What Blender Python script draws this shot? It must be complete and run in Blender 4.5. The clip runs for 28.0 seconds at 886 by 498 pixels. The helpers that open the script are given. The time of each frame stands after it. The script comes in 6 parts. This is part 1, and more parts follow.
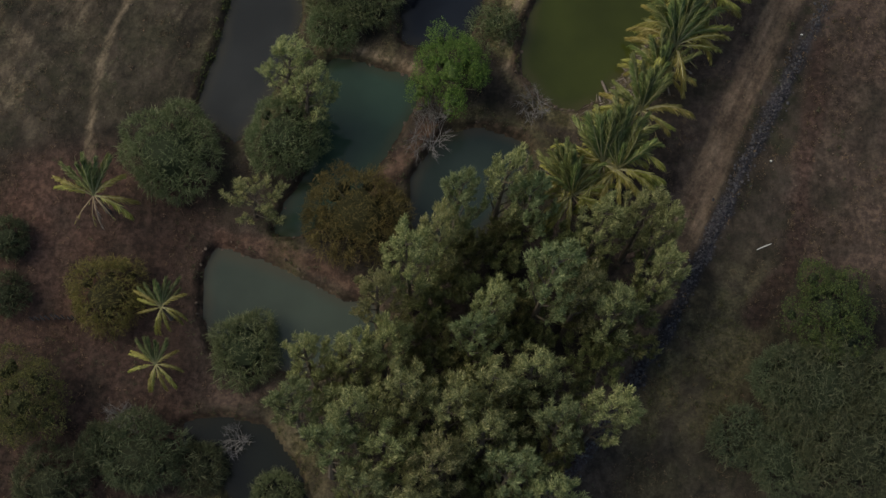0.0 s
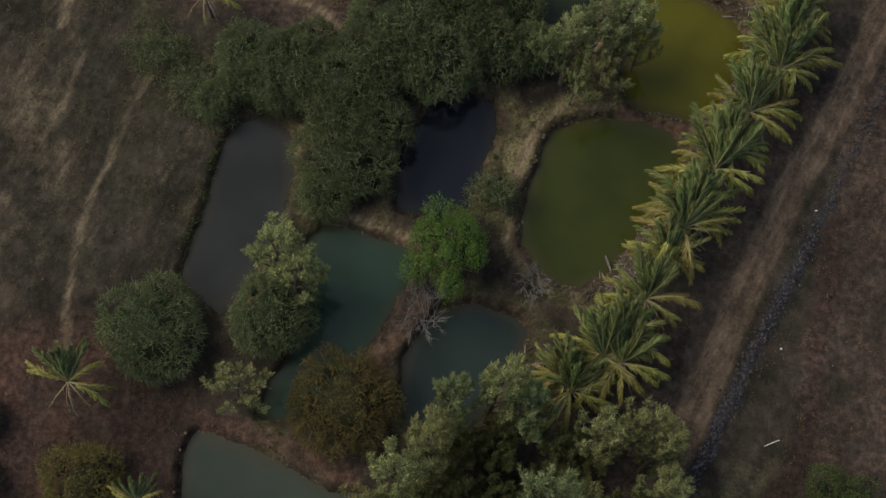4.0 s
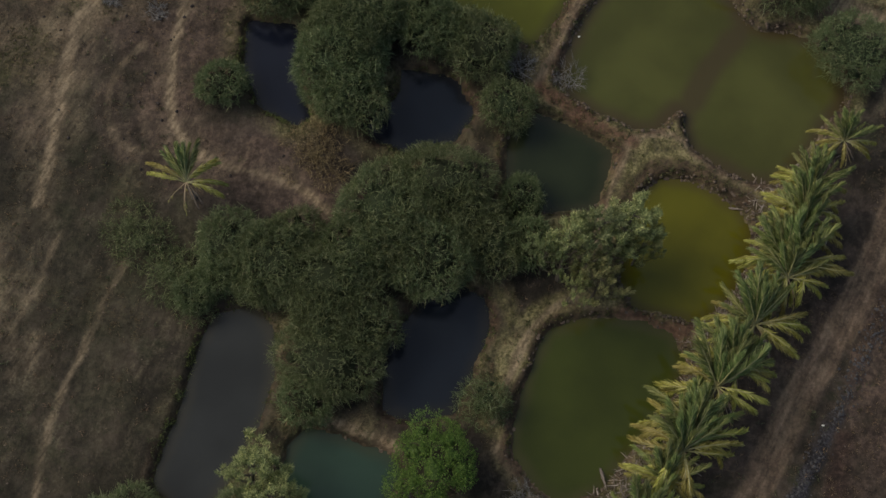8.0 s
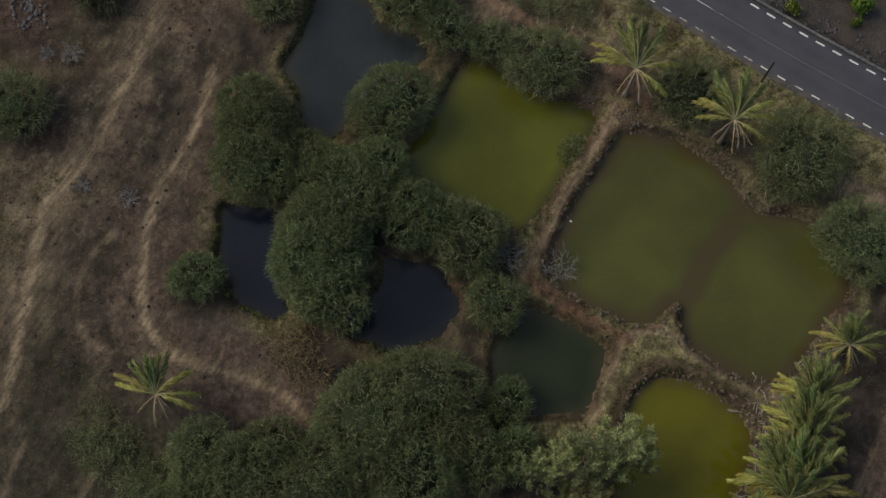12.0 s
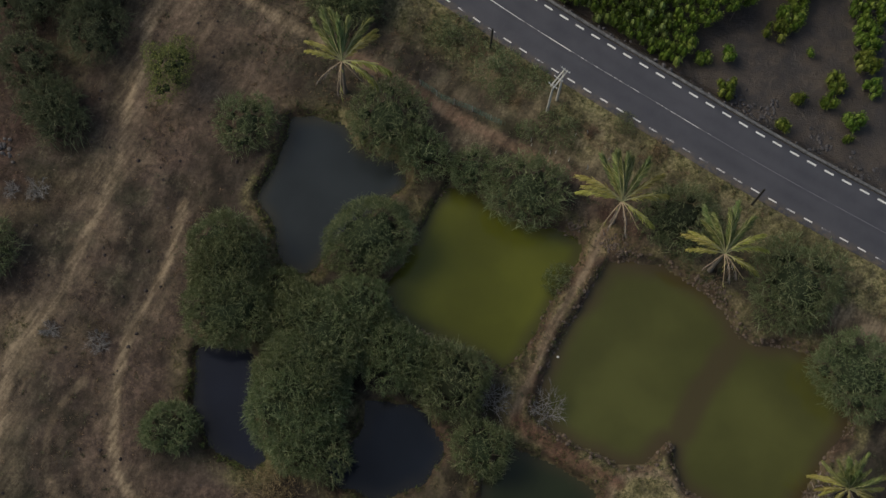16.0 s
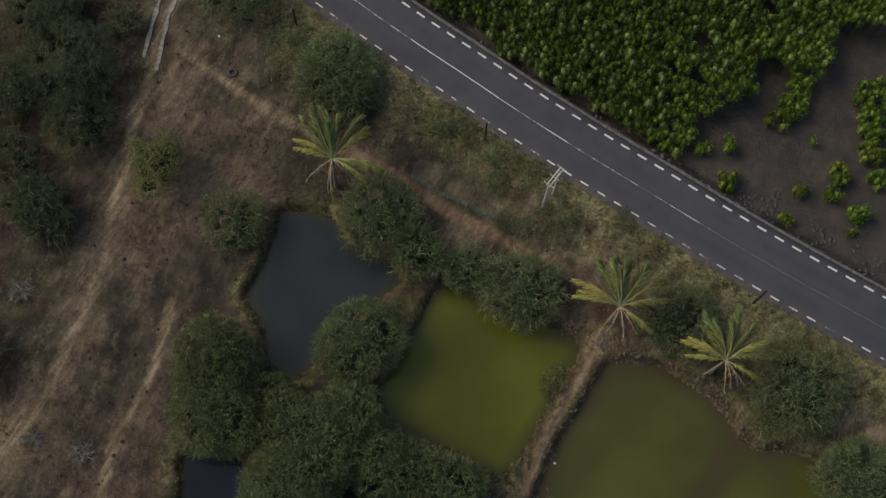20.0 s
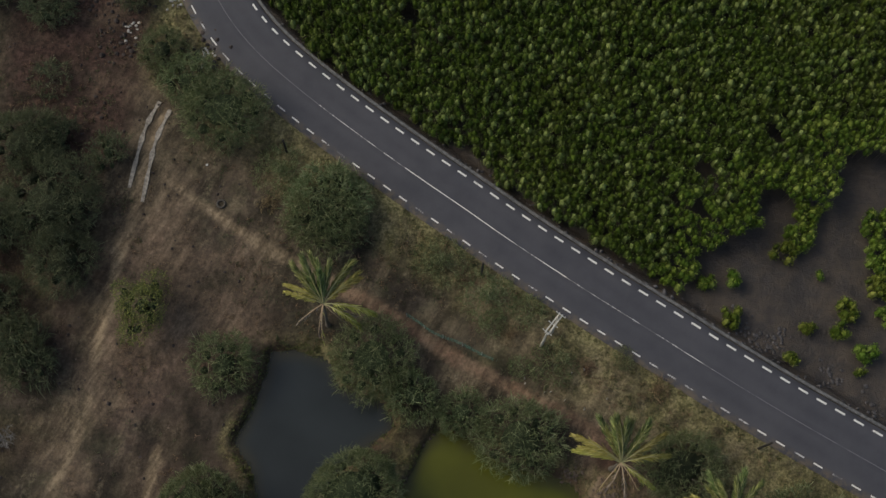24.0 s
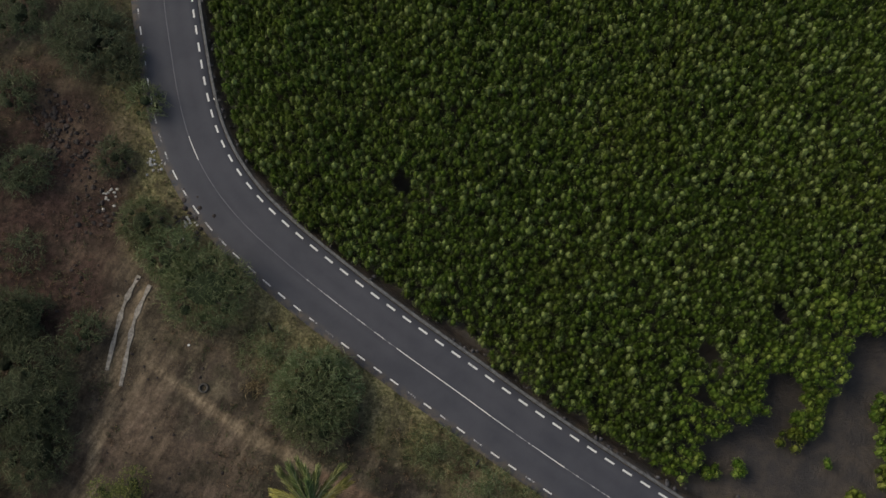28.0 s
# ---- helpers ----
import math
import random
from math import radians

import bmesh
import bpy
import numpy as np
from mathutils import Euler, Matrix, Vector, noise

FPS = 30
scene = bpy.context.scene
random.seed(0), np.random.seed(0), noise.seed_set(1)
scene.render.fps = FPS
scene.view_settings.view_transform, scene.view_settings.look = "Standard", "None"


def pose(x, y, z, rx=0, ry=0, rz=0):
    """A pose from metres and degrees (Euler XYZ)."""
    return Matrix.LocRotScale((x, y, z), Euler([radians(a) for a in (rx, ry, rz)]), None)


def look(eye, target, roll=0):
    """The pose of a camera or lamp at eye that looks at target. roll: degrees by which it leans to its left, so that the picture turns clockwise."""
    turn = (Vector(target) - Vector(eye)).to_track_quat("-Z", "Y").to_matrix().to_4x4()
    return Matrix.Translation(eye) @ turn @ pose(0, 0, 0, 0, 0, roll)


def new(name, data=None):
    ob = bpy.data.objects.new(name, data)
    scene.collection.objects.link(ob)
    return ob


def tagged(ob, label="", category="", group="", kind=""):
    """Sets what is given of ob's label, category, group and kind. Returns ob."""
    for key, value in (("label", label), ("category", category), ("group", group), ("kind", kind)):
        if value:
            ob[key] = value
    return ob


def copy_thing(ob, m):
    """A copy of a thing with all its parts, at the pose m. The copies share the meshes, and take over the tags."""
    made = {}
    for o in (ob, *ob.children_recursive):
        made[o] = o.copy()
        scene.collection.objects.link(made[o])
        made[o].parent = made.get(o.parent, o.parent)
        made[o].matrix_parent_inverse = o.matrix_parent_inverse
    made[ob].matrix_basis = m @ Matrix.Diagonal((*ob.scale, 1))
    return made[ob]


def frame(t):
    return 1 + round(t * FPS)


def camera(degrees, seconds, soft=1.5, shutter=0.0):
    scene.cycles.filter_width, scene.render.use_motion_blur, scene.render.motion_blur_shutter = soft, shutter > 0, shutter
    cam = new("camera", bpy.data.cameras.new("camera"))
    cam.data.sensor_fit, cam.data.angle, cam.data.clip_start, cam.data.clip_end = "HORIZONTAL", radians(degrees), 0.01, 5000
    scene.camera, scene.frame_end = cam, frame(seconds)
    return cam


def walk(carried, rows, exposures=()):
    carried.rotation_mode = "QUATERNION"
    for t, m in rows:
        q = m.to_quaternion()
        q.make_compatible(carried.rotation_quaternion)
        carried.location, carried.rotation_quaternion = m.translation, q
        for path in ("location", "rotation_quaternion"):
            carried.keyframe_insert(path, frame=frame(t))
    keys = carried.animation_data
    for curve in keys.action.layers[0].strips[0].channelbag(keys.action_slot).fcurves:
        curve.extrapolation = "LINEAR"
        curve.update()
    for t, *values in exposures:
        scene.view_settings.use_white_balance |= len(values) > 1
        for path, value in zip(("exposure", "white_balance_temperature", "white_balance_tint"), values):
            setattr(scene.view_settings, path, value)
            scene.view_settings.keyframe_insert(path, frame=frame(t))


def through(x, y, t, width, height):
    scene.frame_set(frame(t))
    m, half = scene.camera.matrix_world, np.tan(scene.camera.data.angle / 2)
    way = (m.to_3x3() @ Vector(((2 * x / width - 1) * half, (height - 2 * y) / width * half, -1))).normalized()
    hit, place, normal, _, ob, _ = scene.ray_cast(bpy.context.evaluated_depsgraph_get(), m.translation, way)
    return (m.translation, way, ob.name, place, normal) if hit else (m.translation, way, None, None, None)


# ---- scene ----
EXPOSURE, KELVIN, TINT = -0.14, 7300, 4
cam = camera(42.0, 28.0, soft=1.5)
# seconds, place in metres, turn in degrees: the drone flies north at about 118 m and looks down
ROWS = [
    (0.0, 0.00, 0.00, 117.99, 16.36, -0.28, -2.12),
    (0.5, 0.36, 2.48, 117.96, 16.29, -0.22, -1.97),
    (1.0, 0.63, 4.90, 117.95, 16.27, -0.20, -1.83),
    (1.5, 0.81, 7.30, 117.98, 16.26, -0.23, -1.67),
    (2.0, 0.96, 9.85, 117.97, 16.22, -0.28, -1.52),
    (2.5, 1.09, 12.51, 117.96, 16.16, -0.34, -1.36),
    (4.5, 1.47, 23.73, 117.83, 15.89, -0.61, -0.73),
    (5.0, 1.61, 26.51, 117.75, 15.86, -0.66, -0.55),
    (5.5, 1.76, 29.18, 117.69, 15.90, -0.71, -0.34),
    (6.0, 1.91, 31.74, 117.67, 16.01, -0.76, -0.11),
    (6.5, 2.05, 34.20, 117.70, 16.13, -0.80, 0.07),
    (7.0, 2.23, 36.75, 117.71, 16.26, -0.84, 0.17),
    (7.5, 2.41, 39.35, 117.73, 16.33, -0.87, 0.28),
    (8.0, 2.64, 42.09, 117.76, 16.36, -0.89, 0.41),
    (8.5, 2.83, 44.90, 117.87, 16.36, -0.91, 0.49),
    (9.0, 2.99, 47.77, 118.01, 16.33, -0.92, 0.57),
    (9.5, 3.18, 50.70, 118.14, 16.27, -0.90, 0.61),
    (10.0, 3.49, 53.69, 118.20, 16.19, -0.85, 0.60),
    (10.5, 3.88, 56.68, 118.19, 16.10, -0.75, 0.58),
    (11.0, 4.30, 59.54, 118.17, 16.04, -0.64, 0.56),
    (11.5, 4.64, 62.20, 118.16, 16.04, -0.56, 0.57),
    (12.0, 4.94, 64.62, 118.13, 16.08, -0.51, 0.50),
    (12.5, 5.20, 66.86, 118.10, 16.14, -0.50, 0.40),
    (13.0, 5.39, 68.97, 118.04, 16.20, -0.50, 0.23),
    (13.5, 5.54, 70.94, 118.02, 16.25, -0.50, 0.07),
    (15.5, 6.02, 77.70, 117.83, 16.38, -0.53, -0.58),
    (16.0, 6.10, 79.24, 117.82, 16.36, -0.55, -0.66),
    (16.5, 6.14, 80.72, 117.83, 16.33, -0.58, -0.74),
    (17.0, 6.20, 82.12, 117.84, 16.29, -0.59, -0.79),
    (17.5, 6.34, 83.44, 117.84, 16.28, -0.58, -0.81),
    (18.0, 6.51, 84.69, 117.82, 16.30, -0.54, -0.81),
    (18.5, 6.67, 85.97, 117.77, 16.32, -0.50, -0.81),
    (19.0, 6.83, 87.30, 117.73, 16.35, -0.46, -0.84),
    (19.5, 6.96, 88.70, 117.74, 16.35, -0.44, -0.84),
    (20.0, 7.02, 90.27, 117.80, 16.35, -0.45, -0.85),
    (20.5, 7.07, 91.86, 117.85, 16.28, -0.47, -0.84),
    (22.5, 7.56, 99.45, 118.13, 16.15, -0.41, -0.86),
    (23.0, 7.65, 101.55, 118.19, 16.14, -0.40, -0.89),
    (23.5, 7.69, 103.72, 118.29, 16.12, -0.42, -0.95),
    (24.0, 7.63, 106.00, 118.38, 16.09, -0.49, -0.95),
    (24.5, 7.52, 108.40, 118.45, 16.03, -0.59, -0.97),
    (25.0, 7.38, 111.00, 118.47, 15.94, -0.71, -0.98),
    (25.5, 7.25, 113.65, 118.51, 15.83, -0.82, -1.02),
    (26.0, 7.17, 116.27, 118.54, 15.76, -0.92, -1.04),
    (26.5, 7.10, 118.84, 118.55, 15.74, -1.02, -1.06),
    (27.0, 6.98, 121.37, 118.53, 15.75, -1.13, -1.11),
    (27.5, 6.82, 123.90, 118.56, 15.79, -1.27, -1.11),
    (28.0, 6.70, 126.46, 118.62, 15.84, -1.42, -1.10),
]
walk(cam, [(row[0], pose(*row[1:])) for row in ROWS], exposures=((0.0, EXPOSURE, KELVIN, TINT), (28.0, EXPOSURE, KELVIN, TINT)))

# ---- sky and sun: a hazy, overcast afternoon ----
SUN_TO = Vector((-0.64, 0.22, 0.68)).normalized()
world = bpy.data.worlds.new("sky")
scene.world = world
world.use_nodes = True
sky = world.node_tree.nodes.new("ShaderNodeTexSky")
sky.sky_type, sky.sun_disc = "NISHITA", False
sky.sun_elevation, sky.sun_rotation = math.asin(SUN_TO.z), math.atan2(SUN_TO.x, SUN_TO.y)
sky.air_density, sky.dust_density = 1.0, 3.0
sky_out = world.node_tree.nodes["Background"]
sky_out.inputs["Strength"].default_value = 0.145
world.node_tree.links.new(sky.outputs["Color"], sky_out.inputs["Color"])
sun = new("sun", bpy.data.lights.new("sun", "SUN"))
sun.data.energy, sun.data.angle, sun.data.color = 1.45, radians(40), (1.0, 0.95, 0.87)
sun.matrix_world = look(SUN_TO * 100, (0, 0, 0))

# ---- materials ----
def material(name, rough=0.8, metal=0.0, spec=0.5):
    m = bpy.data.materials.new(name)
    m.use_nodes = True
    tree = m.node_tree
    bsdf = tree.nodes["Principled BSDF"]
    bsdf.inputs["Roughness"].default_value = rough
    bsdf.inputs["Metallic"].default_value = metal
    bsdf.inputs["Specular IOR Level"].default_value = spec
    return m, tree, bsdf


def node(tree, kind, **values):
    n = tree.nodes.new(kind)
    for key, value in values.items():
        n.inputs[key.replace("_", " ")].default_value = value
    return n


def noise_node(tree, scale, detail=4.0, rough=0.6, stretch=None, turn=0.0):
    """Noise in the world's metres (the meshes that use it stand at the origin, or vary with it from thing to thing)."""
    co = tree.nodes.new("ShaderNodeTexCoord")
    n = node(tree, "ShaderNodeTexNoise", Scale=scale, Detail=detail, Roughness=rough)
    if stretch:
        mp = tree.nodes.new("ShaderNodeMapping")
        mp.vector_type = "TEXTURE"
        mp.inputs["Rotation"].default_value[2] = radians(turn)
        mp.inputs["Scale"].default_value = stretch
        tree.links.new(co.outputs["Object"], mp.inputs["Vector"])
        tree.links.new(mp.outputs["Vector"], n.inputs["Vector"])
    else:
        tree.links.new(co.outputs["Object"], n.inputs["Vector"])
    return n.outputs["Fac"]


def ramp(tree, fac, low, high, a=0.0, b=1.0):
    n = tree.nodes.new("ShaderNodeMapRange")
    n.interpolation_type = "SMOOTHSTEP"
    for key, value in (("From Min", low), ("From Max", high), ("To Min", a), ("To Max", b)):
        n.inputs[key].default_value = value
    tree.links.new(fac, n.inputs["Value"])
    return n.outputs["Result"]


def maths(tree, op, a, b):
    n = tree.nodes.new("ShaderNodeMath")
    n.operation = op
    for slot, value in zip(n.inputs, (a, b)):
        if isinstance(value, (int, float)):
            slot.default_value = value
        else:
            tree.links.new(value, slot)
    return n.outputs[0]


def mix(tree, fac, a, b):
    n = tree.nodes.new("ShaderNodeMix")
    n.data_type = "RGBA"
    for slot, value in ((n.inputs[0], fac), (n.inputs[6], a), (n.inputs[7], b)):
        if isinstance(value, (int, float)):
            slot.default_value = value
        elif isinstance(value, tuple):
            slot.default_value = (*value, 1)
        else:
            tree.links.new(value, slot)
    return n.outputs[2]


def bump(tree, bsdf, height, strength, distance):
    n = node(tree, "ShaderNodeBump", Strength=strength, Distance=distance)
    tree.links.new(height, n.inputs["Height"])
    tree.links.new(n.outputs["Normal"], bsdf.inputs["Normal"])


def attribute(tree, name):
    n = tree.nodes.new("ShaderNodeAttribute")
    n.attribute_name = name
    s = tree.nodes.new("ShaderNodeSeparateColor")
    tree.links.new(n.outputs["Color"], s.inputs["Color"])
    return s.outputs


def plain(name, dark, light, scale=3.0, rough=0.8, metal=0.0, relief=0.3):
    m, tree, bsdf = material(name, rough, metal)
    fine = noise_node(tree, scale, 6.0, 0.7)
    tree.links.new(mix(tree, ramp(tree, fine, 0.3, 0.7), dark, light), bsdf.inputs["Base Color"])
    bump(tree, bsdf, fine, relief, 0.05)
    return m


def leafy(name, dark, mid, light, rough=0.55, through=0.2, drift=0.0):
    """Foliage: each leaf or twig has its own shade, each plant a slight cast of its own."""
    m, tree, bsdf = material(name, rough, 0.0, 0.35)
    island = tree.nodes.new("ShaderNodeNewGeometry").outputs["Random Per Island"]
    own = tree.nodes.new("ShaderNodeObjectInfo").outputs["Random"]
    colour = mix(tree, ramp(tree, island, 0.0, 0.6), dark, mid)
    colour = mix(tree, ramp(tree, island, 0.55, 1.0), colour, light)
    if drift:
        warm = maths(tree, "MULTIPLY", ramp(tree, noise_node(tree, 0.13, 4.0, 0.6), 0.45, 0.62), drift)
        colour = mix(tree, warm, colour, mix(tree, island, (0.058, 0.082, 0.008), (0.200, 0.215, 0.055)))
    if drift:
        head = mix(tree, ramp(tree, noise_node(tree, 1.15, 2.0, 0.5), 0.36, 0.64), (0.82, 0.82, 0.82), (1.2, 1.2, 1.2))
        shade = tree.nodes.new("ShaderNodeMix")
        shade.data_type, shade.blend_type = "RGBA", "MULTIPLY"
        shade.inputs[0].default_value = 1.0
        tree.links.new(colour, shade.inputs[6])
        tree.links.new(head, shade.inputs[7])
        colour = shade.outputs[2]
    cast = node(tree, "ShaderNodeHueSaturation")
    tree.links.new(ramp(tree, own, 0.0, 1.0, 0.479, 0.519), cast.inputs["Hue"])
    tree.links.new(ramp(tree, own, 0.0, 1.0, 0.85, 1.15), cast.inputs["Value"])
    tree.links.new(colour, cast.inputs["Color"])
    tree.links.new(cast.outputs["Color"], bsdf.inputs["Base Color"])
    glow = node(tree, "ShaderNodeBsdfTranslucent")
    tree.links.new(cast.outputs["Color"], glow.inputs["Color"])
    both = node(tree, "ShaderNodeMixShader", Fac=through)
    tree.links.new(bsdf.outputs[0], both.inputs[1])
    tree.links.new(glow.outputs[0], both.inputs[2])
    tree.links.new(both.outputs[0], tree.nodes["Material Output"].inputs["Surface"])
    return m


def ground_material():
    m, tree, bsdf = material("dry_ground", 0.95, 0.0, 0.2)
    zone, soil, cover, soil_tone = attribute(tree, "zone"), attribute(tree, "soil"), attribute(tree, "cover"), attribute(tree, "soil_tone")
    broad = noise_node(tree, 0.09, 5.0, 0.6)
    middle = noise_node(tree, 0.45, 6.0, 0.65)
    fine = noise_node(tree, 3.2, 6.0, 0.75)
    streak = noise_node(tree, 0.55, 6.0, 0.7, (1.0, 3.4, 1.0), -22)
    ruts = noise_node(tree, 1.6, 4.0, 0.6, (1.0, 9.0, 1.0), -31)
    patch, speck = noise_node(tree, 0.24, 6.0, 0.7), noise_node(tree, 1.5, 5.0, 0.7)
    col = mix(tree, ramp(tree, middle, 0.40, 0.60), (0.0205, 0.0175, 0.0140), (0.052, 0.043, 0.035))
    col = mix(tree, maths(tree, "MULTIPLY", ramp(tree, broad, 0.42, 0.62), 0.6), col, (0.064, 0.0495, 0.040))
    straw = maths(tree, "MULTIPLY", ramp(tree, streak, 0.49, 0.62, 0.0, 0.9), soil[1])
    straw = maths(tree, "MULTIPLY", straw, ramp(tree, fine, 0.38, 0.6, 0.2, 1.0))
    col = mix(tree, straw, col, mix(tree, ramp(tree, broad, 0.42, 0.58), (0.165, 0.138, 0.101), (0.205, 0.175, 0.118)))
    col = mix(tree, maths(tree, "MULTIPLY", ramp(tree, patch, 0.46, 0.58), 0.75), col, mix(tree, ramp(tree, broad, 0.42, 0.58), (0.024, 0.020, 0.017), (0.024, 0.026, 0.016)))
    sere = maths(tree, "MULTIPLY", ramp(tree, noise_node(tree, 0.32, 4.0, 0.55), 0.50, 0.66), soil[1])
    col = mix(tree, maths(tree, "MULTIPLY", sere, 0.35), col, mix(tree, ramp(tree, fine, 0.3, 0.7), (0.088, 0.083, 0.052), (0.168, 0.152, 0.104)))
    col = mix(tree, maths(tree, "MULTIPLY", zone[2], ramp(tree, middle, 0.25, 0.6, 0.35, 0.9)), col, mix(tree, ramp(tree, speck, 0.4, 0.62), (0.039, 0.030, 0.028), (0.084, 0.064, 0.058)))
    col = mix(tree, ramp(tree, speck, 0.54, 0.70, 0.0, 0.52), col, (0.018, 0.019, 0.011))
    col = mix(tree, ramp(tree, noise_node(tree, 5.5, 4.0, 0.7), 0.64, 0.74, 0.0, 0.22), col, (0.19, 0.16, 0.12))
    green = maths(tree, "MULTIPLY", zone[1], ramp(tree, middle, 0.32, 0.6, 0.25, 1.0))
    col = mix(tree, green, col, mix(tree, ramp(tree, fine, 0.3, 0.7), (0.096, 0.090, 0.040), (0.292, 0.260, 0.136)))
    # darker olive-brown, mixed in by the first channel of its mask
    dark_olive = mix(tree, ramp(tree, speck, 0.40, 0.60), (0.021, 0.020, 0.0135), (0.052, 0.047, 0.031))
    col = mix(tree, maths(tree, "MULTIPLY", soil_tone[0], ramp(tree, middle, 0.28, 0.56, 0.55, 1.0)), col, dark_olive)
    pink = mix(tree, ramp(tree, speck, 0.38, 0.66), (0.053, 0.037, 0.0325), (0.132, 0.092, 0.074))
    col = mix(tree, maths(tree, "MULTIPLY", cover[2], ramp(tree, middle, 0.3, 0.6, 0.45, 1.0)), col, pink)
    # dark red earth; in the north-west its mask also carries painted tree shade
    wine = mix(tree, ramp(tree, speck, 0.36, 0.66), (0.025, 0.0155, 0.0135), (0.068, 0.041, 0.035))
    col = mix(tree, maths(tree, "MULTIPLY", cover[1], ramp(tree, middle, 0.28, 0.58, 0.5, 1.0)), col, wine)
    trodden = maths(tree, "MULTIPLY", zone[0], ramp(tree, middle, 0.25, 0.55, 0.5, 1.0))
    col = mix(tree, trodden, col, mix(tree, ramp(tree, maths(tree, "ADD", maths(tree, "MULTIPLY", fine, 0.3), maths(tree, "MULTIPLY", ruts, 0.7)), 0.40, 0.60), (0.120, 0.092, 0.064), (0.245, 0.192, 0.135)))
    bank = maths(tree, "MULTIPLY", soil[2], ramp(tree, fine, 0.35, 0.6, 0.35, 1.0))
    col = mix(tree, bank, col, mix(tree, ramp(tree, noise_node(tree, 1.3), 0.4, 0.62), (0.028, 0.021, 0.016), (0.084, 0.058, 0.042)))
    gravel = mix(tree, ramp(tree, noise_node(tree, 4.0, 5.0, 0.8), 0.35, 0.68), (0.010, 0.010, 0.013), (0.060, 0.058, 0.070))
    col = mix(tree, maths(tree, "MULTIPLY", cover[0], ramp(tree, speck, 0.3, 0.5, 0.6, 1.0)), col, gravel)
    clay = mix(tree, ramp(tree, speck, 0.36, 0.66), (0.078, 0.040, 0.030), (0.170, 0.092, 0.068))
    col = mix(tree, maths(tree, "MULTIPLY", soil_tone[1], ramp(tree, fine, 0.3, 0.6, 0.6, 1.0)), col, clay)
    mud = mix(tree, ramp(tree, middle, 0.35, 0.65), (0.034, 0.031, 0.032), (0.062, 0.050, 0.043))
    col = mix(tree, soil[0], col, mud)
    grit = mix(tree, ramp(tree, fine, 0.36, 0.64), (0.62, 0.62, 0.62), (1.38, 1.38, 1.38))
    worn = noise_node(tree, 0.95, 7.0, 0.72, (1.0, 1.9, 1.0), -15)
    grit = mix(tree, ramp(tree, worn, 0.38, 0.62), mix(tree, 0.5, grit, (0.30, 0.29, 0.29)), mix(tree, 0.5, grit, (1.66, 1.62, 1.54)))
    grit = mix(tree, ramp(tree, noise_node(tree, 0.17, 5.0, 0.6, (1.0, 1.7, 1.0), -20), 0.42, 0.58), mix(tree, 0.35, grit, (0.35, 0.36, 0.34)), mix(tree, 0.3, grit, (1.7, 1.66, 1.6)))
    over = tree.nodes.new("ShaderNodeMix")
    over.data_type, over.blend_type = "RGBA", "MULTIPLY"
    tree.links.new(ramp(tree, soil[0], 0.3, 1.0, 0.85, 0.3), over.inputs[0])
    tree.links.new(col, over.inputs[6])
    tree.links.new(grit, over.inputs[7])
    tree.links.new(over.outputs[2], bsdf.inputs["Base Color"])
    tree.links.new(ramp(tree, soil[0], 0.4, 1.0, 0.95, 0.3), bsdf.inputs["Roughness"])
    bump(tree, bsdf, maths(tree, "ADD", maths(tree, "MULTIPLY", middle, 2.0), fine), 0.65, 0.22)
    return m


def asphalt_material():
    m, tree, bsdf = material("asphalt", 0.75, 0.0, 0.4)
    wear = attribute(tree, "lane")
    broad, fine = noise_node(tree, 0.25, 5.0), noise_node(tree, 9.0, 6.0, 0.8)
    col = mix(tree, ramp(tree, broad, 0.3, 0.7), (0.035, 0.037, 0.049), (0.049, 0.050, 0.063))
    col = mix(tree, maths(tree, "MULTIPLY", wear[0], ramp(tree, noise_node(tree, 0.12, 4.0), 0.35, 0.65, 0.3, 0.95)), col, (0.060, 0.060, 0.074))
    col = mix(tree, maths(tree, "MULTIPLY", wear[1], ramp(tree, noise_node(tree, 1.2), 0.35, 0.65)), col, (0.098, 0.08, 0.064))
    col = mix(tree, ramp(tree, fine, 0.55, 0.8, 0.0, 0.35), col, (0.11, 0.11, 0.115))
    tree.links.new(col, bsdf.inputs["Base Color"])
    bump(tree, bsdf, fine, 0.3, 0.01)
    return m


def water_material(name, deep, shallow, rough=0.06):
    """Still, murky pond water: the colour is that of what floats in it; near the shore the bed shows through."""
    m, tree, bsdf = material(name, rough, 0.0, 0.5)
    bsdf.inputs["IOR"].default_value = 1.33
    shore = attribute(tree, "shore")
    cloud = noise_node(tree, 0.13, 3.0, 0.5)
    murk = mix(tree, ramp(tree, cloud, 0.3, 0.7), tuple(0.82 * c for c in deep), tuple(1.15 * c for c in deep))
    tree.links.new(mix(tree, shore[0], murk, shallow), bsdf.inputs["Base Color"])
    bump(tree, bsdf, noise_node(tree, 2.2, 3.0, 0.5), 0.035, 0.05)
    return m


def paint_material(name, colour, under, worn):
    m, tree, bsdf = material(name, 0.6)
    grain = noise_node(tree, 5.0, 6.0, 0.75)
    patch = noise_node(tree, 0.5, 3.0, 0.6)
    gone = ramp(tree, maths(tree, "ADD", maths(tree, "MULTIPLY", grain, 0.6), maths(tree, "MULTIPLY", patch, 0.6)), worn, worn + 0.1)
    tree.links.new(mix(tree, gone, colour, under), bsdf.inputs["Base Color"])
    return m


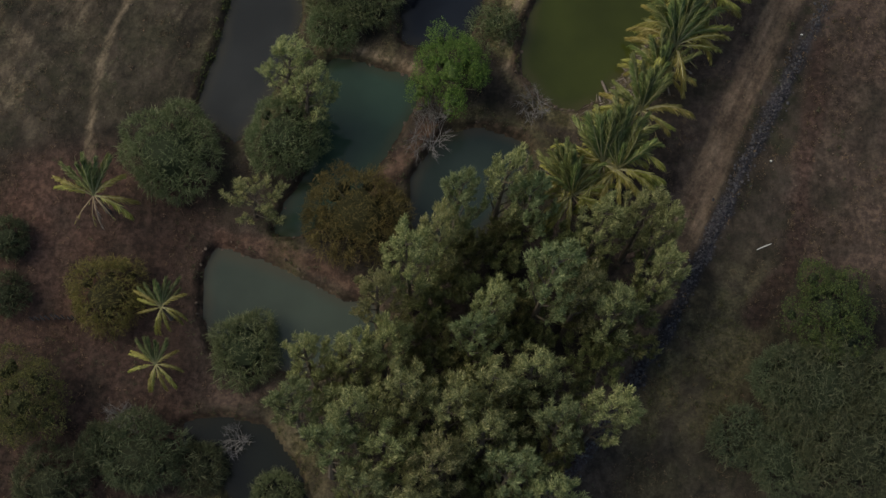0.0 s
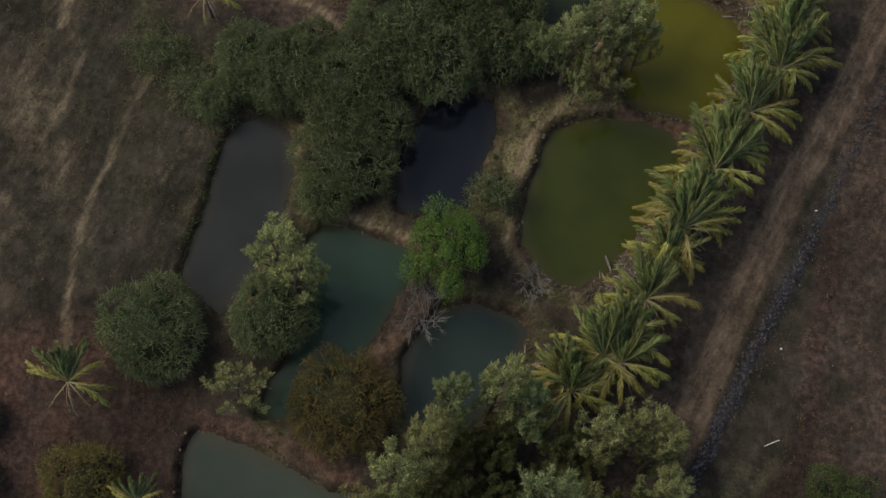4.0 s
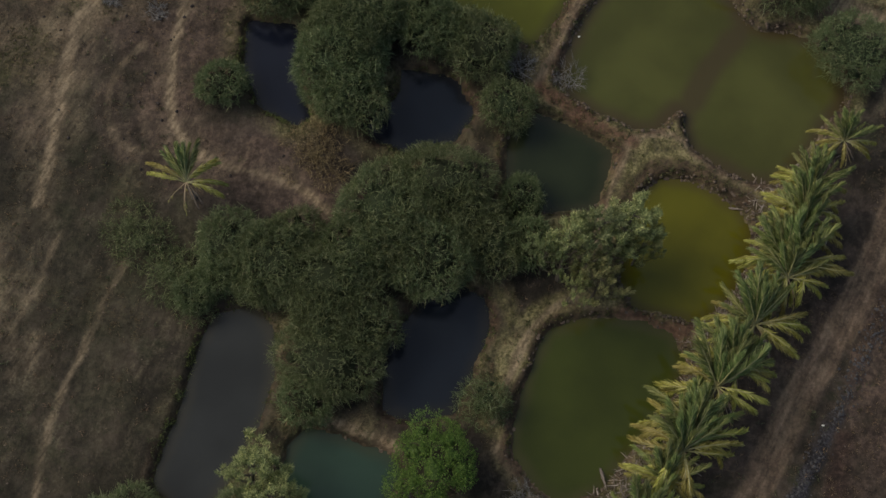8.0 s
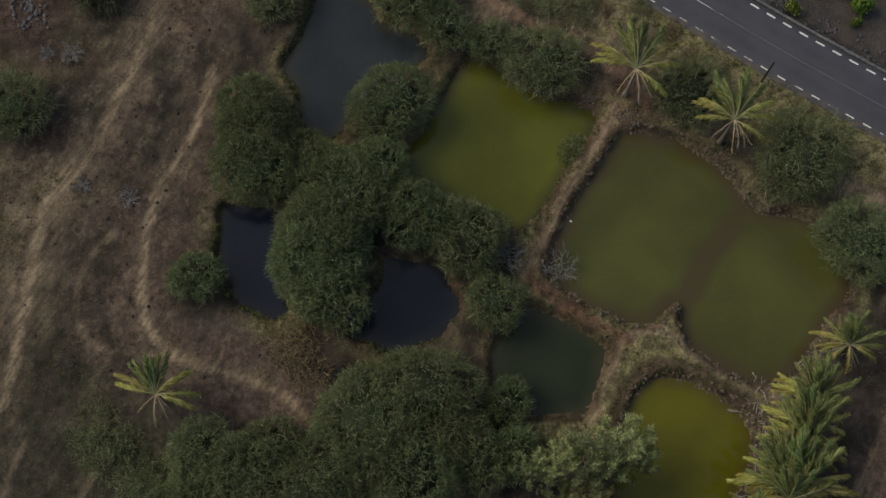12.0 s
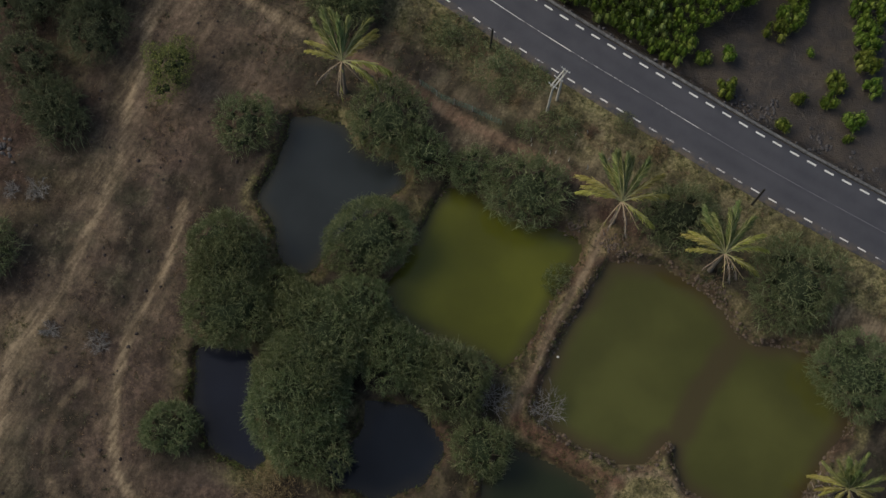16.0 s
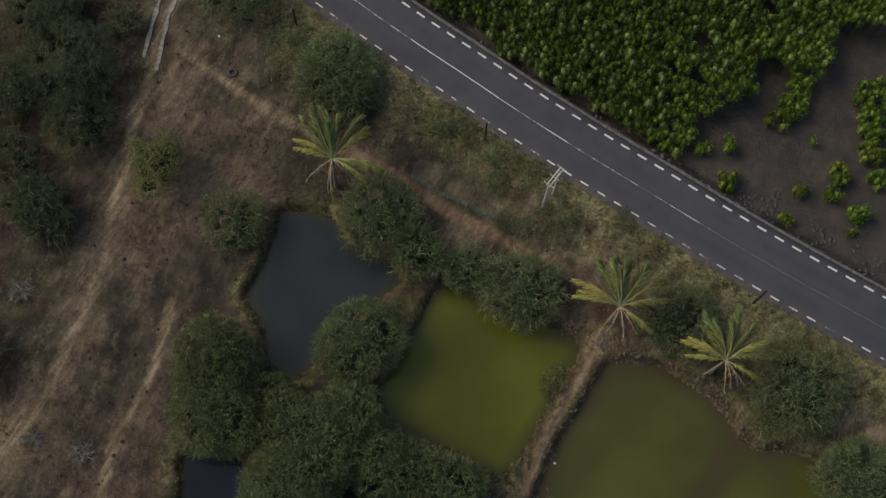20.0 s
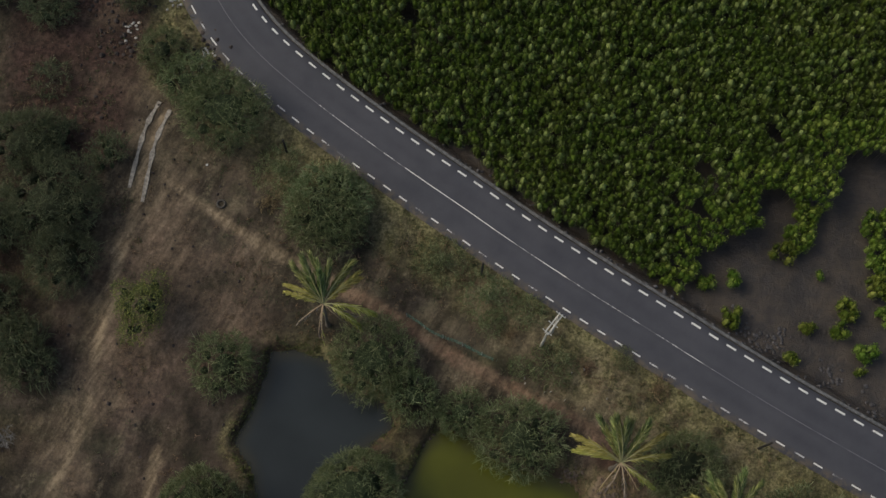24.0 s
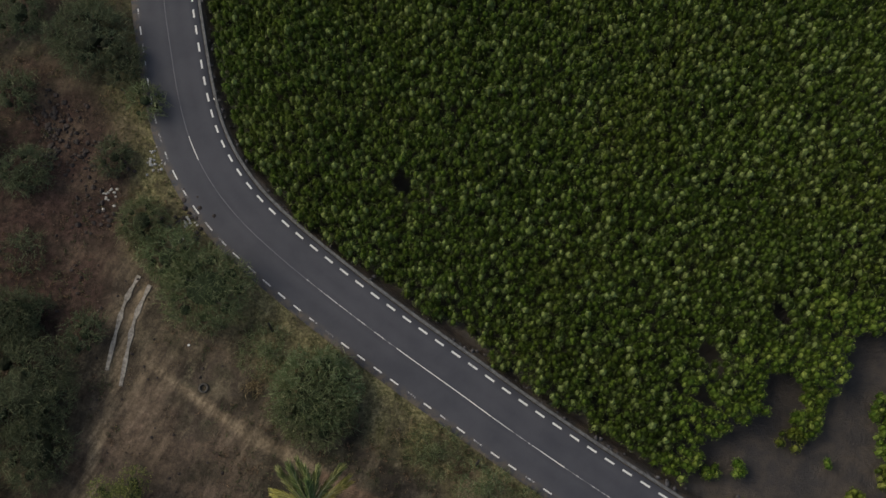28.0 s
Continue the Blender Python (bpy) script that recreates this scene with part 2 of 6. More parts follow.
GROUND, ASPHALT = ground_material(), asphalt_material()
PAINT = paint_material("road_paint", (0.62, 0.62, 0.6), (0.12, 0.12, 0.12), 0.68)
PAINT_WORN = paint_material("worn_road_paint", (0.5, 0.5, 0.5), (0.075, 0.075, 0.082), 0.54)
PAINT_FAINT = paint_material("faded_road_paint", (0.105, 0.105, 0.12), (0.055, 0.057, 0.072), 0.6)
CONCRETE = plain("concrete", (0.05, 0.05, 0.055), (0.14, 0.14, 0.145), 2.5)
PALE_CONCRETE = plain("pale_concrete", (0.10, 0.09, 0.08), (0.33, 0.30, 0.27), 2.5)
POLE_CONCRETE = plain("pole_concrete", (0.36, 0.35, 0.32), (0.52, 0.5, 0.46), 6.0)
DARK_WOOD = plain("tarred_wood", (0.012, 0.011, 0.01), (0.03, 0.026, 0.022), 4.0)
STEEL = plain("galvanised_steel", (0.45, 0.46, 0.46), (0.62, 0.62, 0.6), 5.0, 0.45, 0.7)
BARK = plain("bark", (0.055, 0.045, 0.035), (0.13, 0.105, 0.08), 5.0)
PALM_BARK = plain("palm_bark", (0.10, 0.085, 0.07), (0.2, 0.17, 0.14), 6.0)
GREY_WOOD = plain("bleached_wood", (0.11, 0.105, 0.105), (0.24, 0.225, 0.22), 5.0)
STONE = plain("basalt", (0.022, 0.021, 0.024), (0.085, 0.080, 0.088), 2.0)
DARK_STONE = plain("dark_rock", (0.012, 0.009, 0.009), (0.045, 0.032, 0.030), 2.0)
GREY_STONE = plain("grey_stone", (0.03, 0.028, 0.032), (0.125, 0.118, 0.122), 3.0)
RED_STONE = plain("earthy_stone", (0.05, 0.036, 0.028), (0.15, 0.11, 0.085), 2.5)
PALE_STONE = plain("pale_stone", (0.3, 0.29, 0.28), (0.5, 0.48, 0.45), 3.0)
LITTER = plain("white_litter", (0.55, 0.54, 0.52), (0.75, 0.74, 0.72), 3.0)
NET = plain("green_net", (0.03, 0.09, 0.065), (0.06, 0.15, 0.11), 3.0, 0.6)
RUBBER = plain("rubber", (0.025, 0.022, 0.02), (0.06, 0.052, 0.045), 5.0, 0.7)
HUSK = plain("coconut_husk", (0.06, 0.055, 0.02), (0.14, 0.11, 0.04), 8.0)
THORN = leafy("thorn_leaf", (0.058, 0.086, 0.036), (0.112, 0.142, 0.062), (0.260, 0.280, 0.155), 0.8, 0.3)
ROUND_LEAF = leafy("round_tree_leaf", (0.046, 0.062, 0.016), (0.096, 0.116, 0.028), (0.215, 0.215, 0.060))
THORN_WAND = leafy("thorn_twig", (0.098, 0.128, 0.057), (0.165, 0.192, 0.092), (0.285, 0.300, 0.172), 0.8, 0.3)
WAND_DARK = leafy("dark_thorn_twig", (0.070, 0.090, 0.046), (0.118, 0.136, 0.070), (0.200, 0.210, 0.125), 0.8, 0.3)
THORN_DARK = leafy("dark_thorn_leaf", (0.056, 0.076, 0.040), (0.094, 0.116, 0.062), (0.170, 0.182, 0.110), 0.8, 0.3)
THORN_DUSKY = leafy("dusky_thorn_leaf", (0.036, 0.048, 0.023), (0.062, 0.076, 0.036), (0.120, 0.124, 0.068), 0.8, 0.3)
# _CORE tones: leaf colours darkened to hold the crown's inner shade
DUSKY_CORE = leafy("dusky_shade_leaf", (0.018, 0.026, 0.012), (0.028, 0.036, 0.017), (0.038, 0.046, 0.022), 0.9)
OLIVE = leafy("young_casuarina_needle", (0.090, 0.104, 0.040), (0.170, 0.182, 0.072), (0.300, 0.300, 0.130), 0.7, 0.4)
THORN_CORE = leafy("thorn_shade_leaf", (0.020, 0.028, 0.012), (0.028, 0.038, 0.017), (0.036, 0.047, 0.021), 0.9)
NEEDLE = leafy("casuarina_needle", (0.118, 0.146, 0.060), (0.275, 0.292, 0.130), (0.580, 0.550, 0.280), 0.6, 0.4)
NEEDLE_COOL = leafy("green_casuarina_needle", (0.098, 0.140, 0.062), (0.205, 0.250, 0.118), (0.400, 0.430, 0.225), 0.6, 0.4)
BROAD = leafy("bright_leaf", (0.044, 0.092, 0.016), (0.090, 0.162, 0.027), (0.190, 0.270, 0.062), 0.6, 0.3)
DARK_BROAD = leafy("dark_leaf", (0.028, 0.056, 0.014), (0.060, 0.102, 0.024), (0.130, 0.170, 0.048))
YELLOW = leafy("yellowing_leaf", (0.088, 0.086, 0.028), (0.160, 0.144, 0.044), (0.285, 0.240, 0.078), 0.7, 0.3)
OLIVE_LEAF = leafy("olive_leaf", (0.052, 0.058, 0.020), (0.094, 0.096, 0.030), (0.165, 0.150, 0.046), 0.7, 0.3)
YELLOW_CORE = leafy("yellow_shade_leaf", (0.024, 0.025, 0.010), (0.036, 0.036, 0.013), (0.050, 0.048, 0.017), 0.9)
# inner needles: a darker NEEDLE, crown shade put into the colour
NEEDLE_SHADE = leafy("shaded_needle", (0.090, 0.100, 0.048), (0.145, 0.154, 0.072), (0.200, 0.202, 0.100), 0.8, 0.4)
RUSSET = leafy("dry_weed", (0.115, 0.082, 0.050), (0.180, 0.125, 0.075), (0.260, 0.185, 0.115), 0.8)
# the palest tone puts some of the leaves' sky sheen into the colour
MANGROVE = leafy("mangrove_leaf", (0.030, 0.062, 0.009), (0.066, 0.126, 0.019), (0.215, 0.298, 0.106), 0.38, 0.25, 0.2)
MANGROVE_LIGHT = leafy("sunlit_mangrove_leaf", (0.042, 0.074, 0.009), (0.094, 0.138, 0.018), (0.200, 0.240, 0.055), 0.5)
FROND = leafy("palm_leaflet", (0.096, 0.126, 0.036), (0.180, 0.208, 0.066), (0.340, 0.345, 0.125), 0.45)
FROND_YOUNG = leafy("young_palm_leaflet", (0.070, 0.102, 0.034), (0.130, 0.166, 0.054), (0.250, 0.275, 0.105), 0.45)
FROND_OLD = leafy("old_palm_leaflet", (0.220, 0.212, 0.048), (0.350, 0.330, 0.088), (0.540, 0.500, 0.200), 0.5)
FROND_DEAD = leafy("dead_palm_leaflet", (0.14, 0.115, 0.10), (0.25, 0.21, 0.19), (0.42, 0.37, 0.34), 0.8)
DRY_RIB = plain("dry_palm_rib", (0.24, 0.175, 0.11), (0.38, 0.285, 0.19), 6.0, 0.7)
RACHIS = plain("palm_rib", (0.22, 0.21, 0.09), (0.36, 0.33, 0.17), 6.0, 0.5)
DRY_GRASS = leafy("dry_grass_blade", (0.075, 0.058, 0.035), (0.14, 0.105, 0.062), (0.23, 0.18, 0.105), 0.8)
BANK_GRASS = leafy("bank_weed_blade", (0.050, 0.068, 0.018), (0.096, 0.112, 0.032), (0.170, 0.178, 0.066), 0.7)
GREEN_GRASS = leafy("verge_grass_blade", (0.035, 0.048, 0.015), (0.08, 0.09, 0.03), (0.16, 0.15, 0.06), 0.7)

# ---- the plan, in metres ----
POND_0 = [(-22.3, 35.8), (-20.7, 35.4), (-17.9, 34.4), (-15.0, 33.2), (-12.0, 31.4), (-9.1, 29.7), (-6.1, 29.3), (-3.8, 27.5), (-4.9, 24.0), (-11.4, 21.8), (-14.9, 22.1), (-19.0, 22.4), (-22.4, 24.5), (-23.8, 28.1), (-23.9, 31.8), (-23.5, 34.5)]
POND_1 = [(-25.7, 17.4), (-21.1, 17.7), (-16.5, 16.7), (-13.6, 12.1), (-11.9, 6.5), (-18.7, 6.7), (-21.9, 11.3), (-25.1, 14.2)]
POND_2 = [(-9.7, 58.0), (-7.4, 57.5), (-4.4, 56.2), (-1.4, 55.3), (0.2, 53.6), (-1.0, 50.6), (-3.0, 47.4), (-4.8, 44.3), (-6.6, 41.6), (-10.0, 38.5), (-14.0, 36.5), (-16.3, 37.4), (-15.3, 40.0), (-12.8, 44.3), (-12.1, 49.7), (-12.0, 53.6), (-11.4, 55.7)]
POND_3 = [(2.1, 48.3), (6.5, 48.8), (10.8, 47.3), (12.0, 45.3), (10.2, 42.4), (7.8, 37.9), (4.7, 34.8), (-0.5, 35.6), (-1.8, 38.9), (-1.2, 43.4)]
POND_4 = [(-21.0, 66.7), (-19.9, 69.7), (-15.3, 70.7), (-13.2, 67.7), (-13.2, 63.3), (-14.1, 59.0), (-16.8, 52.8), (-20.5, 47.7), (-22.6, 49.8), (-24.6, 51.3), (-24.8, 52.7), (-23.9, 56.0), (-22.5, 59.6), (-21.8, 63.6)]
POND_5 = [(2.1, 71.9), (6.4, 73.0), (8.9, 71.2), (9.4, 68.4), (7.8, 64.6), (5.8, 59.3), (1.2, 58.4), (-1.8, 59.3), (-2.1, 65.2)]
POND_6 = [(15.2, 68.3), (18.6, 69.4), (22.2, 69.7), (25.3, 69.4), (28.3, 68.1), (29.8, 65.2), (27.9, 60.9), (24.0, 56.0), (20.6, 51.9), (17.3, 50.2), (15.3, 50.6), (13.0, 52.7), (11.3, 55.1), (11.5, 58.4), (12.6, 61.8), (13.7, 64.9)]
POND_7 = [(24.3, 80.5), (25.8, 83.5), (27.8, 85.3), (30.7, 85.1), (33.6, 83.8), (36.3, 81.9), (37.7, 79.4), (37.3, 76.3), (35.9, 73.7), (34.7, 71.7), (31.5, 69.1), (28.7, 69.7), (24.3, 70.7), (23.0, 73.7), (23.5, 77.3)]
POND_8 = [(11.2, 88.9), (12.1, 91.5), (14.8, 92.7), (17.9, 91.4), (20.9, 90.0), (23.1, 88.4), (22.3, 85.2), (20.6, 81.4), (17.7, 81.4), (14.0, 81.1), (11.8, 82.0), (10.9, 85.3)]
POND_9 = [(25.2, 112.6), (27.7, 112.6), (31.1, 112.1), (33.3, 110.5), (35.7, 108.8), (37.7, 106.3), (38.4, 104.3), (40.4, 103.2), (43.7, 103.2), (46.3, 102.0), (48.3, 100.1), (49.3, 96.4), (48.6, 93.8), (46.4, 91.5), (44.4, 88.6), (42.8, 86.2), (40.6, 84.7), (38.1, 84.9), (35.9, 85.7), (33.6, 87.2), (31.6, 89.0), (30.9, 90.9), (31.1, 93.0), (30.4, 93.3), (29.2, 92.3), (27.8, 91.0), (25.6, 91.0), (23.8, 91.6), (20.9, 93.1), (18.6, 94.6), (16.7, 96.2), (17.2, 98.4), (18.4, 101.2), (20.0, 104.3), (22.1, 107.7), (24.2, 110.9)]
POND_10 = [(8.5, 121.1), (11.0, 120.5), (13.5, 118.4), (16.6, 116.7), (20.3, 116.0), (22.6, 114.5), (22.1, 112.6), (19.7, 109.4), (17.2, 104.9), (15.4, 102.3), (13.8, 100.8), (12.1, 102.2), (7.3, 104.5), (3.6, 105.8), (1.3, 109.5), (3.4, 112.6), (5.4, 116.6), (6.9, 119.4)]
POND_11 = [(-9.1, 129.5), (-5.6, 129.4), (-3.0, 128.5), (-1.7, 125.7), (2.8, 124.0), (3.8, 121.4), (-0.8, 117.6), (-5.0, 113.3), (-7.0, 111.2), (-9.6, 112.5), (-10.8, 117.5), (-12.7, 119.8), (-11.4, 122.2), (-10.4, 124.3), (-9.5, 127.1)]
POND_12 = [(-18.3, 103.9), (-12.1, 103.3), (-12.0, 96.2), (-10.3, 91.8), (-12.2, 90.7), (-16.1, 92.9), (-18.3, 97.4)]
POND_13 = [(-0.5, 98.2), (5.6, 97.0), (7.8, 92.9), (5.7, 89.5), (0.9, 87.7), (-3.3, 89.1), (-4.9, 91.2), (-1.0, 94.4)]
ROAD_LINE = [(-20.8, 189.75), (-19.82, 184.33), (-18.73, 178.27), (-17.22, 172.73), (-14.83, 167.91), (-11.5, 163.53), (-7.3, 159.51), (-2.75, 155.65), (2.05, 151.81), (6.75, 148.2), (11.68, 144.57), (15.82, 141.38), (20.89, 137.72), (25.82, 134.27), (30.98, 130.8), (35.94, 127.38), (40.94, 124.02), (45.82, 120.86), (51.08, 117.62)]
STONE_LINE = [(8.0, 3.0), (12.3, 9.4), (17.0, 14.3), (20.2, 18.8), (24.9, 24.6), (27.4, 29.7), (31.4, 36.2), (35.0, 42.9), (37.2, 46.5), (40.7, 52.3), (46.3, 62.2), (50.9, 70.7), (53.1, 74.4), (58.0, 83.0)]
TRACK_EAST = [(5.0, 0.0), (12.1, 10.0), (18.5, 19.5), (24.4, 28.9), (28.4, 36.5), (32.4, 44.6), (36.6, 53.2), (41.8, 62.4), (49.7, 74.3), (51.7, 78.6), (57.0, 89.0), (60.0, 100.0)]
PATH_WEST = [(-21.0, 156.2), (-23.1, 149.6), (-23.8, 145.1), (-25.2, 140.0), (-26.1, 133.3), (-26.8, 131.2), (-27.5, 123.6), (-29.1, 118.6), (-31.3, 113.2), (-32.8, 108.2), (-35.4, 105.3), (-37.0, 103.0), (-37.5, 98.1), (-38.0, 93.3), (-38.3, 87.4), (-39.2, 81.6)]
PATH_POND = [(-20.1, 119.4), (-21.3, 112.7), (-23.2, 108.8), (-25.0, 105.0), (-25.9, 101.3), (-26.1, 97.0), (-26.0, 92.7), (-24.9, 89.2), (-22.2, 87.0), (-19.6, 86.0), (-15.8, 84.9), (-12.3, 83.9), (-9.6, 82.2), (-7.5, 80.1)]
PATH_SOUTH = [(-29.4, 74.7), (-31.6, 69.3), (-33.2, 64.6), (-34.8, 60.9), (-35.8, 56.4), (-36.3, 51.1), (-36.2, 44.2)]
PATH_SOUTH_B = [(-36.7, 77.8), (-37.8, 73.8), (-39.6, 69.1), (-41.6, 65.0)]
PATH_LOOP = [(-29.4, 100.0), (-31.9, 97.5), (-32.8, 93.9), (-32.5, 90.3), (-31.0, 88.0), (-27.4, 87.1), (-22.2, 86.8)]
PATH_ROAD = [(-20.8, 148.4), (-17.5, 146.0), (-12.8, 142.4), (-8.1, 139.5), (-7.1, 139.3), (-2.2, 136.1), (3.8, 133.0), (7.4, 130.0), (12.7, 126.9), (16.8, 124.7), (21.4, 122.5), (25.4, 119.5)]
PATH_SAND = [(47.8, 107.3), (50.8, 105.6), (53.5, 104.5), (57.3, 102.1)]
STRIP_A = [(-21.8, 157.5), (-23.1, 155.0), (-23.8, 152.0), (-24.6, 147.5)]
STRIP_B = [(-20.6, 156.5), (-22.0, 153.2), (-22.5, 150.2), (-23.1, 145.8)]
THORN_SOUTH = [(-33.5, 15.0, 2.8, 2.8), (-23.6, 12.6, 3.4, 3.0), (-15.6, 9.4, 3.0, 3.0), (-38.0, 11.2, 4.4, 3.6), (-27.0, 45.6, 5.9, 5), (-19.0, 24.5, 4.6, 3.5), (-29.3, 13.8, 4.8, 3.5), (-43.9, 37.1, 2.7, 3), (-44.0, 31.0, 2.7, 3), (39.5, 17.7, 6.7, 5), (42.3, 11.4, 6.7, 5), (34.7, 11.2, 4.2, 3.4), (36.5, 18.8, 4.6, 4), (31.0, 13.5, 3.6, 3), (46.5, 17.0, 6, 5), (-14.6, 47.2, 5.2, 5)]
THORN_MIDDLE = [(-18.1, 76.1, 4.5, 4.5), (-13.1, 74.1, 5.5, 5.5), (-7.4, 72.1, 5.8, 6), (-1.5, 79.7, 6.4, 6.5), (3.9, 83.0, 5.8, 6.5), (2.7, 75.3, 5.8, 6), (-7.3, 64.5, 5.8, 5), (-10.9, 77.5, 3.6, 4.5), (-3.8, 67.9, 4.2, 5), (9.3, 76.8, 4.2, 5), (12.5, 82.1, 3.0, 4.5), (13.0, 76.9, 3.3, 4.5), (-22.3, 73.3, 3.3, 2.5), (-29.0, 78.5, 3.3, 2), (8.3, 60.3, 2.9, 2.5), (-9.6, 60.2, 3.3, 3.5), (0.4, 76.6, 5.0, 6), (-4.6, 75.4, 4.8, 6), (-7.6, 68.2, 4.4, 5.5), (-15.5, 74.4, 4.2, 4.5), (-21.6, 71.5, 2.8, 2.8), (-18.8, 73.4, 3.2, 3.4), (-15.3, 72.4, 3.0, 3.4), (6.6, 79.2, 4.6, 5.5)]
THORN_PONDS = [(-15.2, 113.7, 4.5, 5.5), (-14.2, 107.0, 5.2, 6), (-7.7, 96.9, 5.8, 6), (-4.7, 103.8, 6.1, 6.5), (-1.2, 106.5, 4.2, 6), (-6.2, 93.3, 4.8, 5), (2.5, 102.1, 4.2, 5.5), (8.5, 99.4, 4.7, 5.5), (-9.5, 109.1, 2.9, 4), (11.0, 92.5, 3.5, 4), (-20.1, 94.9, 3.3, 3.5), (-0.1, 114.6, 5.2, 5.5), (-14.8, 110.4, 4.6, 6), (-6.6, 100.2, 5.4, 6.5), (-7.2, 106.2, 4.0, 5.5), (0.6, 103.4, 4.0, 5.5), (5.2, 101.0, 3.6, 5)]
THORN_NORTH = [(-13.4, 127.7, 3.8, 3.5), (1.7, 127.9, 4.8, 5), (5.9, 124.2, 3.3, 4), (16.6, 119.6, 4.8, 4.5), (32.5, 116.6, 4.5, 4.5), (44.1, 108.8, 5.6, 5.5), (49.6, 99.7, 5.2, 4.5), (-3.3, 142.8, 4.5, 4.5), (13.8, 134.9, 3.0, 2.5), (20.3, 127.4, 2.5, 2.5), (10.7, 122.4, 3.0, 3), (19.9, 110.4, 1.8, 2), (-37.6, 135.1, 3.8, 4), (-33.7, 128.8, 3.8, 4)]
THORN_WEST = [(-27.5, 77.0, 3.4, 2.4), (-24.5, 73.2, 3.2, 2.4), (-21.5, 70.8, 2.8, 2.2), (-41.1, 113.5, 4.4, 4.5), (-38.7, 143.0, 4.4, 5), (-35.6, 152.1, 4.4, 5), (-34.9, 130.0, 3.6, 4.5)]
THORN_ROADSIDE = [(18.0, 133.0, 1.9, 2.2), (27.8, 128.0, 1.3, 1.4), (17.0, 127.1, 1.3, 1.6), (14.1, 131.8, 1.6, 1.6), (9.0, 60.6, 2.4, 2.6), (-14.3, 155.5, 5.0, 5), (-18.3, 159.0, 3.6, 4), (-2.9, 144.8, 4.8, 4.5), (-1.8, 147.0, 2.6, 3.2), (-21.5, 163.1, 3.0, 3.5), (-32.1, 145.2, 5.7, 5.5), (-28.6, 184.5, 4.9, 4.5), (-24.8, 170.4, 2.3, 3.0), (-34.3, 168.9, 3.3, 3.5), (-30.7, 139.0, 4.1, 4.5), (-26.7, 151.1, 2.5, 3), (-36.2, 187.2, 3.6, 4.5), (-33.8, 160.3, 2.3, 2.5), (-8.2, 149.1, 3.0, 2.5), (9.0, 138.5, 3.0, 2.5)]
THORN_LANE = [(-22.0, 177.0, 2.4, 2.8), (-32.7, 153.0, 2.8, 3.0), (-35.8, 178.0, 2.6, 3.0), (-24.6, 181.5, 2.8, 3.0), (-40.5, 172.0, 3.4, 3.5)]
CASUARINA_TALL = [(6.9, 39.1, 2.6, 19.0), (2.8, 37.9, 2.4, 15.0), (-1.9, 30.9, 2.8, 20.0), (-5.3, 27.9, 2.4, 18.0), (0.7, 33.4, 2.6, 14.0), (9.7, 36.5, 2.6, 15.0), (16.4, 34.2, 2.6, 16.0), (20.6, 35.1, 2.4, 17.0), (22.3, 33.6, 1.9, 18.0), (10.4, 28.6, 3.2, 21.0), (22.0, 29.0, 2.3, 18.0), (17.9, 24.8, 2.8, 15.0), (5.4, 26.1, 2.2, 18.0), (3.8, 23.7, 2.4, 15.0), (-8.5, 22.7, 2.4, 17.0), (-11.8, 22.4, 2.2, 15.0), (-4.6, 22.0, 2.8, 12.0)]
CASUARINA_TALL_SOUTH = [(-13.0, 17.5, 2.6, 16.0), (-2.6, 17.9, 2.8, 17.0), (-7.3, 15.9, 3.0, 18.0), (15.0, 16.1, 2.6, 17.0), (11.6, 14.5, 2.6, 14.0), (5.1, 18.6, 2.8, 14.0), (8.8, 19.5, 2.8, 14.0), (0.9, 16.0, 3.0, 15.0), (-10.2, 13.5, 3.0, 16.0), (-5.3, 12.5, 3.0, 15.0), (4.4, 13.3, 3.0, 13.0), (-0.3, 10.8, 3.0, 15.0), (6.0, 10.1, 3.0, 14.0), (-3.4, 7.7, 3.0, 15.0), (9.8, 8.2, 2.6, 12.0), (13.8, 26.9, 2.6, 16.0), (-8.3, 9.3, 3.0, 15.0)]
BROADLEAF = [(3.5, 53.3, 4.6, 6), (40.9, 25.5, 4.7, 5), (-21.5, 133.5, 3.0, 5), (-40.8, 19.2, 4.6, 5)]
YELLOW_BUSH = [(-7.3, 38.0, 6.0, 5), (-33.1, 30.4, 4.6, 4), (-9.6, 87.0, 4.2, 1.6)]
DEAD_BUSH = [(1.6, 50.0, 2.2, 4.6), (-35.9, 120.8, 1.6, 1.0), (-38.7, 120.7, 1.1, 0.8), (18.1, 96.8, 2.5, 1.5), (-28.1, 103.9, 1.5, 0.9), (-33.2, 105.3, 1.2, 0.8), (0.7, 47.1, 3.0, 3), (12.4, 50.4, 2.4, 2.5), (12.5, 97.8, 2.4, 2.0), (-20.0, 15.0, 2.0, 1.4), (-31.5, 17.5, 2.2, 1.6)]
PALM_ROW = [(14.9, 39.8, 4.2, 6), (18.7, 41.7, 5.5, 6.5), (23.3, 47.7, 5.2, 6), (28.6, 56.8, 5.5, 6), (25.8, 52.3, 4.2, 5), (27.7, 55.1, 5.5, 6), (31.2, 61.3, 5.8, 6.5), (35.4, 67.6, 5.8, 6.5), (38.9, 74.6, 5.2, 6), (41.4, 77.8, 4.5, 6), (41.4, 79.6, 4.5, 6.5), (42.5, 82.5, 4.2, 6), (46.7, 88.0, 3.6, 5)]
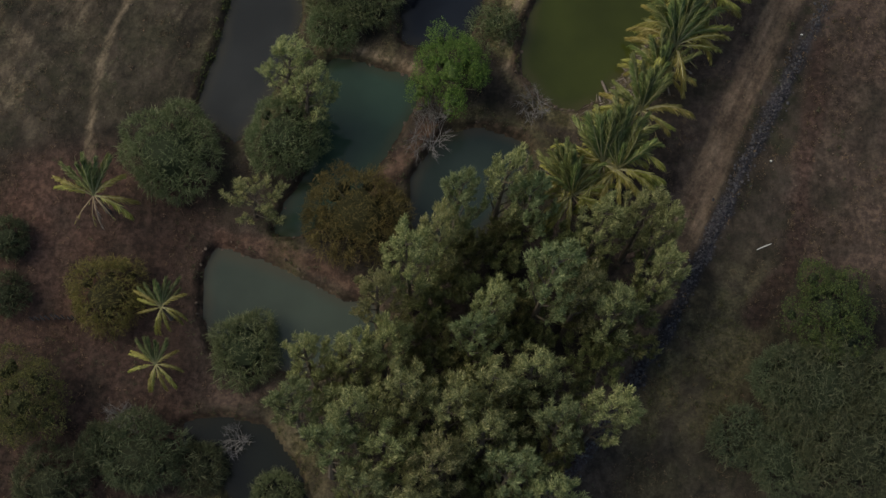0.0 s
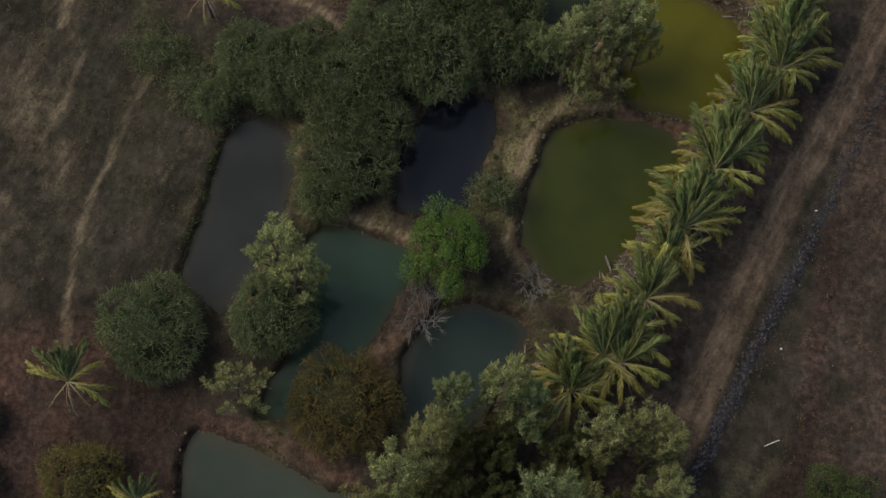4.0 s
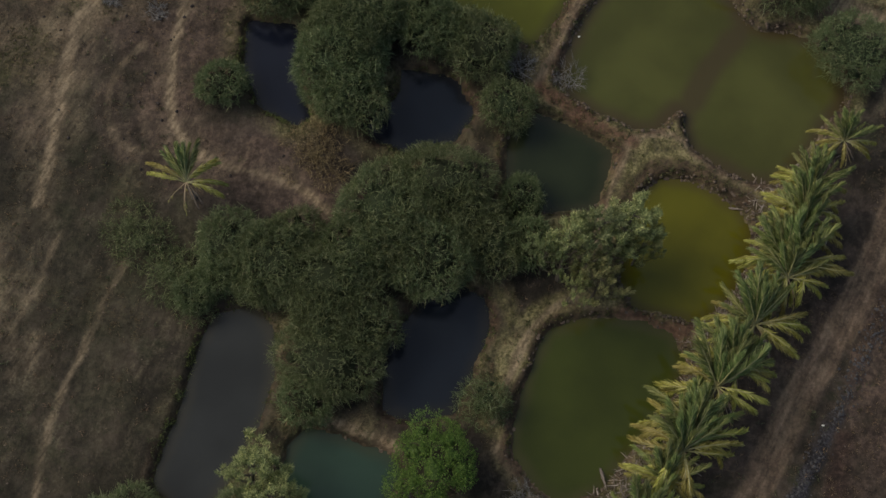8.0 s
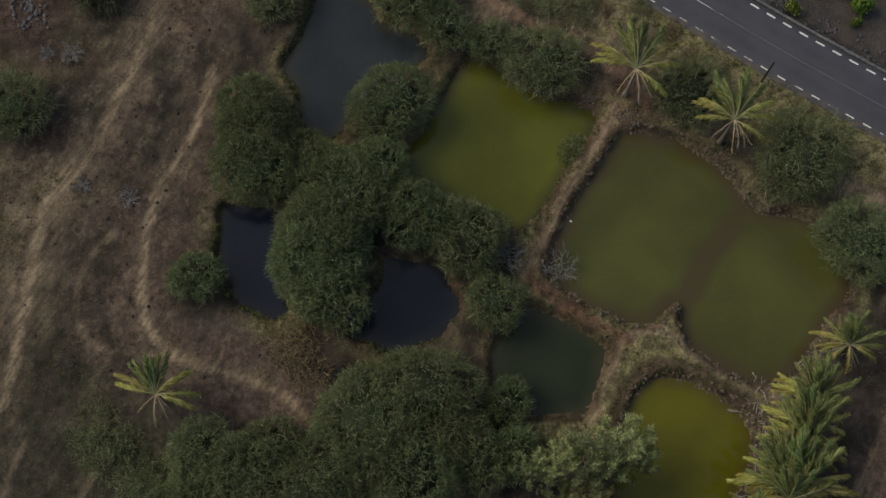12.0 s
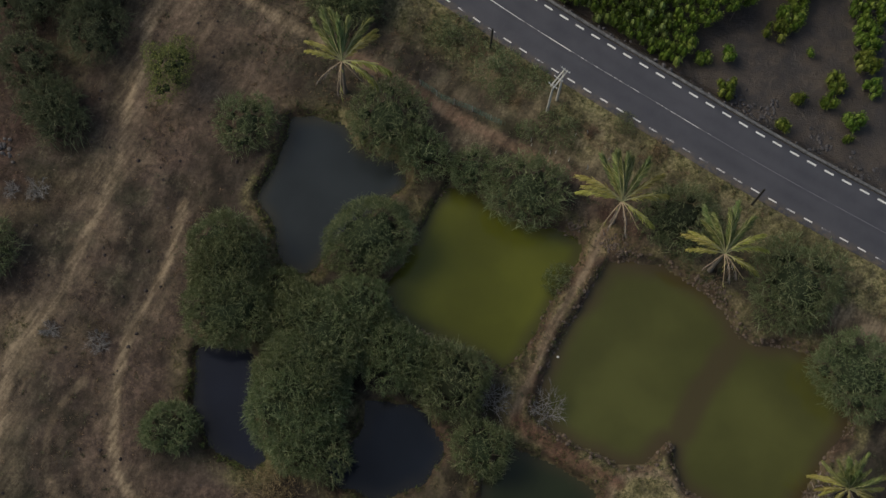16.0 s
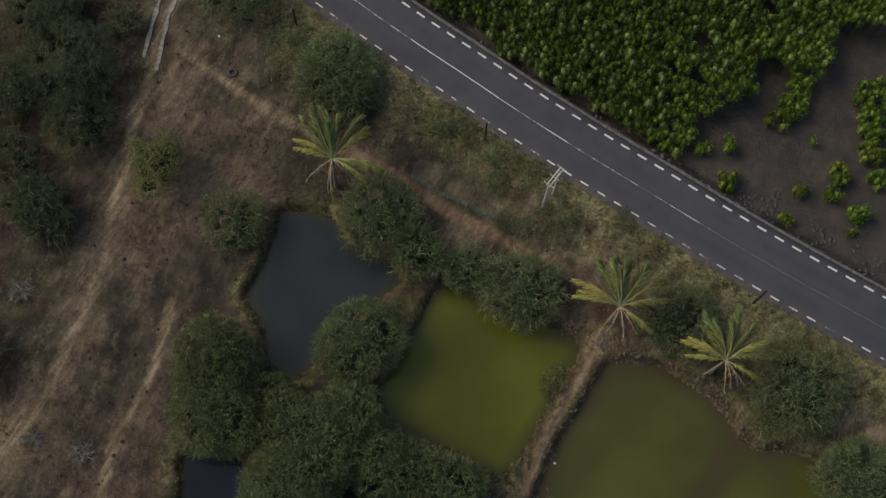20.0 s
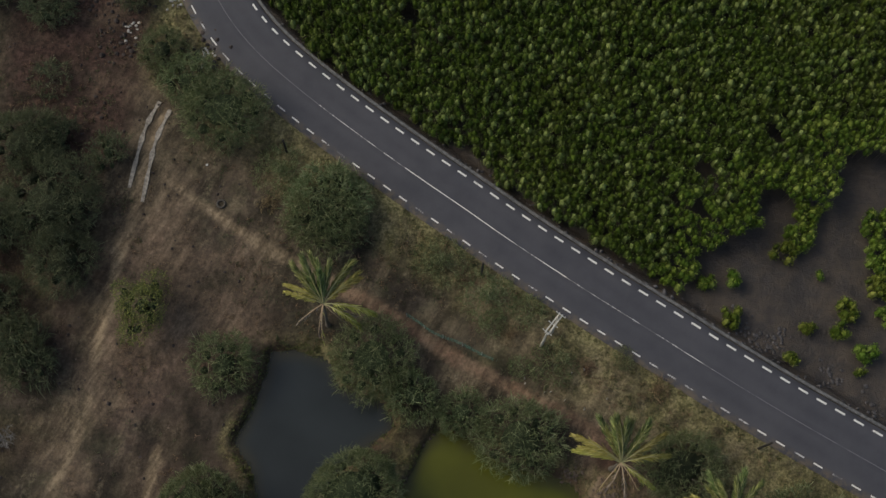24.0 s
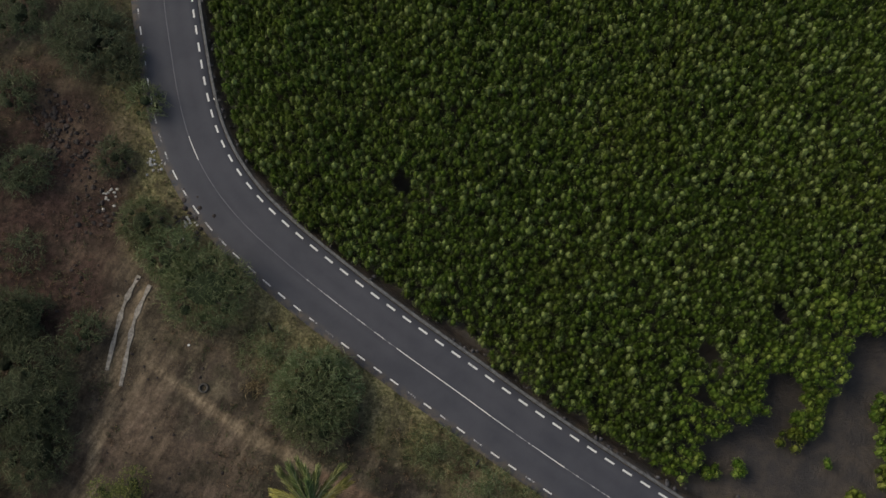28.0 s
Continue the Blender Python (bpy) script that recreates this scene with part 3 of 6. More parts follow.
PALM_LONE = [(-33.9, 40.0, 4.5, 6), (-22.4, 82.1, 4.2, 5.5), (-2.9, 132.9, 5.2, 6.5), (25.8, 116.7, 5.2, 7.5), (36.0, 111.3, 4.8, 6.8), (-27.0, 28.4, 3.2, 3.9), (-27.4, 22.5, 3.0, 3.9)]
MANGROVE_ISLES = [(39.8, 136.2, 1.1, 2), (39.5, 132.3, 1.3, 2.2), (45.6, 139.3, 1.5, 2.2), (47.4, 141.0, 1.8, 2.5), (47.4, 130.7, 1.0, 1.6), (52.0, 132.9, 1.3, 2), (51.1, 130.5, 1.2, 2), (53.3, 128.4, 1.3, 2.2), (45.0, 127.7, 1.0, 1.8), (37.3, 136.2, 1.0, 1.6), (49.4, 136.8, 0.5, 1), (55.5, 135.1, 1.8, 2.5), (56.0, 138.5, 2.1, 2.5), (56.6, 141.9, 2.7, 2.8), (55.9, 132.2, 1.2, 2), (48.6, 143.5, 1.9, 2.5), (52.7, 126.2, 0.6, 1)]
MUD_EDGE = [(34.8, 135.4), (37.2, 140.0), (43.0, 141.7), (43.7, 145.8), (50.8, 144.5), (52.6, 149.9), (57.4, 150.4)]
CREEKS = [(37.8, 148.2, 0.9), (36.8, 145.8, 0.5), (36.6, 143.3, 1.0), (45.3, 152.1, 0.8), (47.2, 153.8, 0.7), (47.0, 156.2, 0.6), (5.9, 166.6, 1.1), (11.7, 155.2, 0.6)]
H_POLE = [(19.28, 129.48), (20.41, 130.88)]
DARK_POLES = [(13.2, 137.2), (41.0, 118.5), (-7.7, 151.4)]
GREEN_FENCE = [(5.3, 132.8), (8.6, 130.6), (11.6, 129.3), (14.5, 127.9)]
GREY_FENCE = [(17.4, 125.5), (19.5, 124.5), (22.1, 123.4), (24.4, 122.2)]
PICKETS = [(-41.2, 28.4), (-38.6, 28.5), (-36.3, 28.2)]
TYRE = [(-14.6, 145.5)]
RIDGE = [(38.4, 104.0), (33.9, 98.1), (30.7, 92.9)]
RUBBLE = [(-30.4, 173.4), (-31.5, 172.0), (-29.2, 170.2), (-26.5, 170.0), (-32.2, 175.4), (-16.9, 163.2), (-26.6, 165.0)]
WHITE_BITS = [(43.2, 58.3), (38.0, 43.3), (19.5, 102.2), (-16.3, 150.0), (-14.6, 177.6)]
CASUARINA_LOW = [(-18.2, 39.9, 3.2, 6.5), (-14.9, 53.0, 2.9, 12.5), (-12.6, 50.4, 2.4, 11.6), (18.4, 76.2, 3.0, 12.0), (21.4, 77.0, 3.0, 12.5), (19.8, 72.6, 2.6, 8.5), (16.4, 75.2, 2.4, 11.6), (14.4, 75.4, 2.2, 9.0), (24.4, 76.8, 2.2, 9.5), (17.2, 72.0, 1.9, 7.0)]
DIKE_A = [(20.3, 70.5), (16.7, 71.3), (13.6, 68.4), (12.0, 65.0), (10.7, 61.9), (9.5, 58.2)]
DIKE_B = [(24.8, 115.6), (23.4, 112.1), (20.5, 108.0), (17.9, 103.4), (16.0, 98.8), (14.7, 95.9)]
DIKE_C = [(15.0, 95.5), (18.3, 93.1), (21.8, 90.7), (24.5, 89.4)]
DIKE_D = [(24.5, 89.4), (23.2, 85.8), (21.6, 81.6), (20.3, 78.0), (19.1, 74.6)]
DIKE_E = [(24.5, 89.4), (29.1, 90.8), (33.0, 86.5), (37.6, 84.2), (40.5, 83.5)]
DIKE_F = [(-10.3, 58.4), (-7.3, 58.4), (-4.3, 57.4), (-0.7, 55.8)]
DIKE_G = [(0.8, 48.2), (-1.9, 45.2), (-4.2, 42.3), (-5.4, 40.0)]
DIKE_H = [(-21.9, 36.8), (-16.4, 35.3), (-11.6, 33.3), (-6.9, 30.6)]
DIKE_I = [(9.7, 55.8), (12.0, 53.4), (14.9, 51.1), (16.9, 49.3)]
DIKE_J = [(23.0, 70.2), (26.9, 68.5), (30.3, 67.9)]
PALM_FILL = [(33.0, 63.4, 5.0, 6.0), (20.6, 43.6, 5.0, 6.0), (39.2, 72.6, 5.0, 6.0), (15.3, 38.5, 4.6, 6.0), (20.4, 41.2, 5.0, 6.0), (40.8, 74.1, 5.0, 6.0)]
EAST_PATH = [(47.5, 66.0), (46.7, 59.1), (44.8, 52.4), (42.4, 45.9), (40.6, 39.6), (40.0, 34.4), (42.0, 30.7), (48.6, 32.0)]
EAST_DARK_STRIP = [(45.0, 57.0), (43.0, 48.0), (41.6, 42.0), (40.4, 36.5), (38.5, 31.0), (34.0, 26.0)]
DIKE_SOUTH = [(-27.5, 21.4), (-21.4, 20.2), (-16.0, 19.4)]
DRY_SHRUB = [(26.1, 124.7, 1.7), (31.0, 124.9, 1.3), (29.1, 123.4, 1.0), (23.7, 126.9, 1.2), (14.2, 135.2, 1.6), (16.2, 130.5, 1.2), (-23.4, 129.3, 1.2), (11.5, 136.4, 1.2), (5.4, 141.0, 1.5), (0.5, 141.2, 1.2), (33.8, 121.4, 1.1), (-9.5, 145.8, 1.3)]
LONE_POSTS = [(22.2, 126.5), (23.6, 126.8), (25.8, 123.8), (20.0, 124.6), (17.4, 126.0)]
GREY_HEAP = [(-40.8, 126.4), (-41.7, 124.9), (-42.6, 126.9), (-40.2, 125.2)]
MUD_ROCKS = [(41.2, 131.0), (42.7, 130.3), (45.0, 130.4), (44.1, 129.2), (49.3, 126.8), (50.1, 125.6), (54.1, 121.9), (41.9, 129.7)]
CLODS = [(26.2, 113.9), (27.2, 113.1), (25.2, 114.2), (21.9, 116.2), (35.1, 110.1), (36.5, 108.9)]

# ---- making meshes ----
rng = np.random.default_rng(7)


def mesh_np(name, verts, faces, mats, smooth=False, which=None):
    """A mesh from arrays: verts (n, 3), faces (m, 3 or 4), one material or several with an index for each face."""
    verts, faces = np.asarray(verts, np.float32), np.asarray(faces, np.int32)
    me = bpy.data.meshes.new(name)
    k = faces.shape[1]
    me.vertices.add(len(verts))
    me.vertices.foreach_set("co", verts.ravel())
    me.loops.add(faces.size)
    me.loops.foreach_set("vertex_index", faces.ravel())
    me.polygons.add(len(faces))
    me.polygons.foreach_set("loop_start", np.arange(0, faces.size, k, dtype=np.int32))
    for m in mats if isinstance(mats, (list, tuple)) else (mats,):
        me.materials.append(m)
    if which is not None:
        me.polygons.foreach_set("material_index", np.asarray(which, np.int32))
    me.update(calc_edges=True)
    me.polygons.foreach_set("use_smooth", np.full(len(faces), smooth))
    me.validate()
    return me


def joined(pieces):
    """Several (verts, faces) as one."""
    verts, faces, n = [], [], 0
    for v, f in pieces:
        verts.append(v)
        faces.append(np.asarray(f) + n)
        n += len(v)
    return np.concatenate(verts), np.concatenate(faces)


def colours(me, name, rgb):
    at = me.color_attributes.new(name, "FLOAT_COLOR", "POINT")
    at.data.foreach_set("color", np.c_[rgb, np.ones(len(rgb))].astype(np.float32).ravel())


def part(name, me, parent, label="", m=None):
    ob = new(name, me)
    ob.parent = parent
    if m is not None:
        ob.matrix_basis = m
    return tagged(ob, label)


def from_bm(name, bm, mat, smooth=False):
    me = bpy.data.meshes.new(name)
    for f in bm.faces:
        f.smooth = smooth
    bm.to_mesh(me)
    bm.free()
    me.materials.append(mat)
    return me


def tube(points, radii, sides=6):
    """A tapered tube along points, as (verts, faces), with its end closed to a point."""
    points = np.asarray(points, float)
    ways = np.gradient(points, axis=0)
    ways /= np.linalg.norm(ways, axis=1)[:, None] + 1e-9
    verts = []
    for p, w, r in zip(points, ways, radii):
        a = np.cross(w, (0.31, 0.17, 0.94) if abs(w[2]) < 0.9 else (1, 0, 0))
        a /= np.linalg.norm(a)
        b = np.cross(w, a)
        for k in range(sides):
            t = 2 * math.pi * k / sides
            verts.append(p + r * (a * math.cos(t) + b * math.sin(t)))
    faces = [(i * sides + k, i * sides + (k + 1) % sides, (i + 1) * sides + (k + 1) % sides, (i + 1) * sides + k)
             for i in range(len(points) - 1) for k in range(sides)]
    top, n = len(verts), (len(points) - 1) * sides
    verts.append(points[-1])
    faces += [(n + k, n + (k + 1) % sides, top, top) for k in range(sides)]
    return np.array(verts), np.array(faces)


def tri_tube(points, radii, sides=5):
    v, f = tube(points, radii, sides)
    f = np.concatenate([f[:, [0, 1, 2]], f[:, [0, 2, 3]]])
    return v, f[(f[:, 0] != f[:, 1]) & (f[:, 1] != f[:, 2]) & (f[:, 0] != f[:, 2])]


# ---- the lie of the land ----
def rounded(points, closed=True, times=2, share=0.25):
    """Corners cut, as earth banks are."""
    p = np.array(points, float)
    for _ in range(times):
        q = np.roll(p, -1, 0) if closed else p[1:]
        a = p if closed else p[:-1]
        cut = np.stack([(1 - share) * a + share * q, share * a + (1 - share) * q], 1).reshape(-1, 2)
        p = cut if closed else np.concatenate([p[:1], cut, p[-1:]])
    return p


def to_line(xy, line):
    """Distance of points to a line of points, and the length along it at the nearest place."""
    best, along, run = np.full(len(xy), 1e9), np.zeros(len(xy)), 0.0
    for a, b in zip(line[:-1], line[1:]):
        d = b - a
        n = np.linalg.norm(d)
        t = np.clip((xy - a) @ d / (n * n + 1e-12), 0, 1)
        far = np.hypot(*(xy - a - t[:, None] * d).T)
        near = far < best
        best[near], along[near] = far[near], run + t[near] * n
        run += n
    return best, along


def inside(xy, poly):
    hit = np.zeros(len(xy), bool)
    for a, b in zip(poly, np.roll(poly, -1, 0)):
        cross = (a[1] > xy[:, 1]) != (b[1] > xy[:, 1])
        hit ^= cross & (xy[:, 0] < (b[0] - a[0]) * (xy[:, 1] - a[1]) / (b[1] - a[1] + 1e-12) + a[0])
    return hit


def signed(xy, poly, reach=8.0):
    """Distance to the edge of a pond, negative in it; far points are only known to be far."""
    out = np.full(len(xy), reach)
    box = np.all((xy > poly.min(0) - reach) & (xy < poly.max(0) + reach), axis=1)
    d, _ = to_line(xy[box], np.concatenate([poly, poly[:1]]))
    out[box] = np.where(inside(xy[box], poly), -d, np.minimum(d, reach))
    return out


TABLE = rng.random((256, 256))


def rough(xy, size, octaves=3):
    """Value noise from -1 to 1, the largest lumps of the given size."""
    out, gain, total = np.zeros(len(xy)), 1.0, 0.0
    for k in range(octaves):
        p = xy / size * 2**k + 17.3 * k
        i = np.floor(p).astype(int)
        f = p - i
        f = f * f * (3 - 2 * f)
        a, b = i % 256, (i + 1) % 256
        v = (TABLE[a[:, 0], a[:, 1]] * (1 - f[:, 0]) + TABLE[b[:, 0], a[:, 1]] * f[:, 0]) * (1 - f[:, 1])
        v += (TABLE[a[:, 0], b[:, 1]] * (1 - f[:, 0]) + TABLE[b[:, 0], b[:, 1]] * f[:, 0]) * f[:, 1]
        out, total, gain = out + gain * (2 * v - 1), total + gain, gain / 2
    return out / total


def smooth(x):
    x = np.clip(x, 0, 1)
    return x * x * (3 - 2 * x)


WATER_Z, MUD_Z = -0.9, -1.25
PONDS = [rounded(p, True, 1, 0.1) for p in (POND_0, POND_1, POND_2, POND_3, POND_4, POND_5, POND_6, POND_7, POND_8, POND_9, POND_10, POND_11, POND_12, POND_13)]
CENTRE = rounded([(-24.5, 330.0), (-23.5, 240.0), (-22.2, 205.0)] + ROAD_LINE + [(70.0, 106.0), (110.0, 81.0), (220.0, 12.0)], False, 3)


def road_side(xy):
    """Distance to the road's centre line, positive towards the mangroves, and the length along it."""
    d, along = to_line(xy, CENTRE)
    ring = np.concatenate([CENTRE, [(3000.0, -1500.0), (3000.0, 3000.0), (-25.0, 3000.0)]])
    return np.where(inside(xy, ring), d, -d), along


def lines(xy, *what):
    """How strongly trodden a place is: each line with its half width, strength and soft edge."""
    out = np.zeros(len(xy))
    for line, half, strength in what:
        d, _ = to_line(xy, rounded(line, False))
        d = d + 0.75 * half * rough(xy, 1.7, 3)
        out = np.maximum(out, strength * (1 - smooth((d - half * 0.55) / (half * 0.9))))
    return out


def land(xy):
    """Height of the ground and its soils."""
    wander = 0.34 * rough(xy, 1.7, 3)
    pond = np.full(len(xy), 8.0)
    for p in PONDS:
        pond = np.minimum(pond, signed(xy, p))
    pond = pond + np.where(pond < 7, wander, 0)
    side, along = road_side(xy)
    z = 0.16 * rough(xy, 9.0, 3) + 0.06 * rough(xy, 1.1, 2)
    z = np.where(pond > 0, (WATER_Z - 0.05) + (z - WATER_Z + 0.05) * smooth(pond / 0.6), WATER_Z - 0.05 - 0.9 * smooth(-pond / 2.5))
    bed = smooth((4.6 - np.abs(side)) / 0.8)
    z = z * (1 - bed) - 0.12 * bed
    drop = smooth((side - 4.15 - 0.3 * rough(xy, 3.0, 2)) / 1.1)
    z = z * (1 - drop) + (MUD_Z + 0.07 * rough(xy, 3.0, 3)) * drop
    stones, _ = to_line(xy, rounded(STONE_LINE, False))
    z = z + 0.25 * smooth(1 - stones / 1.1)
    path = lines(xy, (PATH_WEST, 0.6, 1.0), (PATH_POND, 0.45, 1.0), (PATH_SOUTH, 0.4, 0.62), (PATH_SOUTH_B, 0.35, 0.42), (PATH_LOOP, 0.4, 0.5), (PATH_ROAD, 0.6, 1.15))
    path = path * (0.66 + 0.5 * smooth(0.5 + 1.3 * rough(xy, 4.5, 3)))
    dike = 0.14 * smooth((pond - 0.7) / 0.5) * smooth((2.0 - pond) / 0.8) * smooth((xy[:, 0] - 9) / 4) * smooth((xy[:, 1] - 66) / 6) * smooth((117 - xy[:, 1]) / 4)
    path = np.maximum(path, dike * (0.45 + 0.55 * smooth(0.5 + rough(xy, 4.0, 2))))
    dikes = (DIKE_A, DIKE_B, DIKE_D, DIKE_E, DIKE_F, DIKE_I, DIKE_J)
    path = np.maximum(path, lines(xy, *((d, 0.5, 0.9) for d in dikes)))
    path = np.maximum(path, lines(xy, *((d, 1.3, 0.24) for d in dikes)) * smooth(pond / 0.5) * (0.8 + 0.4 * rough(xy, 1.5, 2)))
    path = np.maximum(path, lines(xy, (DIKE_G, 0.8, 0.35)))
    path = np.maximum(path, lines(xy, (PATH_ROAD, 0.55, 1.0), (PATH_SAND, 1.3, 0.9)))
    path = np.maximum(path, 0.55 * smooth((9 - np.hypot(xy[:, 0] - 54, xy[:, 1] - 106)) / 6) * smooth(0.6 + rough(xy, 3.0, 3)))
    wide = lines(xy, (PATH_WEST, 3.5, 0.46), (PATH_POND, 2.5, 0.3))
    belt = (0.26 + 0.22 * smooth((xy[:, 0] - 2) / 10)) * smooth((-side - 4) / 1.5) * smooth((21 + side) / 6) * smooth((xy[:, 1] - 100) / 8) * smooth(0.3 + 1.5 * rough(xy, 3.0, 4))
    path = np.maximum(path, belt)
    yard = 0.4 * smooth((17 - np.hypot(xy[:, 0] + 19, xy[:, 1] - 141)) / 8) * smooth(0.6 + rough(xy, 5.0, 3))
    path = np.maximum(np.maximum(path, wide * smooth(0.5 + rough(xy, 3.0, 3))), yard)
    mid, _ = to_line(xy, rounded(TRACK_EAST, False))
    track = (0.62 + 0.16 * smooth((xy[:, 1] - 60) / 14)) * smooth((2.0 + 0.4 * rough(xy, 2.2, 3) - mid) / 0.7) * (1 - 0.45 * np.exp(-((mid / 0.35) ** 2))) * (1 - 0.2 * np.exp(-(((mid - 1.25) / 0.25) ** 2))) * (0.85 + 0.25 * rough(xy, 2.5, 3))
    path = np.maximum(path, track)
    verge = smooth((-side - 3.2) / 0.6) * smooth((12.0 + 3 * rough(xy, 4.0, 2) + side) / 5.0) * (0.62 + 0.38 * smooth(0.5 + 1.3 * rough(xy + 70, 2.2, 3)))
    wet = smooth((3.2 - pond) / 1.8) * smooth(0.35 + 0.8 * rough(xy, 5.0, 3)) * (1 - 0.7 * smooth((xy[:, 0] - 24) / 6))
    ridge = 1.9 * smooth((xy[:, 0] - 10) / 3) * smooth((38 - xy[:, 0]) / 6) * smooth((xy[:, 1] - 62) / 4) * smooth((98 - xy[:, 1]) / 4) * smooth((3.5 - pond) / 1.0)
    west_green = 0.45 * smooth((-27 - xy[:, 0]) / 6) * smooth(rough(xy, 7.0, 3) * 1.6)
    east_green = 0.55 * smooth((11 - np.hypot((xy[:, 0] - 28 - 0.5 * (xy[:, 1] - 20)) / 0.7, (xy[:, 1] - 20) / 1.4)) / 6) * smooth(0.7 + rough(xy, 3.0, 3))
    banks = 0.9 * smooth((2.6 - pond) / 0.8) * smooth((xy[:, 0] - 8) / 4) * smooth((xy[:, 1] - 46) / 5) * smooth(0.55 + rough(xy, 3.0, 3))
    banks = np.maximum(banks, 0.75 * smooth((2.0 - pond) / 0.9) * smooth((xy[:, 1] - 102) / 5) * smooth(0.6 + 1.2 * rough(xy + 35, 2.6, 3)))
    tops = 0.95 * lines(xy, *((d, 1.5, 1.0) for d in (DIKE_A, DIKE_D, DIKE_E, DIKE_B))) * smooth((pond - 0.55) / 0.4)
    green = np.maximum.reduce([verge, banks, tops, 0.75 * wet, 0.45 * ridge, west_green, east_green]) * (1 - drop)
    east = smooth((xy[:, 0] - 0.62 * xy[:, 1] - 11) / 3) * smooth((100 - xy[:, 1]) / 8)
    red = np.maximum(0.42 * east * smooth(0.55 + 0.9 * rough(xy, 8.0, 3)), 0.7 * smooth((11 - np.hypot((xy[:, 0] + 39) / 0.8, xy[:, 1] - 40)) / 7))
    red = np.maximum(red, 0.45 * smooth((16 - np.hypot(xy[:, 0] + 32, xy[:, 1] - 22)) / 8))
    red = np.maximum(red, 0.45 * smooth((11 - np.hypot(xy[:, 0] + 27, xy[:, 1] - 166)) / 6))
    red = np.maximum(red, 0.8 * smooth((9 - np.hypot((xy[:, 0] + 14) / 1.2, xy[:, 1] - 85)) / 5))
    red = np.maximum(red, 0.95 * lines(xy, (DIKE_G, 1.6, 1.0), (DIKE_H, 1.6, 0.8), (DIKE_C, 0.9, 0.6)))
    red = np.maximum(red, 0.6 * smooth((1.7 - np.abs(pond - 1.4)) / 1.2) * smooth((40 - xy[:, 1]) / 8))
    red = np.maximum(red, 0.7 * smooth((22 - np.hypot(xy[:, 0] - 4, xy[:, 1] - 20)) / 8))
    straw = smooth((-19 - xy[:, 0] + 0.03 * (xy[:, 1] - 80)) / 6) + 1.0 * smooth((-side - 3) / 2) * smooth((26 + side) / 8)
    straw = np.clip(straw, 0, 1) * smooth((xy[:, 1] - 46) / 12) * (0.6 + 0.4 * smooth((xy[:, 1] - 98) / 15))
    bank = smooth((pond + 0.3) / 0.3) * smooth((0.55 + 0.5 * smooth((xy[:, 0] - 4) / 8) + 0.7 * rough(xy, 2.0, 3) - pond) / 0.5)
    bank = np.maximum(bank, smooth(pond / 0.3) * smooth((2.3 + 0.5 * rough(xy, 1.5, 3) - signed(xy, PONDS[7])) / 0.5) * smooth((xy[:, 1] - 76) / 4))
    shoulder = smooth((side - 3.4) / 0.3) * (1 - drop)
    bank = np.maximum(bank, 0.6 * shoulder)
    soil_drop = smooth((side - 3.6) / 0.5)
    fleck = rough(xy, 5.0, 3)
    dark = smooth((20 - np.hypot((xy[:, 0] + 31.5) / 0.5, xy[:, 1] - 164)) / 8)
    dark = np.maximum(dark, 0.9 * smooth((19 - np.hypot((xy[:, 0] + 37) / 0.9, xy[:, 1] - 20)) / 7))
    # tree shade beside the north-west bushes, put into the soil colour
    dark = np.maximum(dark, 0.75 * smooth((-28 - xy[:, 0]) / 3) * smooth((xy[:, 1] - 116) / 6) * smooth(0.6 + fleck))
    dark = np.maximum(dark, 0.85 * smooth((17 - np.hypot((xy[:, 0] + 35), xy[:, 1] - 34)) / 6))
    # darker wine-red strip along the east field, colour only
    strip_far, _ = to_line(xy, np.array(EAST_DARK_STRIP))
    dark = np.maximum(dark, 0.8 * smooth((1.6 + fleck - strip_far) / 1.2))
    pink = 0.95 * smooth((15 - np.hypot((xy[:, 0] + 19) / 0.9, (xy[:, 1] - 130) / 1.4)) / 7) * smooth(0.75 + fleck)
    pink = np.maximum(pink, 0.85 * smooth((xy[:, 0] - 0.2 * xy[:, 1] - 33) / 2) * smooth((xy[:, 1] - 27) / 4) * smooth((80 - xy[:, 1]) / 8) * smooth(0.65 + fleck))
    pink = np.maximum(pink, lines(xy, (PATH_POND[4:], 4.2, 0.75), (PATH_POND, 2.2, 0.5), (PATH_LOOP, 1.6, 0.5)) * smooth(0.9 + fleck))
    pink = np.maximum(pink, lines(xy, (EAST_PATH, 1.1, 0.8), (DIKE_SOUTH, 1.4, 0.9), (DIKE_G, 1.3, 0.95), (DIKE_H, 1.2, 0.7)))
    pink = np.maximum(pink, 0.55 * smooth((-34 - xy[:, 0]) / 4) * smooth((xy[:, 1] - 84) / 8) * smooth((122 - xy[:, 1]) / 8) * smooth(0.5 + 1.4 * fleck))
    pink = np.maximum(pink, 0.6 * smooth((-15 - xy[:, 0]) / 5) * smooth((xy[:, 1] - 90) / 8) * smooth((146 - xy[:, 1]) / 6) * smooth(0.6 + 1.3 * fleck))
    mid, _ = to_line(xy, rounded(TRACK_EAST, False))
    pink = np.maximum(pink, 0.6 * smooth((8 - mid) / 2) * smooth((stones - mid) / 1.0) * smooth((88 - xy[:, 1]) / 8) * smooth((xy[:, 1] - 24) / 6) * smooth(0.8 + fleck))
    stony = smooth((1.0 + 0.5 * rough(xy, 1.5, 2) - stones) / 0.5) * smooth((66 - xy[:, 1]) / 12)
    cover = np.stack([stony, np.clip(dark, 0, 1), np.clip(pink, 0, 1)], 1)
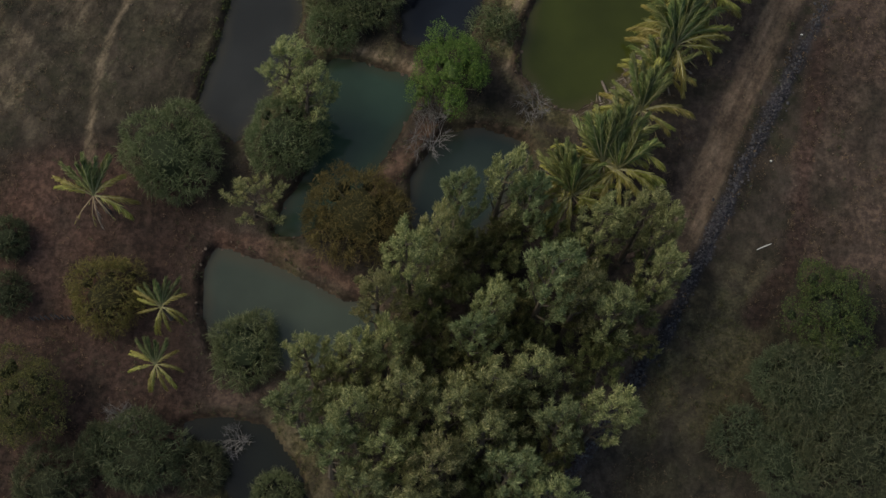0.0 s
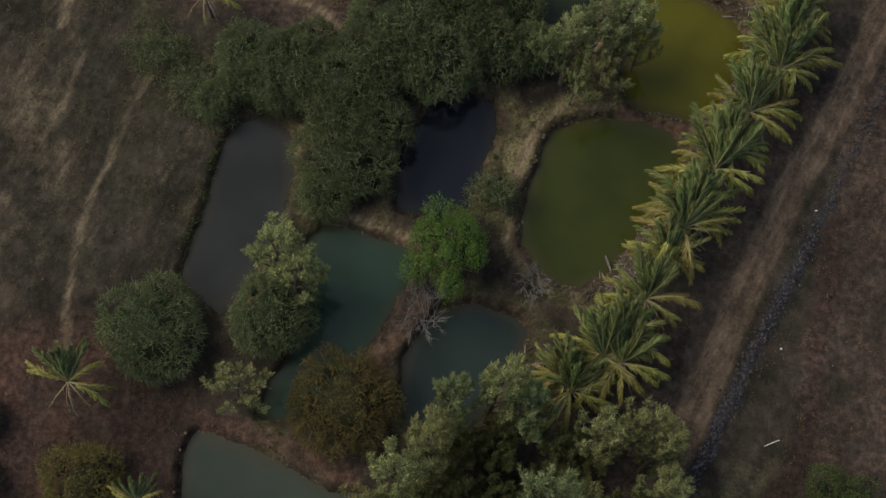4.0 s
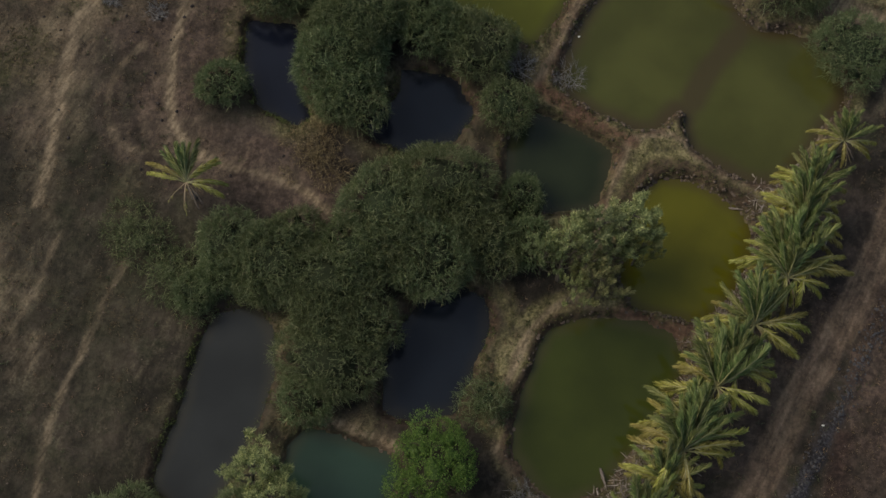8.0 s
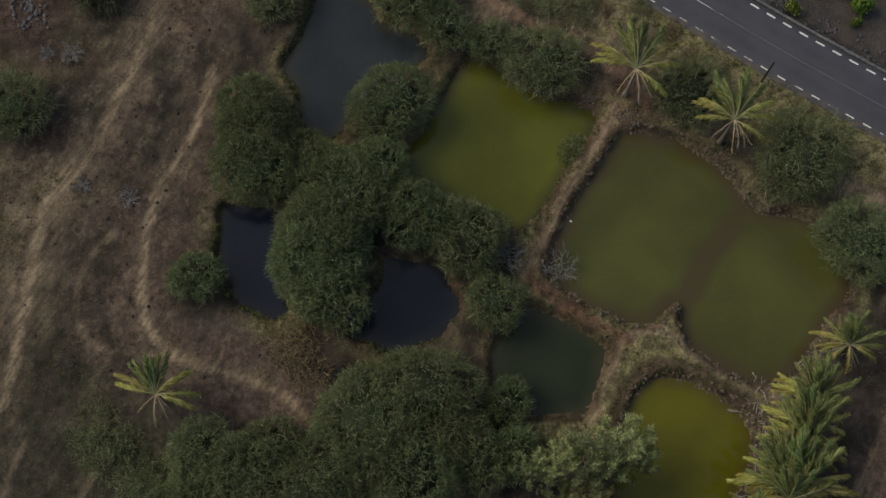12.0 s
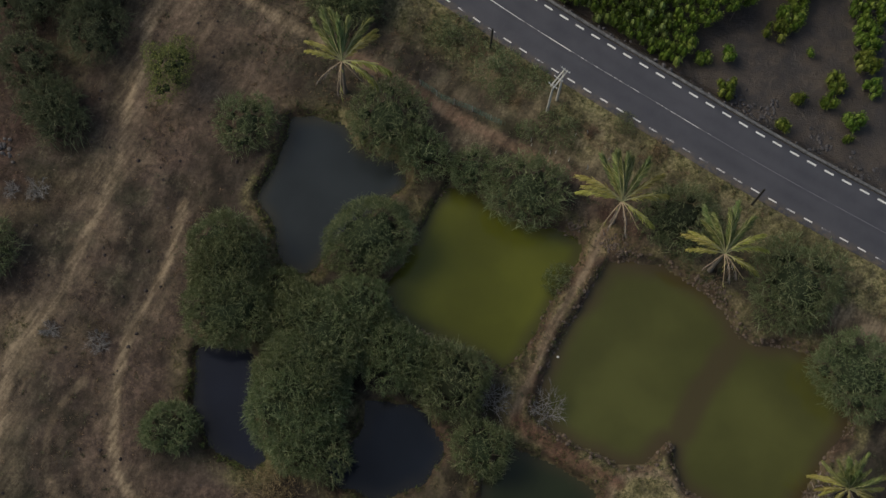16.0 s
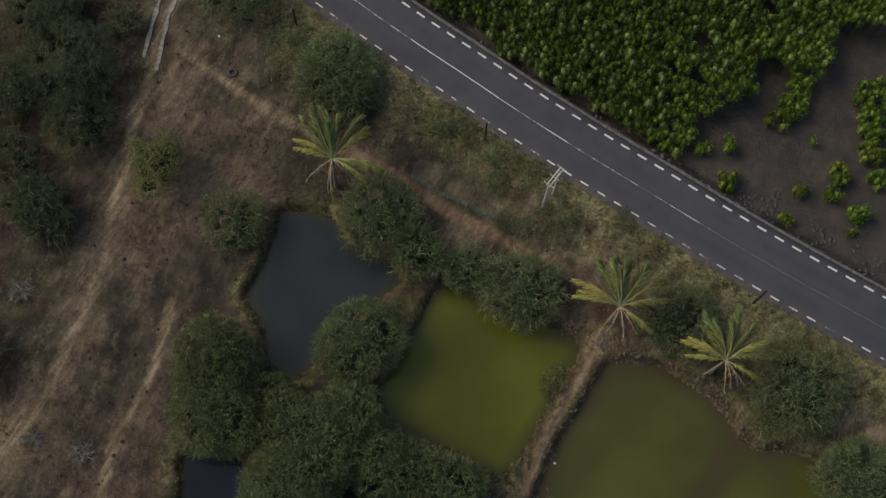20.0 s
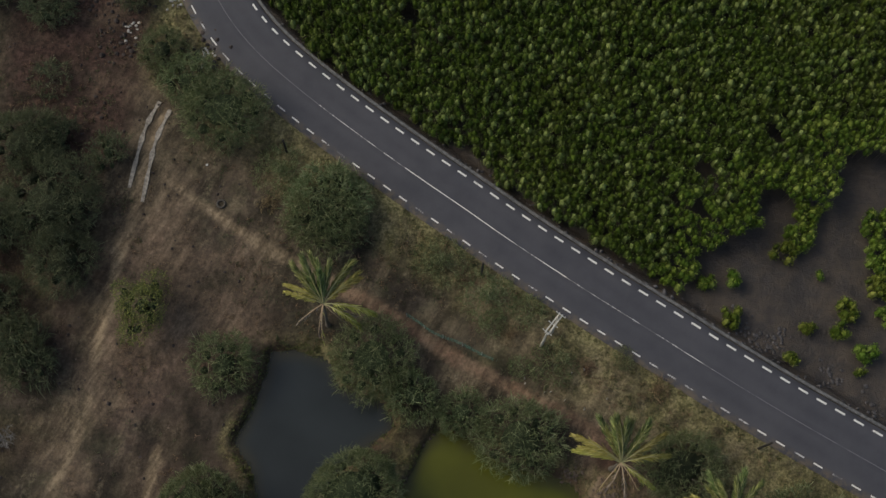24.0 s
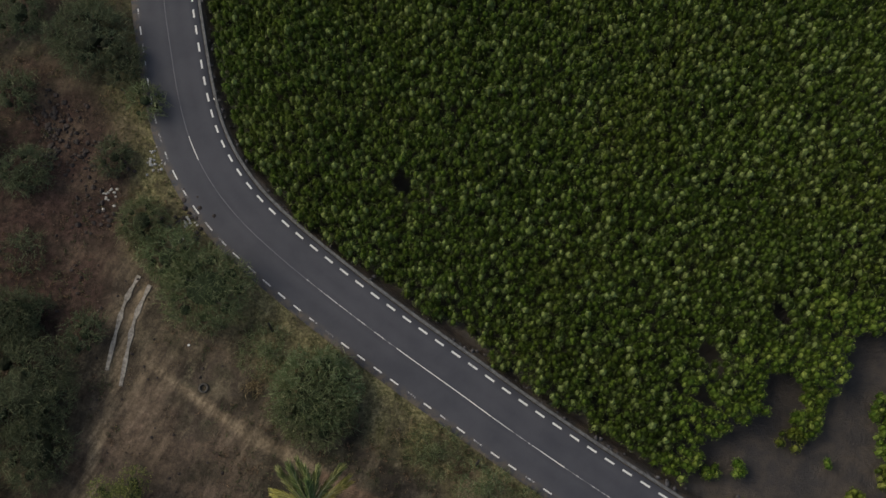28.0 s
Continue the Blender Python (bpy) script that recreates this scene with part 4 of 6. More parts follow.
    straw, green = 0.8 * straw * (1 - 0.8 * np.clip(dark, 0, 1)) * (1 - 0.7 * np.clip(pink, 0, 1)), green * (1 - 0.7 * np.clip(dark, 0, 1))
    bleached = smooth((18 - np.hypot((xy[:, 0] + 44) / 0.6, xy[:, 1] - 64)) / 9) * smooth(0.35 + 1.8 * rough(xy + 60, 3.0, 3))
    straw = np.maximum(straw, 0.95 * bleached)
    path = np.maximum(path, 0.3 * bleached)
    zone = np.stack([np.clip(path, 0, 1), np.clip(green, 0, 1), np.clip(red, 0, 1)], 1)
    soil = np.stack([soil_drop, straw, bank], 1)
    # darker olive-brown: casuarina stand, south corners, north-west, west strip, east field
    soil_tone = 0.15 * smooth((24 - np.hypot(xy[:, 0] - 2, (xy[:, 1] - 16))) / 8)
    soil_tone = np.maximum(soil_tone, 0.45 * smooth((13 - np.hypot((xy[:, 0] - 27) / 1.0, (xy[:, 1] - 12) / 1.5)) / 6))
    soil_tone = np.maximum(soil_tone, 0.7 * smooth((14 - np.hypot((xy[:, 0] + 34) / 1.6, xy[:, 1] - 11)) / 6))
    soil_tone = np.maximum(soil_tone, 0.75 * smooth((-22 - xy[:, 0]) / 4) * smooth((xy[:, 1] - 174) / 5) * smooth(0.7 + fleck))
    soil_tone = np.maximum(soil_tone, 0.95 * smooth((-27 - xy[:, 0]) / 3) * smooth((xy[:, 1] - 138) / 6) * smooth(0.85 + fleck))
    soil_tone = np.maximum(soil_tone, 0.85 * smooth((7.5 - np.hypot(xy[:, 0] + 24, xy[:, 1] - 74.5)) / 4))
    soil_tone = np.maximum(soil_tone, 0.6 * smooth((6 - np.abs(xy[:, 0] + 29 + 0.1 * (xy[:, 1] - 60))) / 3) * smooth((xy[:, 1] - 44) / 5) * smooth((80 - xy[:, 1]) / 5) * smooth(0.6 + 1.3 * fleck))
    soil_tone = np.maximum(soil_tone, 0.3 * east * smooth((62 - xy[:, 1]) / 8) * smooth(0.45 + 1.3 * rough(xy + 40, 6.0, 3)))
    soil_tone = np.maximum(soil_tone, 0.55 * smooth((-24 - xy[:, 0]) / 6) * smooth((100 - xy[:, 1]) / 8) * smooth(0.2 + 1.8 * rough(xy + 90, 6.0, 3)))
    soil_tone = np.maximum(soil_tone, 0.35 * smooth((-13 - xy[:, 0]) / 4) * smooth((xy[:, 1] - 44) / 6) * smooth((86 - xy[:, 1]) / 8) * (0.7 + 0.3 * rough(xy + 15, 4.0, 3)))
    soil_tone = soil_tone * (1 - 0.8 * bleached)
    clay = lines(xy, (DIKE_C, 0.9, 0.9), (DIKE_G, 1.0, 0.5), (DIKE_H, 0.8, 0.4), (DIKE_B, 1.5, 0.3), (DIKE_J, 0.9, 0.6))
    clay = np.maximum(clay, 0.5 * smooth((5.5 - np.hypot(xy[:, 0] - 26, xy[:, 1] - 115.5)) / 4) * smooth(0.8 + rough(xy, 2.0, 3)))
    clay = np.maximum(clay, 0.42 * smooth((14 - np.hypot(xy[:, 0] + 39, xy[:, 1] - 37)) / 8) * smooth(0.6 + 1.2 * fleck))
    clay = np.maximum(clay, np.maximum(0.4 * track, lines(xy, (PATH_ROAD[5:], 0.7, 0.55))))
    clay = np.maximum(clay, (0.12 + 0.08 * smooth((xy[:, 1] - 60) / 10)) * smooth((0.9 + 0.5 * rough(xy, 2.0, 3) - np.abs(pond - 0.5)) / 0.6) * smooth(0.3 + 1.4 * rough(xy + 25, 5.0, 2)) * (1 - drop))
    return z, zone, soil, cover, np.stack([np.clip(soil_tone, 0, 1), np.clip(clay, 0, 1), 0 * soil_tone], 1)


def axis(low, high, step):
    out = [100.0 * 1.9**k for k in range(1, 6)]
    return np.concatenate([[low - v for v in out[::-1]], np.arange(low - 80, low, 10.0), np.arange(low, high, step), np.arange(high, high + 81, 10.0), [high + v for v in out]])


gx, gy = axis(-56.0, 74.0, 0.42), axis(-24.0, 206.0, 0.42)
flat = np.stack(np.meshgrid(gx, gy, indexing="ij"), -1).reshape(-1, 2)
height, zone, soil, cover, soil_tone = land(flat)
cell = np.arange((len(gx) - 1) * (len(gy) - 1))
first = cell // (len(gy) - 1) * len(gy) + cell % (len(gy) - 1)
ground_mesh = mesh_np("ground", np.c_[flat, height], np.stack([first, first + len(gy), first + len(gy) + 1, first + 1], 1), GROUND, True)
colours(ground_mesh, "zone", zone)
colours(ground_mesh, "soil", soil)
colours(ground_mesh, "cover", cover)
colours(ground_mesh, "soil_tone", soil_tone)
ground = tagged(new("ground", ground_mesh), "dry brown earth with straw grass, trodden paths and mudflat", "ground", kind="structure")


def level(x, y):
    """Height of the ground at a place."""
    return float(land(np.array([[x, y]], float))[0][0])


def levels(xy):
    return land(np.asarray(xy, float))[0]


# ---- water in the ponds ----
def pond_water(n, outline, mat, label, shallow=1.6, ridge=None):
    lo, hi = outline.min(0) - 1.5, outline.max(0) + 1.5
    ax, ay = np.arange(lo[0], hi[0], 0.4), np.arange(lo[1], hi[1], 0.4)
    xy = np.stack(np.meshgrid(ax, ay, indexing="ij"), -1).reshape(-1, 2)
    d = signed(xy, outline)
    c = np.arange((len(ax) - 1) * (len(ay) - 1))
    c = c // (len(ay) - 1) * len(ay) + c % (len(ay) - 1)
    quads = np.stack([c, c + len(ay), c + len(ay) + 1, c + 1], 1)
    quads = quads[d[quads].min(1) < 0.75]
    shore = 1 - smooth((-d + 0.5 * rough(xy, 3.0, 2)) / shallow)
    if ridge:
        shore = np.maximum(shore, 0.85 * smooth((2.0 - to_line(xy, np.array(ridge))[0] + 0.6 * rough(xy, 3.0, 2)) / 1.6))
    used, back = np.unique(quads, return_inverse=True)
    me = mesh_np("water", np.c_[xy[used], np.full(len(used), WATER_Z)], back.reshape(-1, 4), mat, True)
    colours(me, "shore", np.repeat(shore[used][:, None], 3, 1))
    return tagged(new(f"water_{n}", me), label, "pond", "fish ponds", "structure")


WATERS = (
    ((0.044, 0.058, 0.046), (0.055, 0.055, 0.04), "grey-green murky water in a small fish pond"),
    ((0.008, 0.010, 0.008), (0.011, 0.012, 0.008), "dark still water under trees"),
    ((0.026, 0.050, 0.036), (0.036, 0.048, 0.03), "teal-green murky water in a fish pond"),
    ((0.022, 0.034, 0.030), (0.04, 0.04, 0.03), "dark teal water in a fish pond beside palms"),
    ((0.025, 0.027, 0.027), (0.04, 0.038, 0.03), "slate-grey water in a long fish pond"),
    ((0.010, 0.013, 0.019), (0.02, 0.02, 0.02), "near-black water in a fish pond between bushes"),
    ((0.036, 0.045, 0.009), (0.05, 0.05, 0.018), "olive-green algae water in a fish pond beside palms"),
    ((0.086, 0.082, 0.008), (0.068, 0.058, 0.013), "yellow-olive algae water in a fish pond"),
    ((0.019, 0.025, 0.012), (0.034, 0.034, 0.018), "dark green water in a square fish pond"),
    ((0.061, 0.064, 0.018), (0.052, 0.040, 0.020), "olive-brown water in a large fish pond"),
    ((0.073, 0.079, 0.011), (0.052, 0.052, 0.014), "yellow-green algae water in a fish pond"),
    ((0.022, 0.027, 0.030), (0.035, 0.035, 0.028), "dark slate water in a fish pond"),
    ((0.007, 0.009, 0.018), (0.014, 0.015, 0.020), "dark blue-black water beside thorn bushes"),
    ((0.008, 0.011, 0.018), (0.016, 0.017, 0.020), "dark still water among thorn bushes"),
)
for n, (outline, (deep, shallow, label)) in enumerate(zip(PONDS, WATERS), 1):
    pond_water(n, outline, water_material(f"pond_water_{n}", deep, shallow), label, 2.2 if n == 10 else 1.6, RIDGE if n == 10 else None)


# ---- the road ----
def along_road(step, start, stop):
    """Places, and ways to the mangrove side, at even steps along the centre line."""
    run = np.r_[0, np.cumsum(np.hypot(*np.diff(CENTRE, axis=0).T))]
    at = np.arange(start, min(stop, run[-1]), step)
    p = np.stack([np.interp(at, run, CENTRE[:, k]) for k in (0, 1)], 1)
    w = np.gradient(np.stack([np.interp(np.r_[at[0] - 1, at, at[-1] + 1], run, CENTRE[:, k]) for k in (0, 1)], 1), axis=0)[1:-1]
    w /= np.linalg.norm(w, axis=1)[:, None]
    return p, np.stack([-w[:, 1], w[:, 0]], 1), w


def ribbon(step, start, stop, profile):
    """A strip along the road with the given section of (offset, height)."""
    p, s, _ = along_road(step, start, stop)
    sec = np.array(profile, float)
    v = np.concatenate([np.c_[p + s * o, np.full(len(p), z)] for o, z in sec])
    n, k = len(p), len(sec)
    f = [(j * n + i, (j + 1) * n + i, (j + 1) * n + i + 1, j * n + i + 1) for j in range(k - 1) for i in range(n - 1)]
    return v, np.array(f)


LAST = float(np.hypot(*np.diff(CENTRE, axis=0).T).sum())
probe = along_road(1.0, 0, 4)[:2]
SIDE = 1.0 if road_side(probe[0][:1] + probe[1][:1] * 2)[0][0] > 0 else -1.0
section = [(SIDE * o, z) for o, z in ((-3.75, -0.14), (-3.5, 0.0), (-2.6, 0.03), (-1.6, 0.055), (-0.6, 0.07), (0.0, 0.075), (0.6, 0.07), (1.6, 0.055), (2.6, 0.03), (3.55, 0.0), (3.75, -0.14))]
v, f = ribbon(1.0, 0.0, LAST, section)
road_mesh = mesh_np("road", v, f if SIDE < 0 else f[:, ::-1], ASPHALT, True)
o = np.repeat([abs(a) for a, _ in section], len(v) // len(section))
west = np.repeat([a * SIDE < -3.0 for a, _ in section], len(v) // len(section))
tread = np.exp(-(((np.abs(o) - 0.9) / 0.4) ** 2)) + 0.8 * np.exp(-(((np.abs(o) - 2.4) / 0.5) ** 2))
colours(road_mesh, "lane", np.stack([np.clip(tread, 0, 1), west.astype(float), 0 * o], 1))
road = tagged(new("road", road_mesh), "two-lane grey asphalt road with white dashed edges", "road", kind="structure")


def road_height(offset):
    return 0.075 - 0.018 * abs(offset) ** 1.15


def mark(run, length, offset, width, mat, name):
    """One painted mark, a thin plate on the road that follows its bend."""
    p, s, _ = along_road(length / 3, run, run + length * 1.01)
    p, s = p[:4], s[:4]
    v = []
    for i, (a, b) in enumerate(zip(p, s)):
        ragged = 0.006 * math.sin(7 * run + 3 * i)
        for w in (-width / 2 + ragged, width / 2 + ragged):
            v.append((*(a + b * SIDE * (offset + w)), road_height(offset) + 0.012))
    f = [(2 * i, 2 * i + 2, 2 * i + 3, 2 * i + 1) for i in range(len(p) - 1)]
    return part(name, mesh_np(name, v, f, mat), road)


ROAD_FROM, ROAD_TO = 112.0, 312.0
for k in range(-40, 52):
    mark(195.92 + 2.132 * k - 0.56, 1.12, 3.12, 0.2, PAINT, "edge_dash")
    worn = rng.random()
    mark(213.62 + 2.118 * (k - 8) - 0.52, 0.95 + 0.15 * worn, -2.98, 0.15, PAINT if worn < 0.5 else PAINT_WORN, "edge_dash")
run = ROAD_FROM
while run < ROAD_TO:
    here = along_road(1.0, run, run + 2)[0][0]
    fresh = 137 < here[1] < 154 and math.sin(0.33 * run) > -0.35 or 172 < here[1] < 176
    mark(run, 3.0, 0.0, 0.095, PAINT if fresh else PAINT_WORN if 127 < here[1] < 157 else PAINT_FAINT, "centre_line")
    run += 3.02
v, f = ribbon(1.0, 60.0, LAST - 30.0, [(SIDE * a, b) for a, b in ((3.78, -0.4), (3.78, 0.13), (3.82, 0.16), (4.06, 0.16), (4.1, 0.13), (4.12, -1.0))])
kerb = tagged(new("kerb", mesh_np("kerb", v, f if SIDE < 0 else f[:, ::-1], CONCRETE)), "low grey concrete kerb along the road", "kerb", kind="structure")
for line in (STRIP_A, STRIP_B):
    p = rounded(line, False)
    w = np.gradient(p, axis=0)
    w /= np.linalg.norm(w, axis=1)[:, None]
    s = np.stack([-w[:, 1], w[:, 0]], 1) * (0.21 + 0.07 * np.sin(np.arange(len(p)) * 1.7) + 0.05 * np.sin(np.arange(len(p)) * 4.1))[:, None]
    z = levels(p) + 0.10
    v = np.concatenate([np.c_[p - s, z - 0.3], np.c_[p - s, z], np.c_[p + s, z], np.c_[p + s, z - 0.3]])
    n = len(p)
    f = [(j * n + i, (j + 1) * n + i, (j + 1) * n + i + 1, j * n + i + 1) for j in range(3) for i in range(n - 1)]
    tagged(new("wheel_track", mesh_np("wheel_track", v, f, PALE_CONCRETE)), "pale worn concrete wheel strip on the dirt lane", "pavement", "wheel strips", "structure")

# ---- plants ----
def unit(v):
    return v / (np.linalg.norm(v, axis=-1, keepdims=True) + 1e-9)


def strips(P, D, length, width, sag, segments=2):
    """Thin tapered blades from points P along D that sag towards their tips: (verts, faces)."""
    n = len(P)
    side = unit(np.cross(D, unit(rng.normal(size=(n, 3)))))
    rows, shape = [], (1.0, 0.85, 0.25) if segments == 2 else (1.0, 0.3)
    for k, w in zip(range(segments + 1), shape):
        t = k / segments
        c = P + D * (length * t)[:, None] - np.array((0, 0, 1.0)) * (sag * length * t * t)[:, None]
        rows += [c - side * (width * w / 2)[:, None], c + side * (width * w / 2)[:, None]]
    v = np.stack(rows, 1).reshape(-1, 3)
    b = np.arange(n)[:, None] * len(rows)
    f = np.concatenate([b + np.array([2 * k, 2 * k + 1, 2 * k + 3, 2 * k + 2]) for k in range(segments)])
    return v, f


def spikes(P, D, length, width, sag):
    """Needles and fine twigs: one thin triangle each, (verts, faces)."""
    n = len(P)
    side = unit(np.cross(D, unit(rng.normal(size=(n, 3))))) * (width / 2)[:, None]
    tip = P + D * length[:, None] - np.array((0, 0, 1.0)) * (sag * length)[:, None]
    return np.stack([P - side, P + side, tip], 1).reshape(-1, 3), np.arange(3 * n).reshape(n, 3)


def leaves(P, D, length, width, fold=0.25):
    """Folded pointed leaves from P along D: (verts, four-cornered faces, two to a leaf)."""
    n = len(P)
    side = unit(np.cross(D, unit(rng.normal(size=(n, 3)) + (0, 0, 0.6))))
    up = unit(np.cross(side, D))
    mid = P + D * (length * 0.5)[:, None]
    a, b = mid - side * (width / 2)[:, None] + up * (fold * width)[:, None], mid + side * (width / 2)[:, None] + up * (fold * width)[:, None]
    tip = P + D * length[:, None]
    v = np.stack([P, a, tip, b], 1).reshape(-1, 3)
    return v, np.arange(n * 4).reshape(n, 4)


def lump(centre, radii, wobble, rings=6, around=10):
    """An uneven closed dome: (verts, faces)."""
    v = []
    for i in range(rings + 1):
        t = math.pi * i / rings
        for k in range(around):
            a = 2 * math.pi * k / around
            r = 1 + (wobble * (rng.random() - 0.5) if 0 < i < rings else 0.0)
            v.append(np.array(centre) + np.array(radii) * r * (math.sin(t) * math.cos(a), math.sin(t) * math.sin(a), math.cos(t)))
    f = [(i * around + k, i * around + (k + 1) % around, (i + 1) * around + (k + 1) % around, (i + 1) * around + k) for i in range(rings) for k in range(around)]
    return np.array(v), np.array(f)


def on_lobes(lobes, density):
    """Points and outward ways on the outer skin of a heap of ellipsoid lobes (x, y, z, r, rz)."""
    P, N = [], []
    for i, (x, y, z, r, rz) in enumerate(lobes):
        n = int(density * 3.2 * math.pi * r * (r + rz) / 2)
        d = unit(rng.normal(size=(n, 3)))
        d = d[d[:, 2] > -0.35]
        p = np.array((x, y, z)) + d * (r, r, rz)
        keep = p[:, 2] > 0.05
        for j, (a, b, c, s, sz) in enumerate(lobes):
            if j != i:
                keep &= (((p - (a, b, c)) / (s, s, sz)) ** 2).sum(1) > 0.72
        P.append(p[keep])
        N.append(unit(d / (r, r, rz))[keep])
    return np.concatenate(P), np.concatenate(N)


def bush_lobes(R, H, count):
    """One broad dome with shallow swellings round it."""
    out = [(0, 0, 0.40 * H, 0.78 * R, 0.58 * H)]
    for k in range(count):
        a = 2 * math.pi * (k + rng.uniform(-0.35, 0.35)) / count
        far, r = R * rng.uniform(0.42, 0.66), R * rng.uniform(0.30, 0.44)
        out.append((far * math.cos(a), far * math.sin(a), H * rng.uniform(0.26, 0.46), r, H * rng.uniform(0.34, 0.48)))
    return out


def limbs(H, R, count, thick, start=0.05):
    """A short trunk and limbs that fork from it: (verts, triangles)."""
    pieces = [tri_tube([(0, 0, -0.3), (0.03 * R, 0, 0.15 * H), (0.02 * R, 0.04 * R, 0.4 * H)], [thick, thick * 0.8, thick * 0.5])]
    for k in range(count):
        a = 2 * math.pi * k / count + rng.uniform(-0.4, 0.4)
        e = R * rng.uniform(0.4, 0.75)
        z = H * rng.uniform(0.4, 0.7)
        pieces.append(tri_tube([(0, 0, start * H), (0.4 * e * math.cos(a), 0.4 * e * math.sin(a), 0.5 * z), (e * math.cos(a + 0.2), e * math.sin(a + 0.2), z)], [thick * 0.6, thick * 0.4, thick * 0.12], 4))
    return joined(pieces)


def low_scrub(R, H, leaf=None):
    """Thin, low scrub: twigs that rise straight from the ground, with gaps."""
    root = new("low_scrub")
    part("trunk", mesh_np("trunk", *limbs(H, R, 5, 0.035 * R), BARK), root)
    n = int(125 * R * R)
    a, far = rng.uniform(0, 6.28, n), R * rng.random(n) ** 0.75
    P = np.stack([far * np.cos(a), far * np.sin(a), H * (0.75 - 0.6 * (far / R) ** 2) * rng.uniform(0.2, 1.0, n)], 1)
    keep = rough(P[:, :2] + rng.uniform(0, 99), 1.4, 2) > -0.25
    P = P[keep]
    n = len(P)
    D = unit(rng.normal(size=(n, 3)) + P / R * 0.8 + (0, 0, 0.5))
    L = rng.uniform(0.35, 0.9, n)
    Q = P + D * (0.5 * L)[:, None]
    E = unit(D + rng.normal(size=(n, 3)) * 0.6)
    pieces = [strips(P, D, L, rng.uniform(0.035, 0.065, n), rng.uniform(0, 0.5, n)), strips(Q, E, 0.6 * L, rng.uniform(0.03, 0.05, n), rng.uniform(0, 0.4, n), 1)]
    part("crown", mesh_np("crown", *joined(pieces), leaf or THORN), root)
    return root


def uneven(P, N, lumps, depth):
    """Points of a skin moved in and out in lumps, and how far out each one then lies."""
    shift = rng.uniform(0, 99, 2)
    flat = np.stack([P[:, 0] + 0.8 * P[:, 2], P[:, 1] - 0.6 * P[:, 2]], 1) + shift
    out = rough(flat, lumps, 3)
    return P + N * (depth * out)[:, None], out


def thorn_bush(R, H, leaf=None, core=None, loose=False, wand=None):
    """A mop-like thorn bush: short limbs, an inner mass coloured dark as shade, and thousands of fine curved twigs that
    stream out all over it in tufts.
    """
    lobes = bush_lobes(R, H, 5 + int(R))
    root = new("thorn_bush")
    part("trunk", mesh_np("trunk", *limbs(H, R, 6, 0.05 * R), BARK), root)
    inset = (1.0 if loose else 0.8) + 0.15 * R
    # closed lumps in the core tone paint shade between the twigs
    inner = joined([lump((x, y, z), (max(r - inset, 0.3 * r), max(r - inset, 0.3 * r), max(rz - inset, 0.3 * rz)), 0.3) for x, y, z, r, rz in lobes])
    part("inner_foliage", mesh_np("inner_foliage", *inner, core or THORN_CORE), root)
    P, N = on_lobes(lobes, 21.0 if loose else 25.0)
    P, out = uneven(P, N, 0.42 * R, 0.14 * R)
    P, tuft = uneven(P, N, 1.3, 0.22)
    keep = tuft > (-0.3 if loose else -0.42)
    P, N = P[keep], N[keep]
    n = len(P)
    P = P + N * rng.uniform(-0.8 if loose else -0.55, 0.25 if loose else 0.1, (n, 1))
    D = unit(N * rng.uniform(0.2, 1.1, (n, 1)) + 0.85 * unit(rng.normal(size=(n, 3))) + (0, 0, 0.15))
    length = rng.uniform(0.4, 0.9, n)
    P = P - D * 0.3 * length[:, None]
    pieces = [spikes(P, D, length, rng.uniform(0.04, 0.065, n), rng.uniform(-0.1, 0.4, n))]
    for t in (0.2, 0.4, 0.6):
        Q = P + D * (length * t)[:, None]
        E = unit(D + 0.8 * unit(rng.normal(size=(n, 3))))
        pieces.append(spikes(Q, E, rng.uniform(0.2, 0.5, n), rng.uniform(0.032, 0.055, n), rng.uniform(-0.1, 0.3, n)))
    some = rng.random(n) < 0.42
    P, D, n = P[some], D[some], int(some.sum())
    length = rng.uniform(0.6, 1.25, n)
    wands = strips(P, unit(D + (0, 0, 0.25)), length, rng.uniform(0.035, 0.06, n), rng.uniform(0.1, 0.5, n))
    part("outer_foliage", mesh_np("outer_foliage", *wands, wand or THORN_WAND), root)
    part("crown", mesh_np("crown", *joined(pieces), leaf or THORN), root)
    return root


WIND = np.array((0.45, 0.55, 0.25))


